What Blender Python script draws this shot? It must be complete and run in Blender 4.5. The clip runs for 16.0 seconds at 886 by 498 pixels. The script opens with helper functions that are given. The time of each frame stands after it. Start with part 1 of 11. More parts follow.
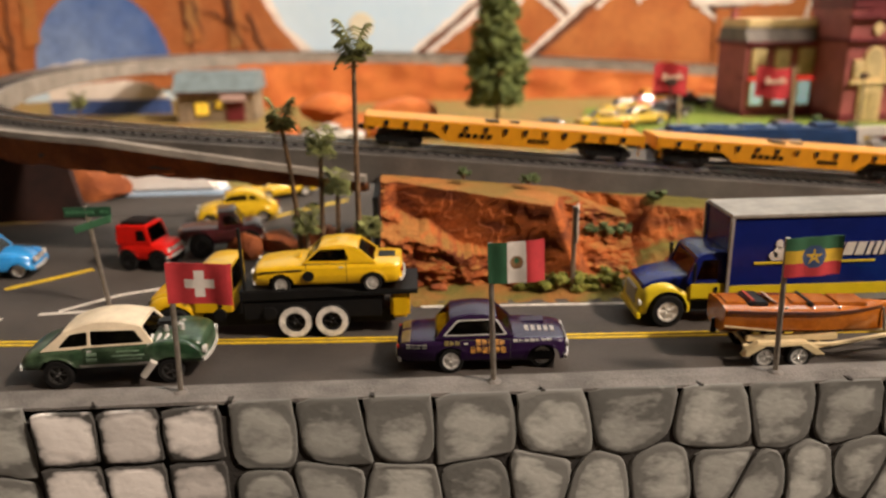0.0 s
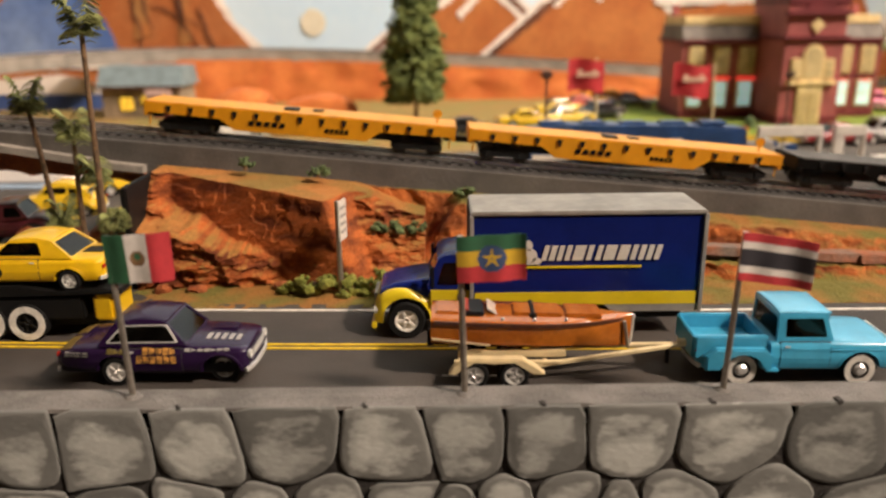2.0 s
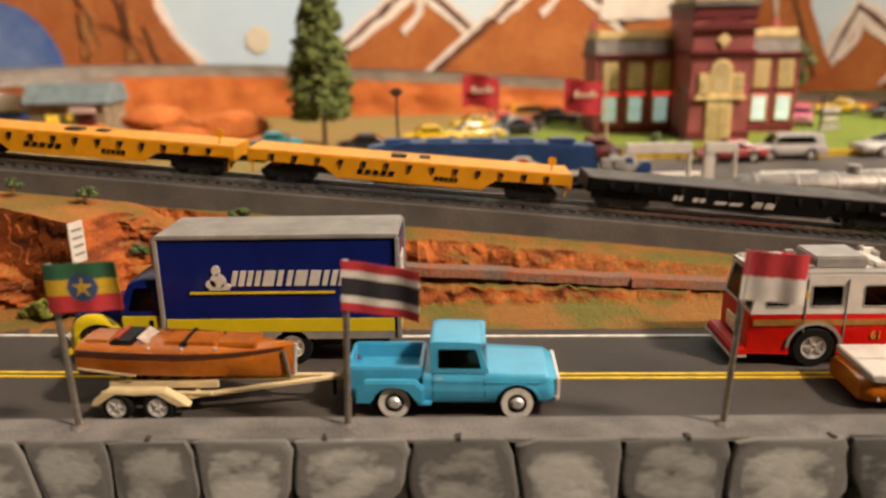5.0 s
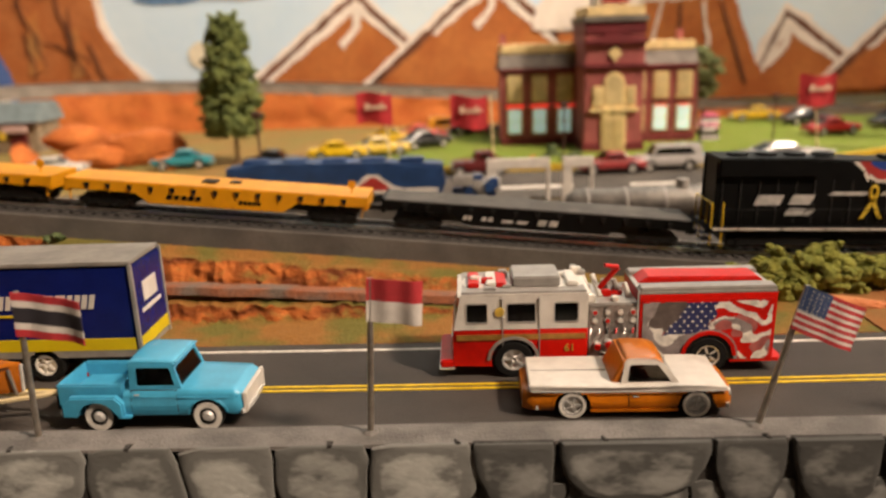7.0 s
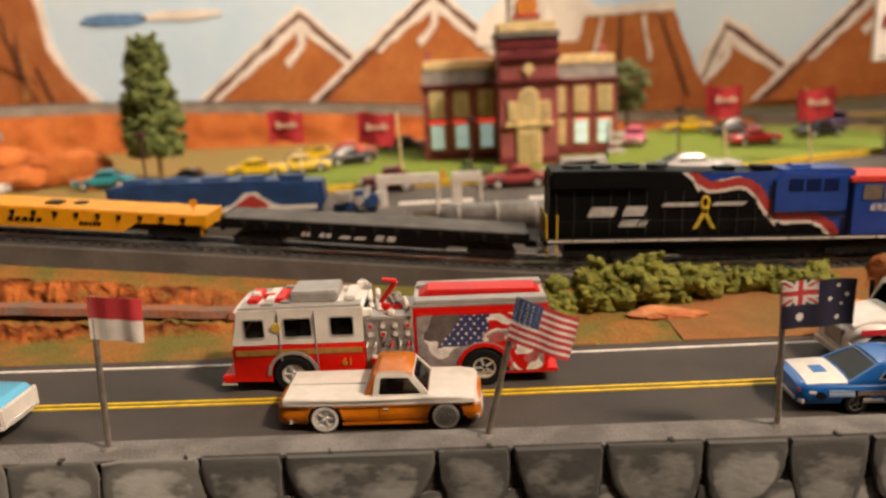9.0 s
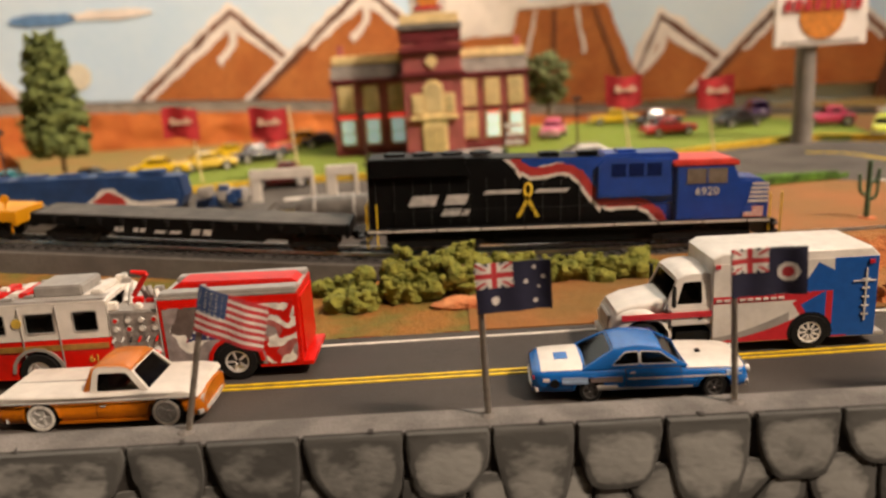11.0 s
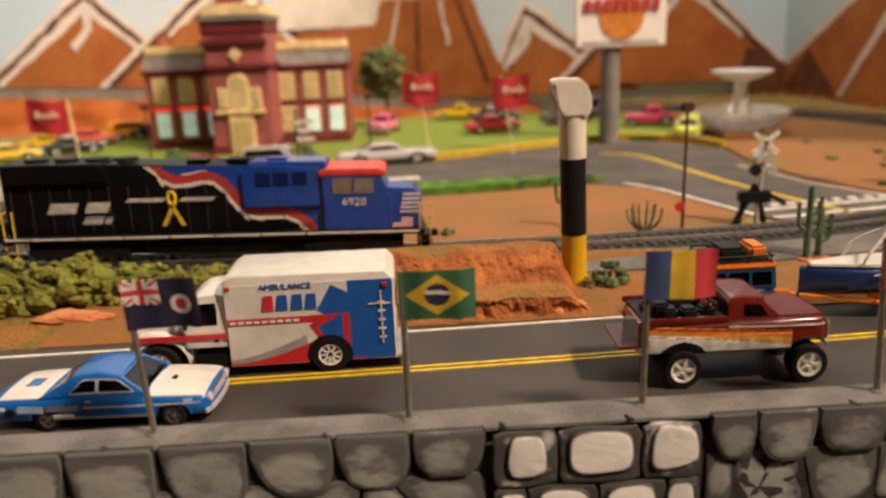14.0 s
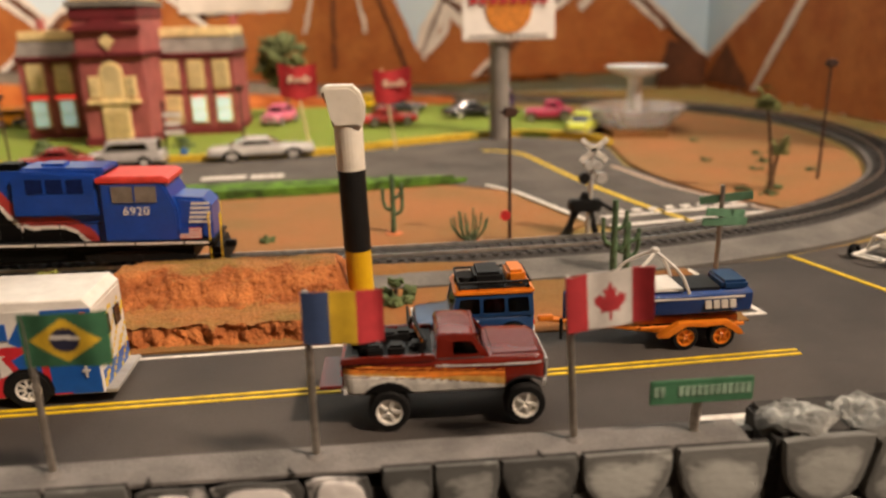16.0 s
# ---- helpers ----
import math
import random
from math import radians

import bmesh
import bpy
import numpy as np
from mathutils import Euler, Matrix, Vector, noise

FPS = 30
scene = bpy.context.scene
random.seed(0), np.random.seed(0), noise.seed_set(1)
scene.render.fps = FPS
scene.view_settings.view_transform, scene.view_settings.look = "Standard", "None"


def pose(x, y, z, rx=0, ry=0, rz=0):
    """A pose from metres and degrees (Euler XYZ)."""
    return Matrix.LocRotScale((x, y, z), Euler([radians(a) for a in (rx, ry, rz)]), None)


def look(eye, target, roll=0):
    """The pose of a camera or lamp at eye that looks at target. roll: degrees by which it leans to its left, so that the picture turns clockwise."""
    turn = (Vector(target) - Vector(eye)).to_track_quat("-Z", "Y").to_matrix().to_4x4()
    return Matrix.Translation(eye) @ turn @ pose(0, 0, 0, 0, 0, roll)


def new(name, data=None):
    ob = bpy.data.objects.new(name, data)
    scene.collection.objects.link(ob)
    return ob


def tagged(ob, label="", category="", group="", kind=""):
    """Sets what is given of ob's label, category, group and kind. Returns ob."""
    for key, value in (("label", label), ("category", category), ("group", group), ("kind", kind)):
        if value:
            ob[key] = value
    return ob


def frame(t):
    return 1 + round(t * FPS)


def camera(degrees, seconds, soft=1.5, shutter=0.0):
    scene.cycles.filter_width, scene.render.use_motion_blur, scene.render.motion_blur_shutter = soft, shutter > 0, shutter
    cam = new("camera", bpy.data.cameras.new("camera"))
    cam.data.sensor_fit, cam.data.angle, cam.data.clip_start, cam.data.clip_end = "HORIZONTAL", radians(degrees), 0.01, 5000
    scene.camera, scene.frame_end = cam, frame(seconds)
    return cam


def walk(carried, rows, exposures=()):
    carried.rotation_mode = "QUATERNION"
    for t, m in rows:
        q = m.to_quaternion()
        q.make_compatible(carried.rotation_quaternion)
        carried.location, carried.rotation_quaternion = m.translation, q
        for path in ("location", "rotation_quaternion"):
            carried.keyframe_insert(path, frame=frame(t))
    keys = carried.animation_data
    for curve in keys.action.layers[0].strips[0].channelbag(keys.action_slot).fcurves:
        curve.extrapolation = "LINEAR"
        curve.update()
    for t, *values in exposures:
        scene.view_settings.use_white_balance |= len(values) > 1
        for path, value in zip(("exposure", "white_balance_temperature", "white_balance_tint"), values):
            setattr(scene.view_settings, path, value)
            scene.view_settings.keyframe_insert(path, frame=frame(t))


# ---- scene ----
from mathutils.geometry import tessellate_polygon

# camera: slides along the front of the table-top layout
cam = camera(61.0, 16.0, soft=2.4)
cam.data.dof.use_dof, cam.data.dof.focus_distance, cam.data.dof.aperture_fstop = True, 0.32, 7.5
METRES, EYE, TILT, LEAN, TURN = 0.9, 0.151, -17.5, 1.05, -2.2
ROWS = [
    (0.0, 0.0, 0.0, 0.0, 0.0, 0.0, -0.0),
    (0.5, 0.0436, 0.0145, 0.0006, 0.38, 0.07, -0.22),
    (1.0, 0.0878, 0.0281, -0.0007, 0.91, 0.21, -0.52),
    (1.5, 0.1291, 0.0425, 0.0003, 1.41, 0.33, -0.86),
    (2.0, 0.1505, 0.0499, -0.0023, 1.71, 0.46, -1.04),
    (2.5, 0.158, 0.0487, -0.0041, 1.66, 0.66, -1.1),
    (3.0, 0.1749, 0.0578, -0.0089, 1.52, 0.82, -1.17),
    (5.5, 0.3352, 0.0678, 0.0118, 3.37, 1.59, -0.97),
    (6.0, 0.3707, 0.0564, 0.0146, 3.49, 1.64, -0.72),
    (6.5, 0.4079, 0.0472, 0.015, 3.48, 1.67, -0.46),
    (7.0, 0.436, 0.0434, 0.0167, 3.41, 1.72, -0.25),
    (7.5, 0.4638, 0.0402, 0.018, 3.39, 1.93, -0.05),
    (8.0, 0.4958, 0.0366, 0.019, 3.38, 2.31, 0.15),
    (10.5, 0.6214, 0.063, 0.0088, 3.22, 3.14, 1.47),
    (11.0, 0.6594, 0.0652, 0.009, 2.88, 2.85, 1.66),
    (11.5, 0.6992, 0.0685, 0.008, 2.44, 2.51, 1.8),
    (12.0, 0.7356, 0.0721, 0.0065, 1.98, 2.22, 1.78),
    (12.5, 0.7656, 0.0711, 0.0084, 1.51, 2.03, 1.62),
    (13.0, 0.7994, 0.0719, 0.0116, 1.03, 1.89, 1.45),
    (13.5, 0.8342, 0.0755, 0.0175, 0.53, 1.78, 1.4),
    (14.0, 0.8635, 0.0786, 0.0201, -0.09, 1.66, 1.4),
    (14.5, 0.8895, 0.0848, 0.0236, -0.7, 1.51, 1.56),
    (15.0, 0.9113, 0.0891, 0.0273, -1.4, 1.26, 1.71),
    (15.5, 0.9417, 0.0948, 0.0342, -1.98, 0.9, 1.65),
    (16.0, 0.9733, 0.1019, 0.037, -2.37, 0.35, 1.1),
]
EXPOSURES = [(0.0, -0.14, 6350, 10), (3.0, -0.15, 6420, 10), (6.0, -0.33, 6750, 11), (10.5, -0.38, 6850, 12), (13.0, -0.41, 6850, 12), (14.5, -0.45, 6900, 12), (16.0, -0.42, 6850, 12)]
walk(cam, [(t, pose(0, 0, EYE, TILT, LEAN, TURN) @ pose(METRES * x, METRES * y, METRES * z, 90 + pitch, roll, yaw)) for t, x, y, z, yaw, pitch, roll in ROWS], exposures=EXPOSURES)

# ---- world, lights ----
scene.view_settings.exposure = 0.0
world = bpy.data.worlds.new("world")
scene.world = world
world.use_nodes = True
world.node_tree.nodes["Background"].inputs[0].default_value = (1.0, 0.88, 0.76, 1)
world.node_tree.nodes["Background"].inputs[1].default_value = 0.017


def area_lamp(name, eye, target, sx, sy, watts, colour, spread=180):
    data = bpy.data.lights.new(name, "AREA")
    data.shape, data.size, data.size_y, data.energy, data.color = "RECTANGLE", sx, sy, watts, colour
    data.spread = math.radians(spread)
    ob = new(name, data)
    ob.matrix_world = look(eye, target)
    return ob


area_lamp("spot_lamp", (3.7, -1.6, 3.9), (0.10, 0.80, 0.1), 0.49, 0.49, 63, (1.0, 0.81, 0.655), 60)
area_lamp("side_lamp", (4.4, -0.03, 3.35), (0.6, 0.4, 0), 0.72, 0.72, 40, (1.0, 0.81, 0.655))
# added fill without a known lamp, aimed level to brighten only the backdrop
area_lamp("wall_washer", (1.35, 0.45, 2.3), (1.30, 1.5, 2.2), 1.2, 0.4, 165, (1.0, 0.81, 0.655))

# ---- materials ----
MATS = {}


def mat(name, col, rough=0.5, metal=0.0, var=0.12, scale=250.0, bump=0.0, col2=None, fine=None, spec=0.5, coat=0.0, rnd=0.0, emit=0.0):
    """Procedural surface: base colour broken up by a coarse and a fine noise, with relief. rnd: change from object to object."""
    if name in MATS:
        return MATS[name]
    m = bpy.data.materials.new(name)
    m.use_nodes = True
    nt = m.node_tree
    b = nt.nodes["Principled BSDF"]
    b.inputs["Roughness"].default_value, b.inputs["Metallic"].default_value = rough, metal
    b.inputs["Specular IOR Level"].default_value, b.inputs["Coat Weight"].default_value = spec, coat
    b.inputs["Coat Roughness"].default_value = 0.08
    if emit:
        b.inputs["Emission Color"].default_value, b.inputs["Emission Strength"].default_value = (*col, 1), emit
    tc = nt.nodes.new("ShaderNodeTexCoord")
    n1, n2 = nt.nodes.new("ShaderNodeTexNoise"), nt.nodes.new("ShaderNodeTexNoise")
    n1.inputs["Scale"].default_value, n2.inputs["Scale"].default_value = scale, fine or scale * 5.5
    n1.inputs["Detail"].default_value, n2.inputs["Detail"].default_value = 4, 3
    for n in (n1, n2):
        nt.links.new(tc.outputs["Object"], n.inputs["Vector"])
    ramp = nt.nodes.new("ShaderNodeValToRGB")
    c2 = col2 or tuple(min(1, c * (1 + 2 * var)) for c in col)
    c1 = col if col2 else tuple(c * (1 - 2 * var) for c in col)
    ramp.color_ramp.elements[0].position, ramp.color_ramp.elements[1].position = 0.34, 0.66
    ramp.color_ramp.elements[0].color, ramp.color_ramp.elements[1].color = (*c1, 1), (*c2, 1)
    nt.links.new(n1.outputs["Fac"], ramp.inputs["Fac"])
    mul = nt.nodes.new("ShaderNodeMixRGB")
    mul.blend_type, mul.inputs["Fac"].default_value = "OVERLAY", min(1.0, var * 2.2)
    nt.links.new(ramp.outputs["Color"], mul.inputs[1])
    nt.links.new(n2.outputs["Fac"], mul.inputs[2])
    out = mul.outputs["Color"]
    if rnd:
        oi, hs, mp = nt.nodes.new("ShaderNodeObjectInfo"), nt.nodes.new("ShaderNodeHueSaturation"), nt.nodes.new("ShaderNodeMapRange")
        mp.inputs["To Min"].default_value, mp.inputs["To Max"].default_value = 1 - rnd, 1 + rnd
        nt.links.new(oi.outputs["Random"], mp.inputs["Value"])
        nt.links.new(mp.outputs["Result"], hs.inputs["Value"])
        nt.links.new(out, hs.inputs["Color"])
        out = hs.outputs["Color"]
    nt.links.new(out, b.inputs["Base Color"])
    if bump:
        bp = nt.nodes.new("ShaderNodeBump")
        bp.inputs["Strength"].default_value, bp.inputs["Distance"].default_value = bump, 0.0012
        add = nt.nodes.new("ShaderNodeMath")
        nt.links.new(n1.outputs["Fac"], add.inputs[0])
        nt.links.new(n2.outputs["Fac"], add.inputs[1])
        nt.links.new(add.outputs[0], bp.inputs["Height"])
        nt.links.new(bp.outputs["Normal"], b.inputs["Normal"])
    MATS[name] = m
    return m


def paint(name, col, rough=0.28, metal=0.0):
    """Glossy die-cast enamel."""
    return mat(name, col, rough, metal, 0.03, 120, 0.04, coat=0.5)


ASPHALT = mat("asphalt", (0.047, 0.0385, 0.032), 0.82, var=0.18, scale=14, fine=1400, bump=0.35)
YELLOW_LINE = mat("road_yellow", (0.60, 0.40, 0.008), 0.6, var=0.1, scale=180, bump=0.1)
WHITE_LINE = mat("road_white", (0.62, 0.57, 0.5), 0.6, var=0.1, scale=180, bump=0.1)
ROCK_TAN = mat("tan_rock", (0.60, 0.25, 0.10), 0.9, var=0.2, scale=60, fine=420, bump=1.0, col2=(0.40, 0.115, 0.035))
DIRT = mat("dirt", (0.25, 0.092, 0.020), 0.95, var=0.2, scale=22, fine=900, bump=0.5, col2=(0.17, 0.092, 0.02))
SAND = mat("sand", (0.275, 0.108, 0.032), 0.95, var=0.2, scale=14, fine=900, bump=0.4, col2=(0.195, 0.104, 0.030))
# asphalt in a lighter grey, for the road behind the track
PALE_ASPHALT = mat("pale_asphalt", (0.072, 0.062, 0.052), 0.88, var=0.16, scale=20, fine=900, bump=0.3)
LAWN = mat("lawn", (0.15, 0.22, 0.016), 0.95, var=0.25, scale=30, fine=1200, bump=0.8, col2=(0.18, 0.22, 0.028))
MEADOW = mat("meadow", (0.27, 0.15, 0.04), 0.95, var=0.25, scale=16, fine=1000, bump=0.6, col2=(0.20, 0.165, 0.04))
ROCK = mat("red_rock", (0.085, 0.016, 0.003), 0.8, var=0.22, scale=34, fine=420, bump=1.0, col2=(0.29, 0.068, 0.010))
ROCK_PALE = mat("pale_rock", (0.30, 0.082, 0.016), 0.9, var=0.2, scale=50, fine=500, bump=0.9, col2=(0.17, 0.040, 0.008))
CONCRETE = mat("grey_foam", (0.085, 0.075, 0.064), 0.85, var=0.12, scale=40, fine=700, bump=0.3)
PALE_CONCRETE = mat("pale_grey_ledge", (0.24, 0.21, 0.175), 0.85, var=0.12, scale=40, fine=700, bump=0.3)
JOINT = mat("dark_joint", (0.030, 0.026, 0.022), 0.95, var=0.2, scale=120, bump=0.4)
CAP = mat("wall_cap_grey", (0.145, 0.131, 0.118), 0.9, var=0.14, scale=60, fine=900, bump=0.5)
BLACK = mat("black_plastic", (0.005, 0.0047, 0.0045), 0.55, var=0.1, scale=200, bump=0.1, spec=0.3)
RUBBER = mat("tyre_rubber", (0.007, 0.0065, 0.006), 0.8, var=0.1, scale=300, bump=0.15, spec=0.2)
CHROME = mat("chrome", (0.68, 0.66, 0.62), 0.25, 0.45, 0.05, 300, 0.05)
STEEL = mat("pole_steel", (0.36, 0.32, 0.27), 0.38, 0.75, 0.1, 400, 0.1)
GLASS_DARK = mat("tinted_glass", (0.012, 0.012, 0.012), 0.06, 0.0, 0.05, 200, 0.0)
GLASS_CLEAR = mat("smoky_glass", (0.16, 0.13, 0.10), 0.08, 0.0, 0.08, 200, 0.0)
WHITE = mat("white_enamel", (0.62, 0.575, 0.51), 0.35, var=0.04, scale=150, bump=0.05, coat=0.3)
CREAM = mat("cream_enamel", (0.66, 0.53, 0.30), 0.4, var=0.05, scale=150, bump=0.05)
SEAT = mat("dark_interior", (0.016, 0.014, 0.012), 0.7, var=0.15, scale=200, bump=0.2)
GLASS = bpy.data.materials.new("window_glass")
GLASS.use_nodes = True
gn = GLASS.node_tree
gn.nodes.remove(gn.nodes["Principled BSDF"])
gt, gg, gm, gf = (gn.nodes.new(q) for q in ("ShaderNodeBsdfTransparent", "ShaderNodeBsdfGlossy", "ShaderNodeMixShader", "ShaderNodeFresnel"))
gt.inputs["Color"].default_value = (0.50, 0.48, 0.45, 1)
gg.inputs["Roughness"].default_value, gf.inputs["IOR"].default_value = 0.06, 1.42
gn.links.new(gf.outputs["Fac"], gm.inputs["Fac"])
gn.links.new(gt.outputs["BSDF"], gm.inputs[1])
gn.links.new(gg.outputs["BSDF"], gm.inputs[2])
gn.links.new(gm.outputs["Shader"], gn.nodes["Material Output"].inputs["Surface"])
GREY_TRIM = mat("grey_trim", (0.28, 0.26, 0.235), 0.45, var=0.06, scale=200, bump=0.05)


# broken red plaster: slanting streaks and cracks
CLIFF = bpy.data.materials.new("cracked_red_rock")
CLIFF.use_nodes = True
cn = CLIFF.node_tree
cb = cn.nodes["Principled BSDF"]
cb.inputs["Roughness"].default_value = 0.75
ct, cm = cn.nodes.new("ShaderNodeTexCoord"), cn.nodes.new("ShaderNodeMapping")
cm.inputs["Rotation"].default_value, cm.inputs["Scale"].default_value = (0.2, 0.75, 0), (1, 1, 3.2)
ca, cf, cv = cn.nodes.new("ShaderNodeTexNoise"), cn.nodes.new("ShaderNodeTexNoise"), cn.nodes.new("ShaderNodeTexVoronoi")
cv.feature = "DISTANCE_TO_EDGE"
ca.inputs["Scale"].default_value, ca.inputs["Detail"].default_value = 38, 6
cf.inputs["Scale"].default_value, cf.inputs["Detail"].default_value = 260, 4
cv.inputs["Scale"].default_value = 26
cn.links.new(ct.outputs["Object"], cm.inputs["Vector"])
for q in (ca, cf):
    cn.links.new(cm.outputs["Vector"], q.inputs["Vector"])
warp = cn.nodes.new("ShaderNodeVectorMath")
warp.operation = "MULTIPLY_ADD"
warp.inputs[1].default_value = (0.07, 0.07, 0.07)
cn.links.new(ca.outputs["Color"], warp.inputs[0])
cn.links.new(cm.outputs["Vector"], warp.inputs[2])
cn.links.new(warp.outputs["Vector"], cv.inputs["Vector"])
cr, crack = cn.nodes.new("ShaderNodeValToRGB"), cn.nodes.new("ShaderNodeValToRGB")
cr.color_ramp.elements[0].position, cr.color_ramp.elements[1].position = 0.36, 0.68
cr.color_ramp.elements[0].color, cr.color_ramp.elements[1].color = (0.13, 0.026, 0.005, 1), (0.42, 0.105, 0.015, 1)
crack.color_ramp.elements[0].position, crack.color_ramp.elements[1].position = 0.0, 0.035
crack.color_ramp.elements[0].color = (0.62, 0.58, 0.55, 1)
cn.links.new(ca.outputs["Fac"], cr.inputs["Fac"])
cn.links.new(cv.outputs["Distance"], crack.inputs["Fac"])
cx_, co = cn.nodes.new("ShaderNodeMixRGB"), cn.nodes.new("ShaderNodeMixRGB")
cx_.blend_type, cx_.inputs["Fac"].default_value = "MULTIPLY", 1.0
co.blend_type, co.inputs["Fac"].default_value = "OVERLAY", 0.5
cn.links.new(cr.outputs["Color"], cx_.inputs[1])
cn.links.new(crack.outputs["Color"], cx_.inputs[2])
cn.links.new(cx_.outputs["Color"], co.inputs[1])
cn.links.new(cf.outputs["Fac"], co.inputs[2])
cn.links.new(co.outputs["Color"], cb.inputs["Base Color"])
ch, cp = cn.nodes.new("ShaderNodeMath"), cn.nodes.new("ShaderNodeBump")
ch.operation, ch.inputs[1].default_value = "MULTIPLY_ADD", 0.5
cn.links.new(crack.outputs["Color"], ch.inputs[0])
cn.links.new(ca.outputs["Fac"], ch.inputs[2])
cp.inputs["Strength"].default_value, cp.inputs["Distance"].default_value = 1.0, 0.004
cn.links.new(ch.outputs[0], cp.inputs["Height"])
cn.links.new(cp.outputs["Normal"], cb.inputs["Normal"])

# ---- mesh helpers ----


def part(name, bm, material, parent=None, label="", smooth=False):
    """Links a bmesh as one mesh object, under a thing or a part where one is given."""
    bmesh.ops.recalc_face_normals(bm, faces=bm.faces)
    me = bpy.data.meshes.new(name)
    bm.to_mesh(me)
    bm.free()
    for m in material if isinstance(material, (list, tuple)) else [material]:
        me.materials.append(m)
    if smooth:
        me.polygons.foreach_set("use_smooth", [True] * len(me.polygons))
        me.set_sharp_from_angle(angle=radians(38))
    ob = new(name, me)
    ob.parent = parent
    return tagged(ob, label) if label else ob


def thing(name, label, category, m=None, group="", kind=""):
    ob = new(name)
    ob.empty_display_size = 0.01
    ob.matrix_world = m or Matrix()
    return tagged(ob, label, category, group, kind)


def box(bm, x0, x1, y0, y1, z0, z1, bevel=0.0, seg=2):
    r = bmesh.ops.create_cube(bm, size=1)
    for v in r["verts"]:
        v.co = ((x0 + x1) / 2 + v.co.x * (x1 - x0), (y0 + y1) / 2 + v.co.y * (y1 - y0), (z0 + z1) / 2 + v.co.z * (z1 - z0))
    if bevel:
        edges = list({e for v in r["verts"] for e in v.link_edges})
        bmesh.ops.bevel(bm, geom=edges, offset=bevel, segments=seg, affect="EDGES", clamp_overlap=True)
    return bm


def bx(x0, x1, y0, y1, z0, z1, bevel=0.0):
    return box(bmesh.new(), x0, x1, y0, y1, z0, z1, bevel)


def tube(bm, p, q, r0, r1=None, seg=12, caps=True):
    """A round bar from p to q."""
    p, q = Vector(p), Vector(q)
    res = bmesh.ops.create_cone(bm, cap_ends=caps, segments=seg, radius1=r0, radius2=r0 if r1 is None else r1, depth=(q - p).length)
    turn = (q - p).to_track_quat("Z", "Y").to_matrix().to_4x4()
    bmesh.ops.transform(bm, matrix=Matrix.Translation((p + q) / 2) @ turn, verts=res["verts"])
    return bm


def rod(p, q, r0, r1=None, seg=12):
    return tube(bmesh.new(), p, q, r0, r1, seg)


def lathe(bm, prof, seg=20, m=None, ring=False):
    """Turns a profile of (radius, height) round the z axis, then moves it by m. ring: a closed profile, open in the middle."""
    rings = []
    for r, z in prof:
        rings.append([bm.verts.new((r * math.cos(2 * math.pi * i / seg), r * math.sin(2 * math.pi * i / seg), z)) for i in range(seg)])
    for a, b in zip(rings, rings[1:] + rings[:1] if ring else rings[1:]):
        for i in range(seg):
            bm.faces.new((a[i], a[(i + 1) % seg], b[(i + 1) % seg], b[i]))
    if not ring:
        bm.faces.new(rings[0]), bm.faces.new(rings[-1])
    if m is not None:
        bmesh.ops.transform(bm, matrix=m, verts=[v for r in rings for v in r])
    return bm


def prism(bm, pts, y0, y1, bevel=0.0, axis="y", seg=2):
    """A side outline of (x, z) points drawn out from y0 to y1 (axis z: an outline of (x, y) from z0 to z1)."""
    def at(p, d):
        return (p[0], d, p[1]) if axis == "y" else (p[0], p[1], d)
    a, b = [bm.verts.new(at(p, y0)) for p in pts], [bm.verts.new(at(p, y1)) for p in pts]
    n = len(pts)
    f = [bm.faces.new(a), bm.faces.new(b)]
    for i in range(n):
        bm.faces.new((a[i], a[(i + 1) % n], b[(i + 1) % n], b[i]))
    if bevel:
        bmesh.ops.bevel(bm, geom=list({e for face in f for e in face.edges}), offset=bevel, segments=seg, affect="EDGES", clamp_overlap=True)
    return bm


def pr(pts, y0, y1, bevel=0.0, axis="y"):
    return prism(bmesh.new(), pts, y0, y1, bevel, axis)


def slab(name, pts, z0, z1, material, label, category, parent=None, bevel=0.0):
    ob = part(name, pr(pts, z0, z1, bevel, "z"), material, parent)
    return ob if parent else tagged(ob, label, category, kind="structure")


def smooth_line(pts, n=8):
    """Catmull-Rom points through pts."""
    P = [Vector(p) for p in pts]
    P = [2 * P[0] - P[1]] + P + [2 * P[-1] - P[-2]]
    out = []
    for i in range(1, len(P) - 2):
        for k in range(n):
            t = k / n
            a, b, c, d = P[i - 1:i + 3]
            out.append(0.5 * (2 * b + (c - a) * t + (2 * a - 5 * b + 4 * c - d) * t * t + (3 * b - a - 3 * c + d) * t ** 3))
    return out + [P[-2]]


def ribbon(bm, line, section):
    """Sweeps a closed cross-section of (sideways, up) points along a line."""
    rings = []
    for i, p in enumerate(line):
        t = (line[min(i + 1, len(line) - 1)] - line[max(i - 1, 0)])
        t.z = 0
        t.normalize()
        side = Vector((t.y, -t.x, 0))
        sec = section(i / (len(line) - 1), p) if callable(section) else section
        rings.append([bm.verts.new(p + side * s + Vector((0, 0, u))) for s, u in sec])
    n = len(rings[0])
    for a, b in zip(rings, rings[1:]):
        for k in range(n):
            bm.faces.new((a[k], a[(k + 1) % n], b[(k + 1) % n], b[k]))
    bm.faces.new(rings[0]), bm.faces.new(rings[-1])
    return bm


def stripe(line, half, z0, z1):
    """A flat band of paint along a line in the plan."""
    return ribbon(bmesh.new(), [Vector((p[0], p[1], 0)) for p in line], [(-half, z0), (half, z0), (half, z1), (-half, z1)])


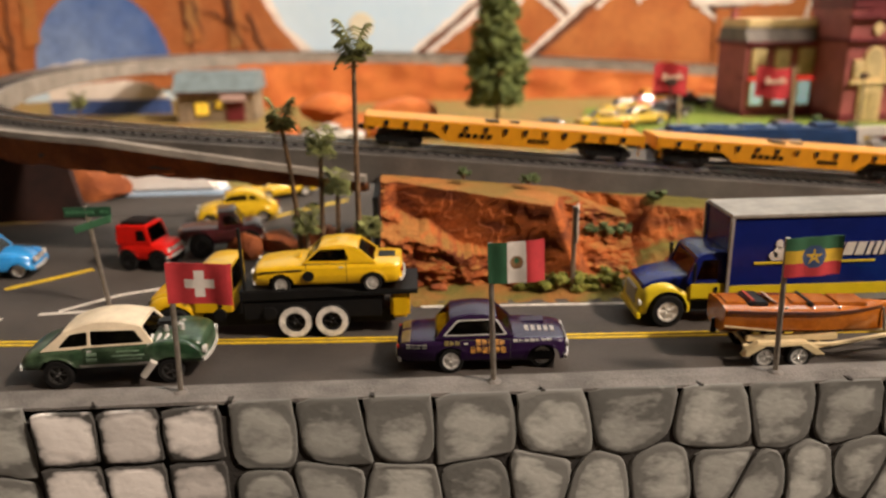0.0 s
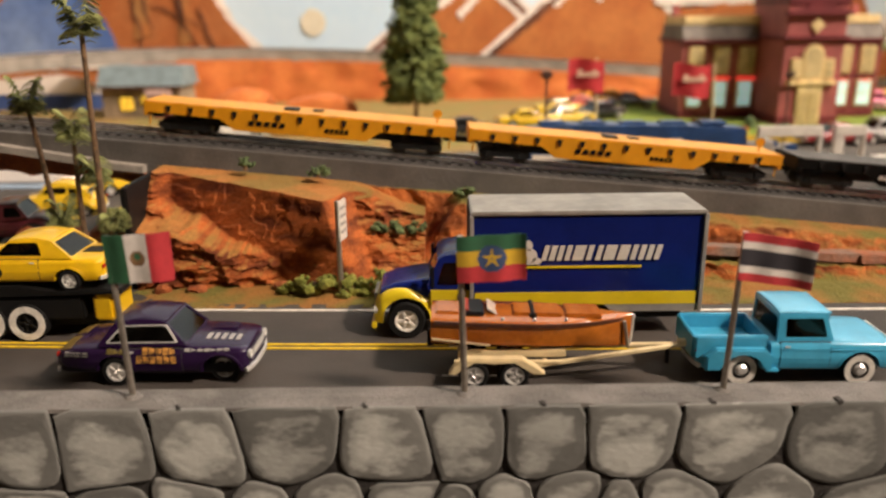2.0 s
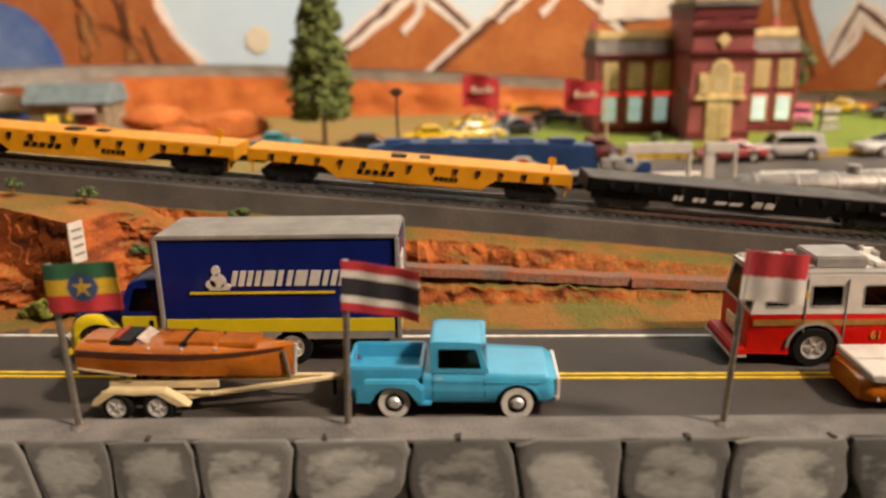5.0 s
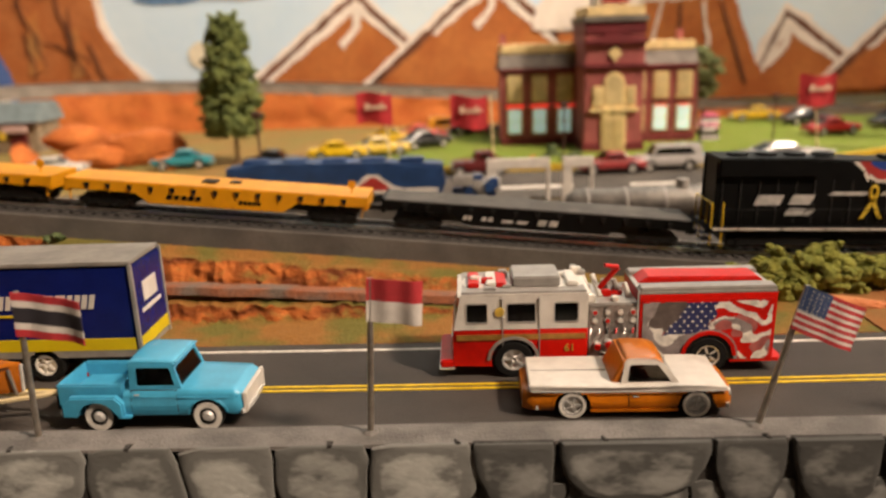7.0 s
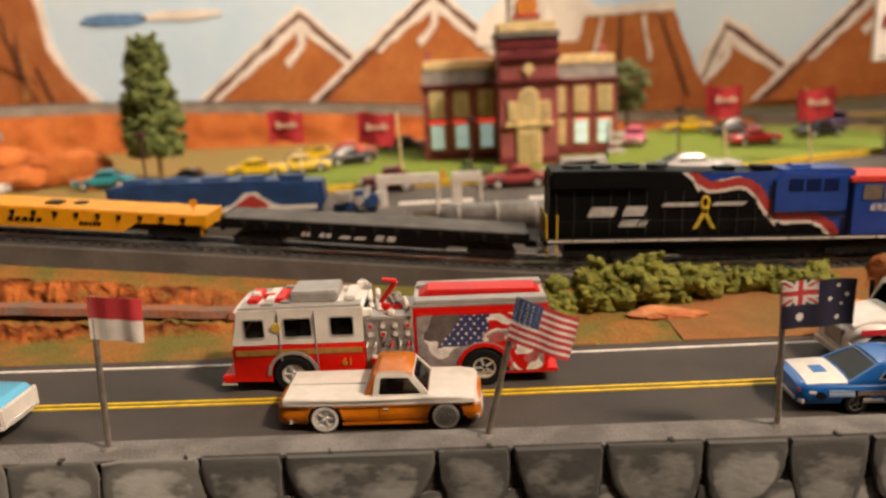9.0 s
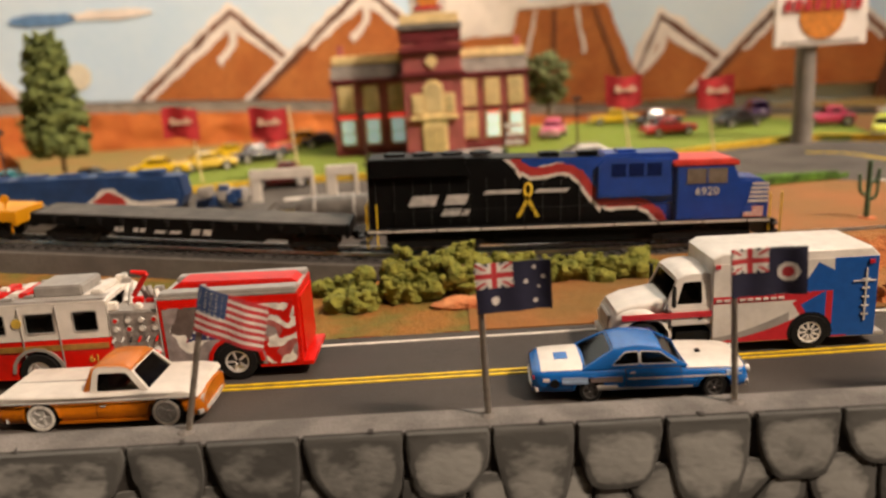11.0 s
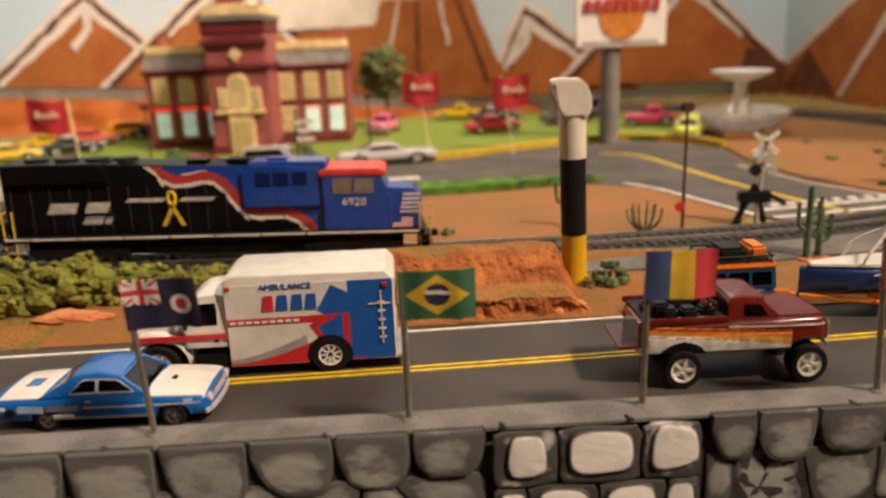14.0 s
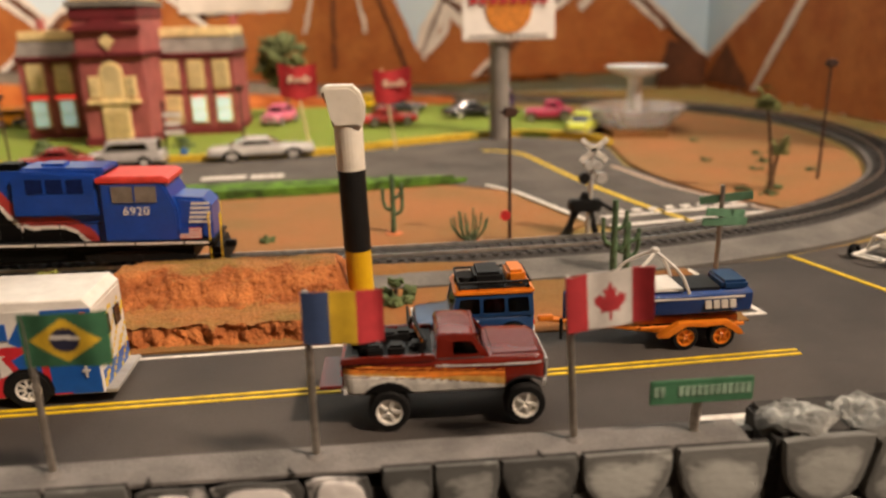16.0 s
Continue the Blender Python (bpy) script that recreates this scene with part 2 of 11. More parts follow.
def grid_panel(nu, nv, place, pick, thick=0.0):
    """A fine sheet over u, v in 0..1: place(u, v) gives the point, pick(u, v) the number of the paint."""
    bm = bmesh.new()
    vs = [[bm.verts.new(place(i / nu, j / nv)) for j in range(nv + 1)] for i in range(nu + 1)]
    for i in range(nu):
        for j in range(nv):
            f = bm.faces.new((vs[i][j], vs[i + 1][j], vs[i + 1][j + 1], vs[i][j + 1]))
            f.material_index = pick((i + 0.5) / nu, (j + 0.5) / nv)
    if thick:
        bmesh.ops.recalc_face_normals(bm, faces=bm.faces)
        bmesh.ops.solidify(bm, geom=bm.faces[:], thickness=thick)
    return bm


def words(name, text, size, m, material, parent, depth=0.0002, shear=0.0):
    """Raised lettering in the built-in font, centred on m."""
    cu = bpy.data.curves.new(name, "FONT")
    cu.body, cu.size, cu.extrude, cu.align_x, cu.align_y, cu.shear, cu.resolution_u = text, size, depth, "CENTER", "CENTER", shear, 2
    tmp = new(name, cu)
    me = bpy.data.meshes.new_from_object(tmp.evaluated_get(bpy.context.evaluated_depsgraph_get()))
    bpy.data.objects.remove(tmp)
    me.materials.clear()
    me.materials.append(material)
    ob = new(name, me)
    ob.parent = parent
    ob.matrix_basis = m
    return ob


def fbm(x, y, z=0.0, octaves=4):
    return noise.fractal(Vector((x, y, z)), 0.9, 2.1, octaves)


# ---- table, room and ground ----
WALL_Y = 0.265


def in_yellow(x):
    """The middle of the road in the plan: a shallow bow."""
    return 0.3255 + 0.045 * (x - 0.45) ** 2


ROOM = mat("room_paint", (0.16, 0.13, 0.10), 0.9, var=0.05, scale=4, bump=0.1)
SKY = mat("painted_sky", (0.54, 0.71, 0.85), 0.75, var=0.05, scale=5, fine=60, bump=0.12, col2=(0.66, 0.79, 0.86))

tagged(part("ground", bx(-1.3, 1.5, 0.285, 1.5, -0.04, -0.001), MEADOW), "tan scatter covering the table-top layout", "ground", kind="structure")
tagged(part("wall_north", bx(-1.5, 1.54, 1.5, 1.54, -0.3, 4.4), SKY), "back wall painted pale sky blue", "wall", kind="structure")
tagged(part("wall_east", bx(1.5, 1.54, 0.62, 1.5, -0.9, 1.2), SKY), "side wall painted pale sky blue", "wall", kind="structure")
tagged(part("wall_far", bx(1.54, 4.74, 1.5, 1.54, -0.9, 4.4), ROOM), "plain room wall", "wall", kind="structure")
tagged(part("wall_right", bx(4.7, 4.74, -2.0, 1.5, -0.9, 4.4), ROOM), "plain room wall", "wall", kind="structure")
tagged(part("wall_west", bx(-1.5, -1.46, -2.0, 1.5, -0.9, 4.4), ROOM), "plain room wall", "wall", kind="structure")
tagged(part("wall_south", bx(-1.5, 4.74, -2.04, -2.0, -0.9, 4.4), ROOM), "plain room wall", "wall", kind="structure")
tagged(part("floor", bx(-1.5, 4.74, -2.04, 1.54, -0.94, -0.9), mat("carpet", (0.12, 0.09, 0.07), 0.95, var=0.2, scale=60)), "dark carpet floor", "floor", kind="structure")
tagged(part("ceiling", bx(-1.5, 4.74, -2.04, 1.54, 4.4, 4.44), mat("ceiling_grey", (0.25, 0.23, 0.21), 0.9, var=0.04, scale=8)), "plain grey ceiling", "ceiling", kind="structure")

# road and its markings
xs = [i * 0.05 for i in range(-9, 28)]
road_pts = [(-0.5, 0.281), (1.5, 0.281), (1.5, 0.50), (1.235, 0.505), (1.10, 0.462), (1.04, 0.452), (1.047, 0.388)]
road_pts += [(x, in_yellow(x) + 0.050) for x in reversed(xs) if -0.0 <= x <= 1.02] + [(-0.02, 0.40), (-0.028, 0.45), (-0.02, 0.62), (-0.02, 0.72), (-0.10, 0.70), (-0.20, 0.60), (-0.5, 0.53)]
slab("road", road_pts, -0.003, 0.0, ASPHALT, "dark grey asphalt model road", "road")
back_road = [(-0.05, 0.70), (0.2, 0.715), (0.45, 0.715), (0.7, 0.705), (0.93, 0.70), (0.985, 0.665), (1.02, 0.56), (1.04, 0.525), (1.175, 0.545), (1.125, 0.64), (1.105, 0.75), (1.12, 0.86), (1.10, 0.905), (1.03, 0.955), (0.9, 0.915), (0.8, 0.87), (0.6, 0.86), (0.40, 0.86), (0.22, 0.83), (0.05, 0.80), (-0.05, 0.78)]
slab("road_back", back_road, -0.003, 0.0004, PALE_ASPHALT, "dark grey asphalt road behind the track", "road")
marks = [
    ("centre_line", [(x, in_yellow(x) - 0.0019) for x in xs if x < 1.07], 0.0009, YELLOW_LINE),
    ("centre_line", [(x, in_yellow(x) + 0.0019) for x in xs if x < 1.07], 0.0009, YELLOW_LINE),
    ("edge_line", [(x, in_yellow(x) + 0.0415) for x in xs if -0.01 < x < 0.96], 0.0010, WHITE_LINE),
    ("corner_line", [(0.995, 0.383), (1.055, 0.384)], 0.0013, WHITE_LINE),
    ("corner_line", [(1.056, 0.383), (1.046, 0.452)], 0.0013, WHITE_LINE),
    ("turn_line", [(1.113, 0.466), (1.122, 0.436), (1.131, 0.405), (1.136, 0.37)], 0.0016, YELLOW_LINE),
    ("stop_bar", [(1.15, 0.41), (1.20, 0.425)], 0.003, WHITE_LINE),
    ("stop_bar", [(0.985, 0.291), (1.02, 0.291)], 0.004, WHITE_LINE),
    ("corner_line", [(-0.205, 0.382), (-0.165, 0.386)], 0.0013, WHITE_LINE),
    ("corner_line", [(-0.196, 0.386), (-0.172, 0.408), (-0.150, 0.418)], 0.0013, WHITE_LINE),
    ("edge_line", [(-0.25, 0.376), (-0.222, 0.377)], 0.0013, WHITE_LINE),
    ("turn_line", [(-0.244, 0.424), (-0.206, 0.457)], 0.0022, YELLOW_LINE),
    ("turn_line", [(-0.142, 0.540), (-0.10, 0.588), (-0.06, 0.625)], 0.0022, YELLOW_LINE),
    ("edge_line", [(-0.046, 0.528), (-0.030, 0.56), (-0.022, 0.60)], 0.0013, WHITE_LINE),
]
for nm, line, half, m in marks:
    tagged(part(nm, stripe(line, half, 0.0, 0.0004), m), "painted line on the asphalt", "road marking", kind="structure")
arc = smooth_line([(0.985, 0.862, 0), (1.02, 0.835, 0), (1.037, 0.75, 0), (1.05, 0.68, 0), (1.07, 0.60, 0), (1.088, 0.548, 0)])
tagged(part("centre_line", stripe(arc, 0.0026, 0.0004, 0.0008), YELLOW_LINE), "yellow centre line on the curving road", "road marking", kind="structure")
tagged(part("edge_line", stripe([(0.965, 0.69), (0.985, 0.66), (1.022, 0.553)], 0.0022, 0.0004, 0.0008), WHITE_LINE), "white edge line", "road marking", kind="structure")
tagged(part("edge_line", stripe([(1.093, 0.75), (1.112, 0.66), (1.16, 0.555)], 0.0022, 0.0004, 0.0008), mat("pale_kerb", (0.5, 0.36, 0.27), 0.8)), "pale edge line", "road marking", kind="structure")
for y0 in (0.545, 0.568):
    tagged(part("stop_bar", stripe([(1.03, y0), (1.15, y0 + 0.018)], 0.0025, 0.0004, 0.0008), WHITE_LINE), "white bar at the level crossing", "road marking", kind="structure")
for i in range(9):
    x = 1.045 + i * 0.013
    tagged(part("crossing_block", pr([(x, 0.578 + i * 0.0019), (x + 0.0065, 0.579 + i * 0.0019), (x + 0.0065, 0.586 + i * 0.0019), (x, 0.585 + i * 0.0019)], 0.0004, 0.0009, 0, "z"), WHITE_LINE), "white crossing block", "road marking", kind="structure")
for x, w in ((0.43, 0.075), (0.56, 0.055), (0.655, 0.035), (0.71, 0.04), (0.755, 0.03)):
    tagged(part("lane_bar", stripe([(x, 0.765), (x + w, 0.768)], 0.006, 0.0004, 0.0008), WHITE_LINE), "white lane bar on the road by the lawn", "road marking", kind="structure")

# lawns with yellow kerbs
lawn_pts = [(0.20, 0.93), (0.27, 0.835), (0.40, 0.864), (0.6, 0.864), (0.8, 0.875), (0.9, 0.92), (1.03, 0.96), (1.10, 0.925), (1.13, 1.04), (1.06, 1.26), (0.6, 1.30), (0.26, 1.16)]
slab("lawn", lawn_pts, -0.001, 0.006, LAWN, "green grass lawn round the building", "lawn", bevel=0.002)
kerb = smooth_line([(0.30, 0.838, 0), (0.40, 0.861, 0), (0.6, 0.861, 0), (0.8, 0.871, 0), (0.9, 0.916, 0), (1.03, 0.957, 0), (1.105, 0.915, 0), (1.125, 0.86, 0)], 6)
tagged(part("kerb", ribbon(bmesh.new(), kerb, [(-0.003, -0.001), (0.003, -0.001), (0.003, 0.0075), (-0.003, 0.0075)]), mat("kerb_yellow", (0.55, 0.36, 0.02), 0.7)), "yellow painted kerb along the lawn", "kerb", kind="structure")
verge = [(0.66, 0.655), (0.75, 0.672), (0.86, 0.682), (0.94, 0.698), (0.95, 0.703), (0.86, 0.706), (0.72, 0.705), (0.6, 0.70)]
slab("verge", verge, -0.001, 0.008, mat("bright_grass", (0.07, 0.16, 0.012), 0.95, var=0.3, scale=80, fine=1400, bump=1.0), "thick bright green grass verge", "grass", bevel=0.003)
slab("siding_ground", [(0.30, 0.506), (0.60, 0.506), (0.60, 0.705), (0.30, 0.705)], -0.002, 0.0002, ASPHALT, "dark grey ground between the track and the road", "ground")
slab("side_road_end", [(-0.335, 0.650), (-0.150, 0.672), (-0.155, 0.588), (-0.325, 0.588)], -0.002, 0.00045, ASPHALT, "dark grey end of the side road under the bridge", "road")
slab("desert", [(0.60, 0.505), (0.97, 0.51), (1.015, 0.553), (0.975, 0.665), (0.93, 0.695), (0.6, 0.66)], -0.002, 0.001, SAND, "orange-brown desert ground beside the track", "ground")
isl = smooth_line([(1.165, 0.56, 0), (1.26, 0.63, 0), (1.335, 0.77, 0), (1.36, 0.95, 0), (1.30, 1.12, 0), (1.15, 1.20, 0), (1.10, 1.05, 0), (1.125, 0.88, 0), (1.112, 0.75, 0), (1.125, 0.65, 0), (1.165, 0.56, 0)], 4)[:-1]
slab("desert_loop", [(p.x, p.y) for p in isl], -0.002, 0.002, SAND, "orange-brown desert ground inside the track curve", "ground")

# front retaining wall: dark backing, cap, and stones one by one
wall = tagged(part("wall_front", bx(-0.55, 1.5, WALL_Y, 0.2835, -0.5, 0.001), JOINT), "front retaining wall of grey carved stones", "wall", kind="structure")
rng = random.Random(5)
bm = bmesh.new()
n = 240
rows = []
for i in range(n + 1):
    x = -0.55 + 1.541 * i / n
    w = 0.0004 * fbm(x * 30, 0.3)
    rows.append([bm.verts.new((x, WALL_Y - 0.0002 + w * 0.5, 0.0066)), bm.verts.new((x, WALL_Y + w, 0.0078 + w)), bm.verts.new((x, WALL_Y + 0.007, 0.0081 + w)), bm.verts.new((x, 0.2795 + w, 0.0078)), bm.verts.new((x, 0.2800, 0.0))])
for p, q in zip(rows, rows[1:]):
    for k in range(4):
        bm.faces.new((p[k], p[k + 1], q[k + 1], q[k]))
    bm.faces.new((p[4], p[0], q[0], q[4]))
bm.faces.new(rows[0]), bm.faces.new(rows[-1])
part("cap", bm, CAP, wall, "pale grey flat top of the wall")
for i in range(24):
    x = -0.42 + i * 0.058 + rng.uniform(-.01, .01)
    part("chip", pr([(x, WALL_Y - 0.0009), (x + 0.0016, WALL_Y - 0.0009), (x + rng.uniform(-.001, .002), WALL_Y + rng.uniform(.001, .0035)), (x - 0.0004, WALL_Y + 0.002)], 0.0072, 0.00855, 0, "z"), JOINT, wall)
tagged(part("kerb_front", bx(-0.55, 1.0, 0.2796, 0.2832, 0.0, 0.003), CAP), "low grey kerb behind the wall", "kerb", kind="structure")


def stone_paint(name, dark, light, amount):
    """Grey stone with pale dry-brushed paint on its raised middle."""
    m = bpy.data.materials.new(name)
    m.use_nodes = True
    nt = m.node_tree
    b = nt.nodes["Principled BSDF"]
    b.inputs["Roughness"].default_value = 0.9
    tc, at = nt.nodes.new("ShaderNodeTexCoord"), nt.nodes.new("ShaderNodeAttribute")
    at.attribute_name = "drybrush"
    mp = nt.nodes.new("ShaderNodeMapping")
    mp.inputs["Rotation"].default_value, mp.inputs["Scale"].default_value = (0, 0.9, 0), (1, 1, 1.7)
    n1, n2, n3 = (nt.nodes.new("ShaderNodeTexNoise") for _ in range(3))
    for n, s, d in ((n1, 55, 3), (n2, 300, 3), (n3, 30, 2)):
        n.inputs["Scale"].default_value, n.inputs["Detail"].default_value = s, d
    nt.links.new(tc.outputs["Object"], mp.inputs["Vector"])
    nt.links.new(mp.outputs["Vector"], n1.inputs["Vector"])
    nt.links.new(mp.outputs["Vector"], n2.inputs["Vector"])
    nt.links.new(tc.outputs["Object"], n3.inputs["Vector"])
    a1, a2, a3 = (nt.nodes.new("ShaderNodeMath") for _ in range(3))
    a1.operation, a2.operation, a3.operation = "MULTIPLY_ADD", "MULTIPLY_ADD", "MULTIPLY_ADD"
    nt.links.new(n1.outputs["Fac"], a1.inputs[0])
    a1.inputs[1].default_value = 1.5
    nt.links.new(at.outputs["Fac"], a1.inputs[2])
    nt.links.new(n2.outputs["Fac"], a2.inputs[0])
    a2.inputs[1].default_value = 0.35
    nt.links.new(a1.outputs[0], a2.inputs[2])
    nt.links.new(n3.outputs["Fac"], a3.inputs[0])
    a3.inputs[1].default_value = 0.5
    nt.links.new(a2.outputs[0], a3.inputs[2])
    r = nt.nodes.new("ShaderNodeValToRGB")
    r.color_ramp.elements[0].position, r.color_ramp.elements[1].position = 1.28 - amount, 1.52 - amount
    r.color_ramp.elements[0].color, r.color_ramp.elements[1].color = (*dark, 1), (*light, 1)
    dv = nt.nodes.new("ShaderNodeMath")
    dv.operation, dv.inputs[1].default_value = "MULTIPLY", 0.62
    nt.links.new(a3.outputs[0], dv.inputs[0])
    nt.links.new(dv.outputs[0], r.inputs["Fac"])
    r.color_ramp.elements[0].position, r.color_ramp.elements[1].position = 0.90 - amount, 1.22 - amount
    mid = r.color_ramp.elements.new(1.0 - amount)
    mid.color = (*(a * 0.45 + b * 0.55 for a, b in zip(dark, light)), 1)
    oi, hs, mr = nt.nodes.new("ShaderNodeObjectInfo"), nt.nodes.new("ShaderNodeHueSaturation"), nt.nodes.new("ShaderNodeMapRange")
    mr.inputs["To Min"].default_value, mr.inputs["To Max"].default_value = 0.75, 1.2
    nt.links.new(oi.outputs["Random"], mr.inputs["Value"])
    nt.links.new(mr.outputs["Result"], hs.inputs["Value"])
    nt.links.new(r.outputs["Color"], hs.inputs["Color"])
    nt.links.new(hs.outputs["Color"], b.inputs["Base Color"])
    bp = nt.nodes.new("ShaderNodeBump")
    bp.inputs["Strength"].default_value, bp.inputs["Distance"].default_value = 0.5, 0.0008
    nt.links.new(a3.outputs[0], bp.inputs["Height"])
    nt.links.new(bp.outputs["Normal"], b.inputs["Normal"])
    return m


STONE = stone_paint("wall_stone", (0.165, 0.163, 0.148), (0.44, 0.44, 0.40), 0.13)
# the same stone in a darker tone, from about x 0.4 to 0.95
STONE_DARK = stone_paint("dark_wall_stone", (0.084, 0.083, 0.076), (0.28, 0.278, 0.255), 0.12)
BLOCK = stone_paint("whitewashed_block", (0.06, 0.057, 0.052), (0.82, 0.77, 0.72), 0.20)


def cut(poly, px, pz, nx, nz):
    """Keeps the side of a convex outline that lies behind the line through (px, pz) with normal (nx, nz)."""
    out = []
    for i, a in enumerate(poly):
        b = poly[(i + 1) % len(poly)]
        da, db = (a[0] - px) * nx + (a[1] - pz) * nz, (b[0] - px) * nx + (b[1] - pz) * nz
        if da <= 0:
            out.append(a)
        if da * db < 0:
            t = da / (da - db)
            out.append((a[0] + t * (b[0] - a[0]), a[1] + t * (b[1] - a[1])))
    return out


def dense(poly, n=4, wob=0.0016, keep=None):
    """Splits the edges of an outline and lets them waver, alike for neighbours; keep: a height that stays straight."""
    out = []
    for i, a in enumerate(poly):
        b = poly[(i + 1) % len(poly)]
        for k in range(n):
            t = (k + (0.14 if k == 0 else 0.0)) / n if k else 0.05
            out.append((a[0] + (b[0] - a[0]) * t, a[1] + (b[1] - a[1]) * t))
    res = []
    for x, z in out:
        f = 0.0 if keep is not None and z > keep - 0.0006 else 1.0
        res.append((x + wob * fbm(x * 75, z * 75, 1.0, 3), z + f * wob * fbm(x * 75, z * 75, 9.0, 3)))
    return res


def eased(poly, times):
    for _ in range(times):
        n = len(poly)
        poly = [((poly[i - 1][0] + 2 * p[0] + poly[(i + 1) % n][0]) / 4, (poly[i - 1][1] + 2 * p[1] + poly[(i + 1) % n][1]) / 4) for i, p in enumerate(poly)]
    return poly


def stone_mesh(poly, y, proud, material, parent, rng, name="stone", brush=(-0.06, 0.28, 0.42)):
    """One flat carved stone on the wall's face, its middle a little raised."""
    cx, cz = sum(p[0] for p in poly) / len(poly), sum(p[1] for p in poly) / len(poly)
    bm = bmesh.new()
    lay = bm.verts.layers.float.new("drybrush")
    shapes = {0: poly, 1: eased(poly, 2), 2: eased(poly, 7)}
    rings = []
    for k, out, val, kind in ((1.0, -0.001, -0.6, 0), (0.992, 0.7, -0.45, 0), (0.965, 1.0, -0.25, 0), (0.90, 1.06, brush[0], 1), (0.80, 1.1, brush[1], 2), (0.42, 1.14, brush[2], 2)):
        ring = []
        for x, z in shapes[kind]:
            v = bm.verts.new((cx + (x - cx) * k, y - proud * out + (rng.uniform(-.00015, .00015) if out > 0 else 0), cz + (z - cz) * k))
            v[lay] = val if z < 0.0055 else max(val, -0.10)
            ring.append(v)
        rings.append(ring)
    n = len(poly)
    for a, b in zip(rings, rings[1:]):
        for i in range(n):
            bm.faces.new((a[i], a[(i + 1) % n], b[(i + 1) % n], b[i]))
    bm.faces.new(rings[-1])
    return part(name, bm, material, parent, smooth=True)


def softened(poly, top):
    """Rounds a stone's lower corners and leaves its top edge under the coping square."""
    return [p if p[1] > top - 0.006 else q for p, q in zip(poly, eased(poly, 2))]


def field_stones(x0, x1, z0, z1, sx, sz, y, parent, rng, proud=0.0010):
    """Irregular rubble stones that fill a rectangle of wall."""
    nx, nz = max(1, round((x1 - x0) / sx)), max(1, round((z1 - z0) / sz))
    dx, dz = (x1 - x0) / nx, (z1 - z0) / nz
    seeds = {(i, j): (x0 + (i + 0.5 + (0.5 * (j % 2) - 0.25) + rng.uniform(-.40, .40)) * dx, z0 + (j + 0.5 + rng.uniform(-.24, .24)) * dz) for i in range(nx) for j in range(nz)}
    for (i, j), (px, pz) in seeds.items():
        poly = [(x0, z0), (x1, z0), (x1, z1), (x0, z1)]
        for di in range(-2, 3):
            for dj in range(-2, 3):
                q = seeds.get((i + di, j + dj))
                if q and (di or dj):
                    ex, ez = q[0] - px, q[1] - pz
                    d = math.hypot(ex, ez)
                    gap = 0.0004
                    poly = cut(poly, (px + q[0]) / 2 - ex / d * gap, (pz + q[1]) / 2 - ez / d * gap, ex, ez)
        if len(poly) > 2:
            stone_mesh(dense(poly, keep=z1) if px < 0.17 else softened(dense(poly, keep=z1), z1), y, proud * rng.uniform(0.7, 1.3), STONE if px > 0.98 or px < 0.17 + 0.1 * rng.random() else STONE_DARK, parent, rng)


def block_stones(x0, widths, z1, heights, y, parent, rng):
    """Squared, whitewashed blocks in columns."""
    z = z1
    for h in heights:
        x = x0
        for w in widths:
            g = 0.0006
            poly = [(x + g, z - h + g), (x + w - g, z - h + g), (x + w - g, z - g), (x + g, z - g)]
            stone_mesh(dense(poly, 6, 0.0010), y, 0.0014, BLOCK, parent, rng, "block", (0.0, 0.34, 0.5))
            x += w
        z -= h


def course_stone(xl, xr, zb, lean, material, joint, parent, rng):
    """A stone of the top course: square under the coping, bellied below, in a dark raked joint."""
    z1, w, xm = 0.0080, xr - xl, (xl + xr) / 2
    pts = []
    for k in range(26):
        a = math.pi * (1 + k / 25)
        c, d = math.cos(a), math.sin(a)
        u, v = math.copysign(abs(c) ** 0.50, c), -abs(d) ** 0.80
        pts.append((xm + w / 2 * u * (1 - 0.10 * abs(v)) + lean * abs(v) ** 1.5, z1 - 0.0045 + (z1 - 0.0045 - zb) * v))
    pts += [(xr, z1 - 0.002), (xr - 0.0005, z1), (xm, z1), (xl + 0.0005, z1), (xl, z1 - 0.002)]
    pts = [(x + 0.0007 * fbm(x * 90, z * 90, 1.0, 3), z + (0.0006 * fbm(x * 90, z * 90, 9.0, 3) if z < z1 - 0.001 else 0)) for x, z in pts]
    cx, cz = xm + lean * .4, (z1 + zb) / 2
    skirt = [(cx + (x - cx) * (1 + 2 * joint / w), min(z1, cz + (z - cz) * (1 + 2 * joint / (z1 - zb)))) for x, z in pts]
    st = stone_mesh(pts, WALL_Y - 0.0006, 0.0013 * rng.uniform(0.8, 1.3), material, parent, rng, brush=(-0.12 + rng.uniform(-.05, .05), 0.22 + rng.uniform(-.10, .08), 0.40 + rng.uniform(-.08, .06)))
    part("joint", pr(skirt, WALL_Y - 0.0008, WALL_Y + 0.001), JOINT, st)


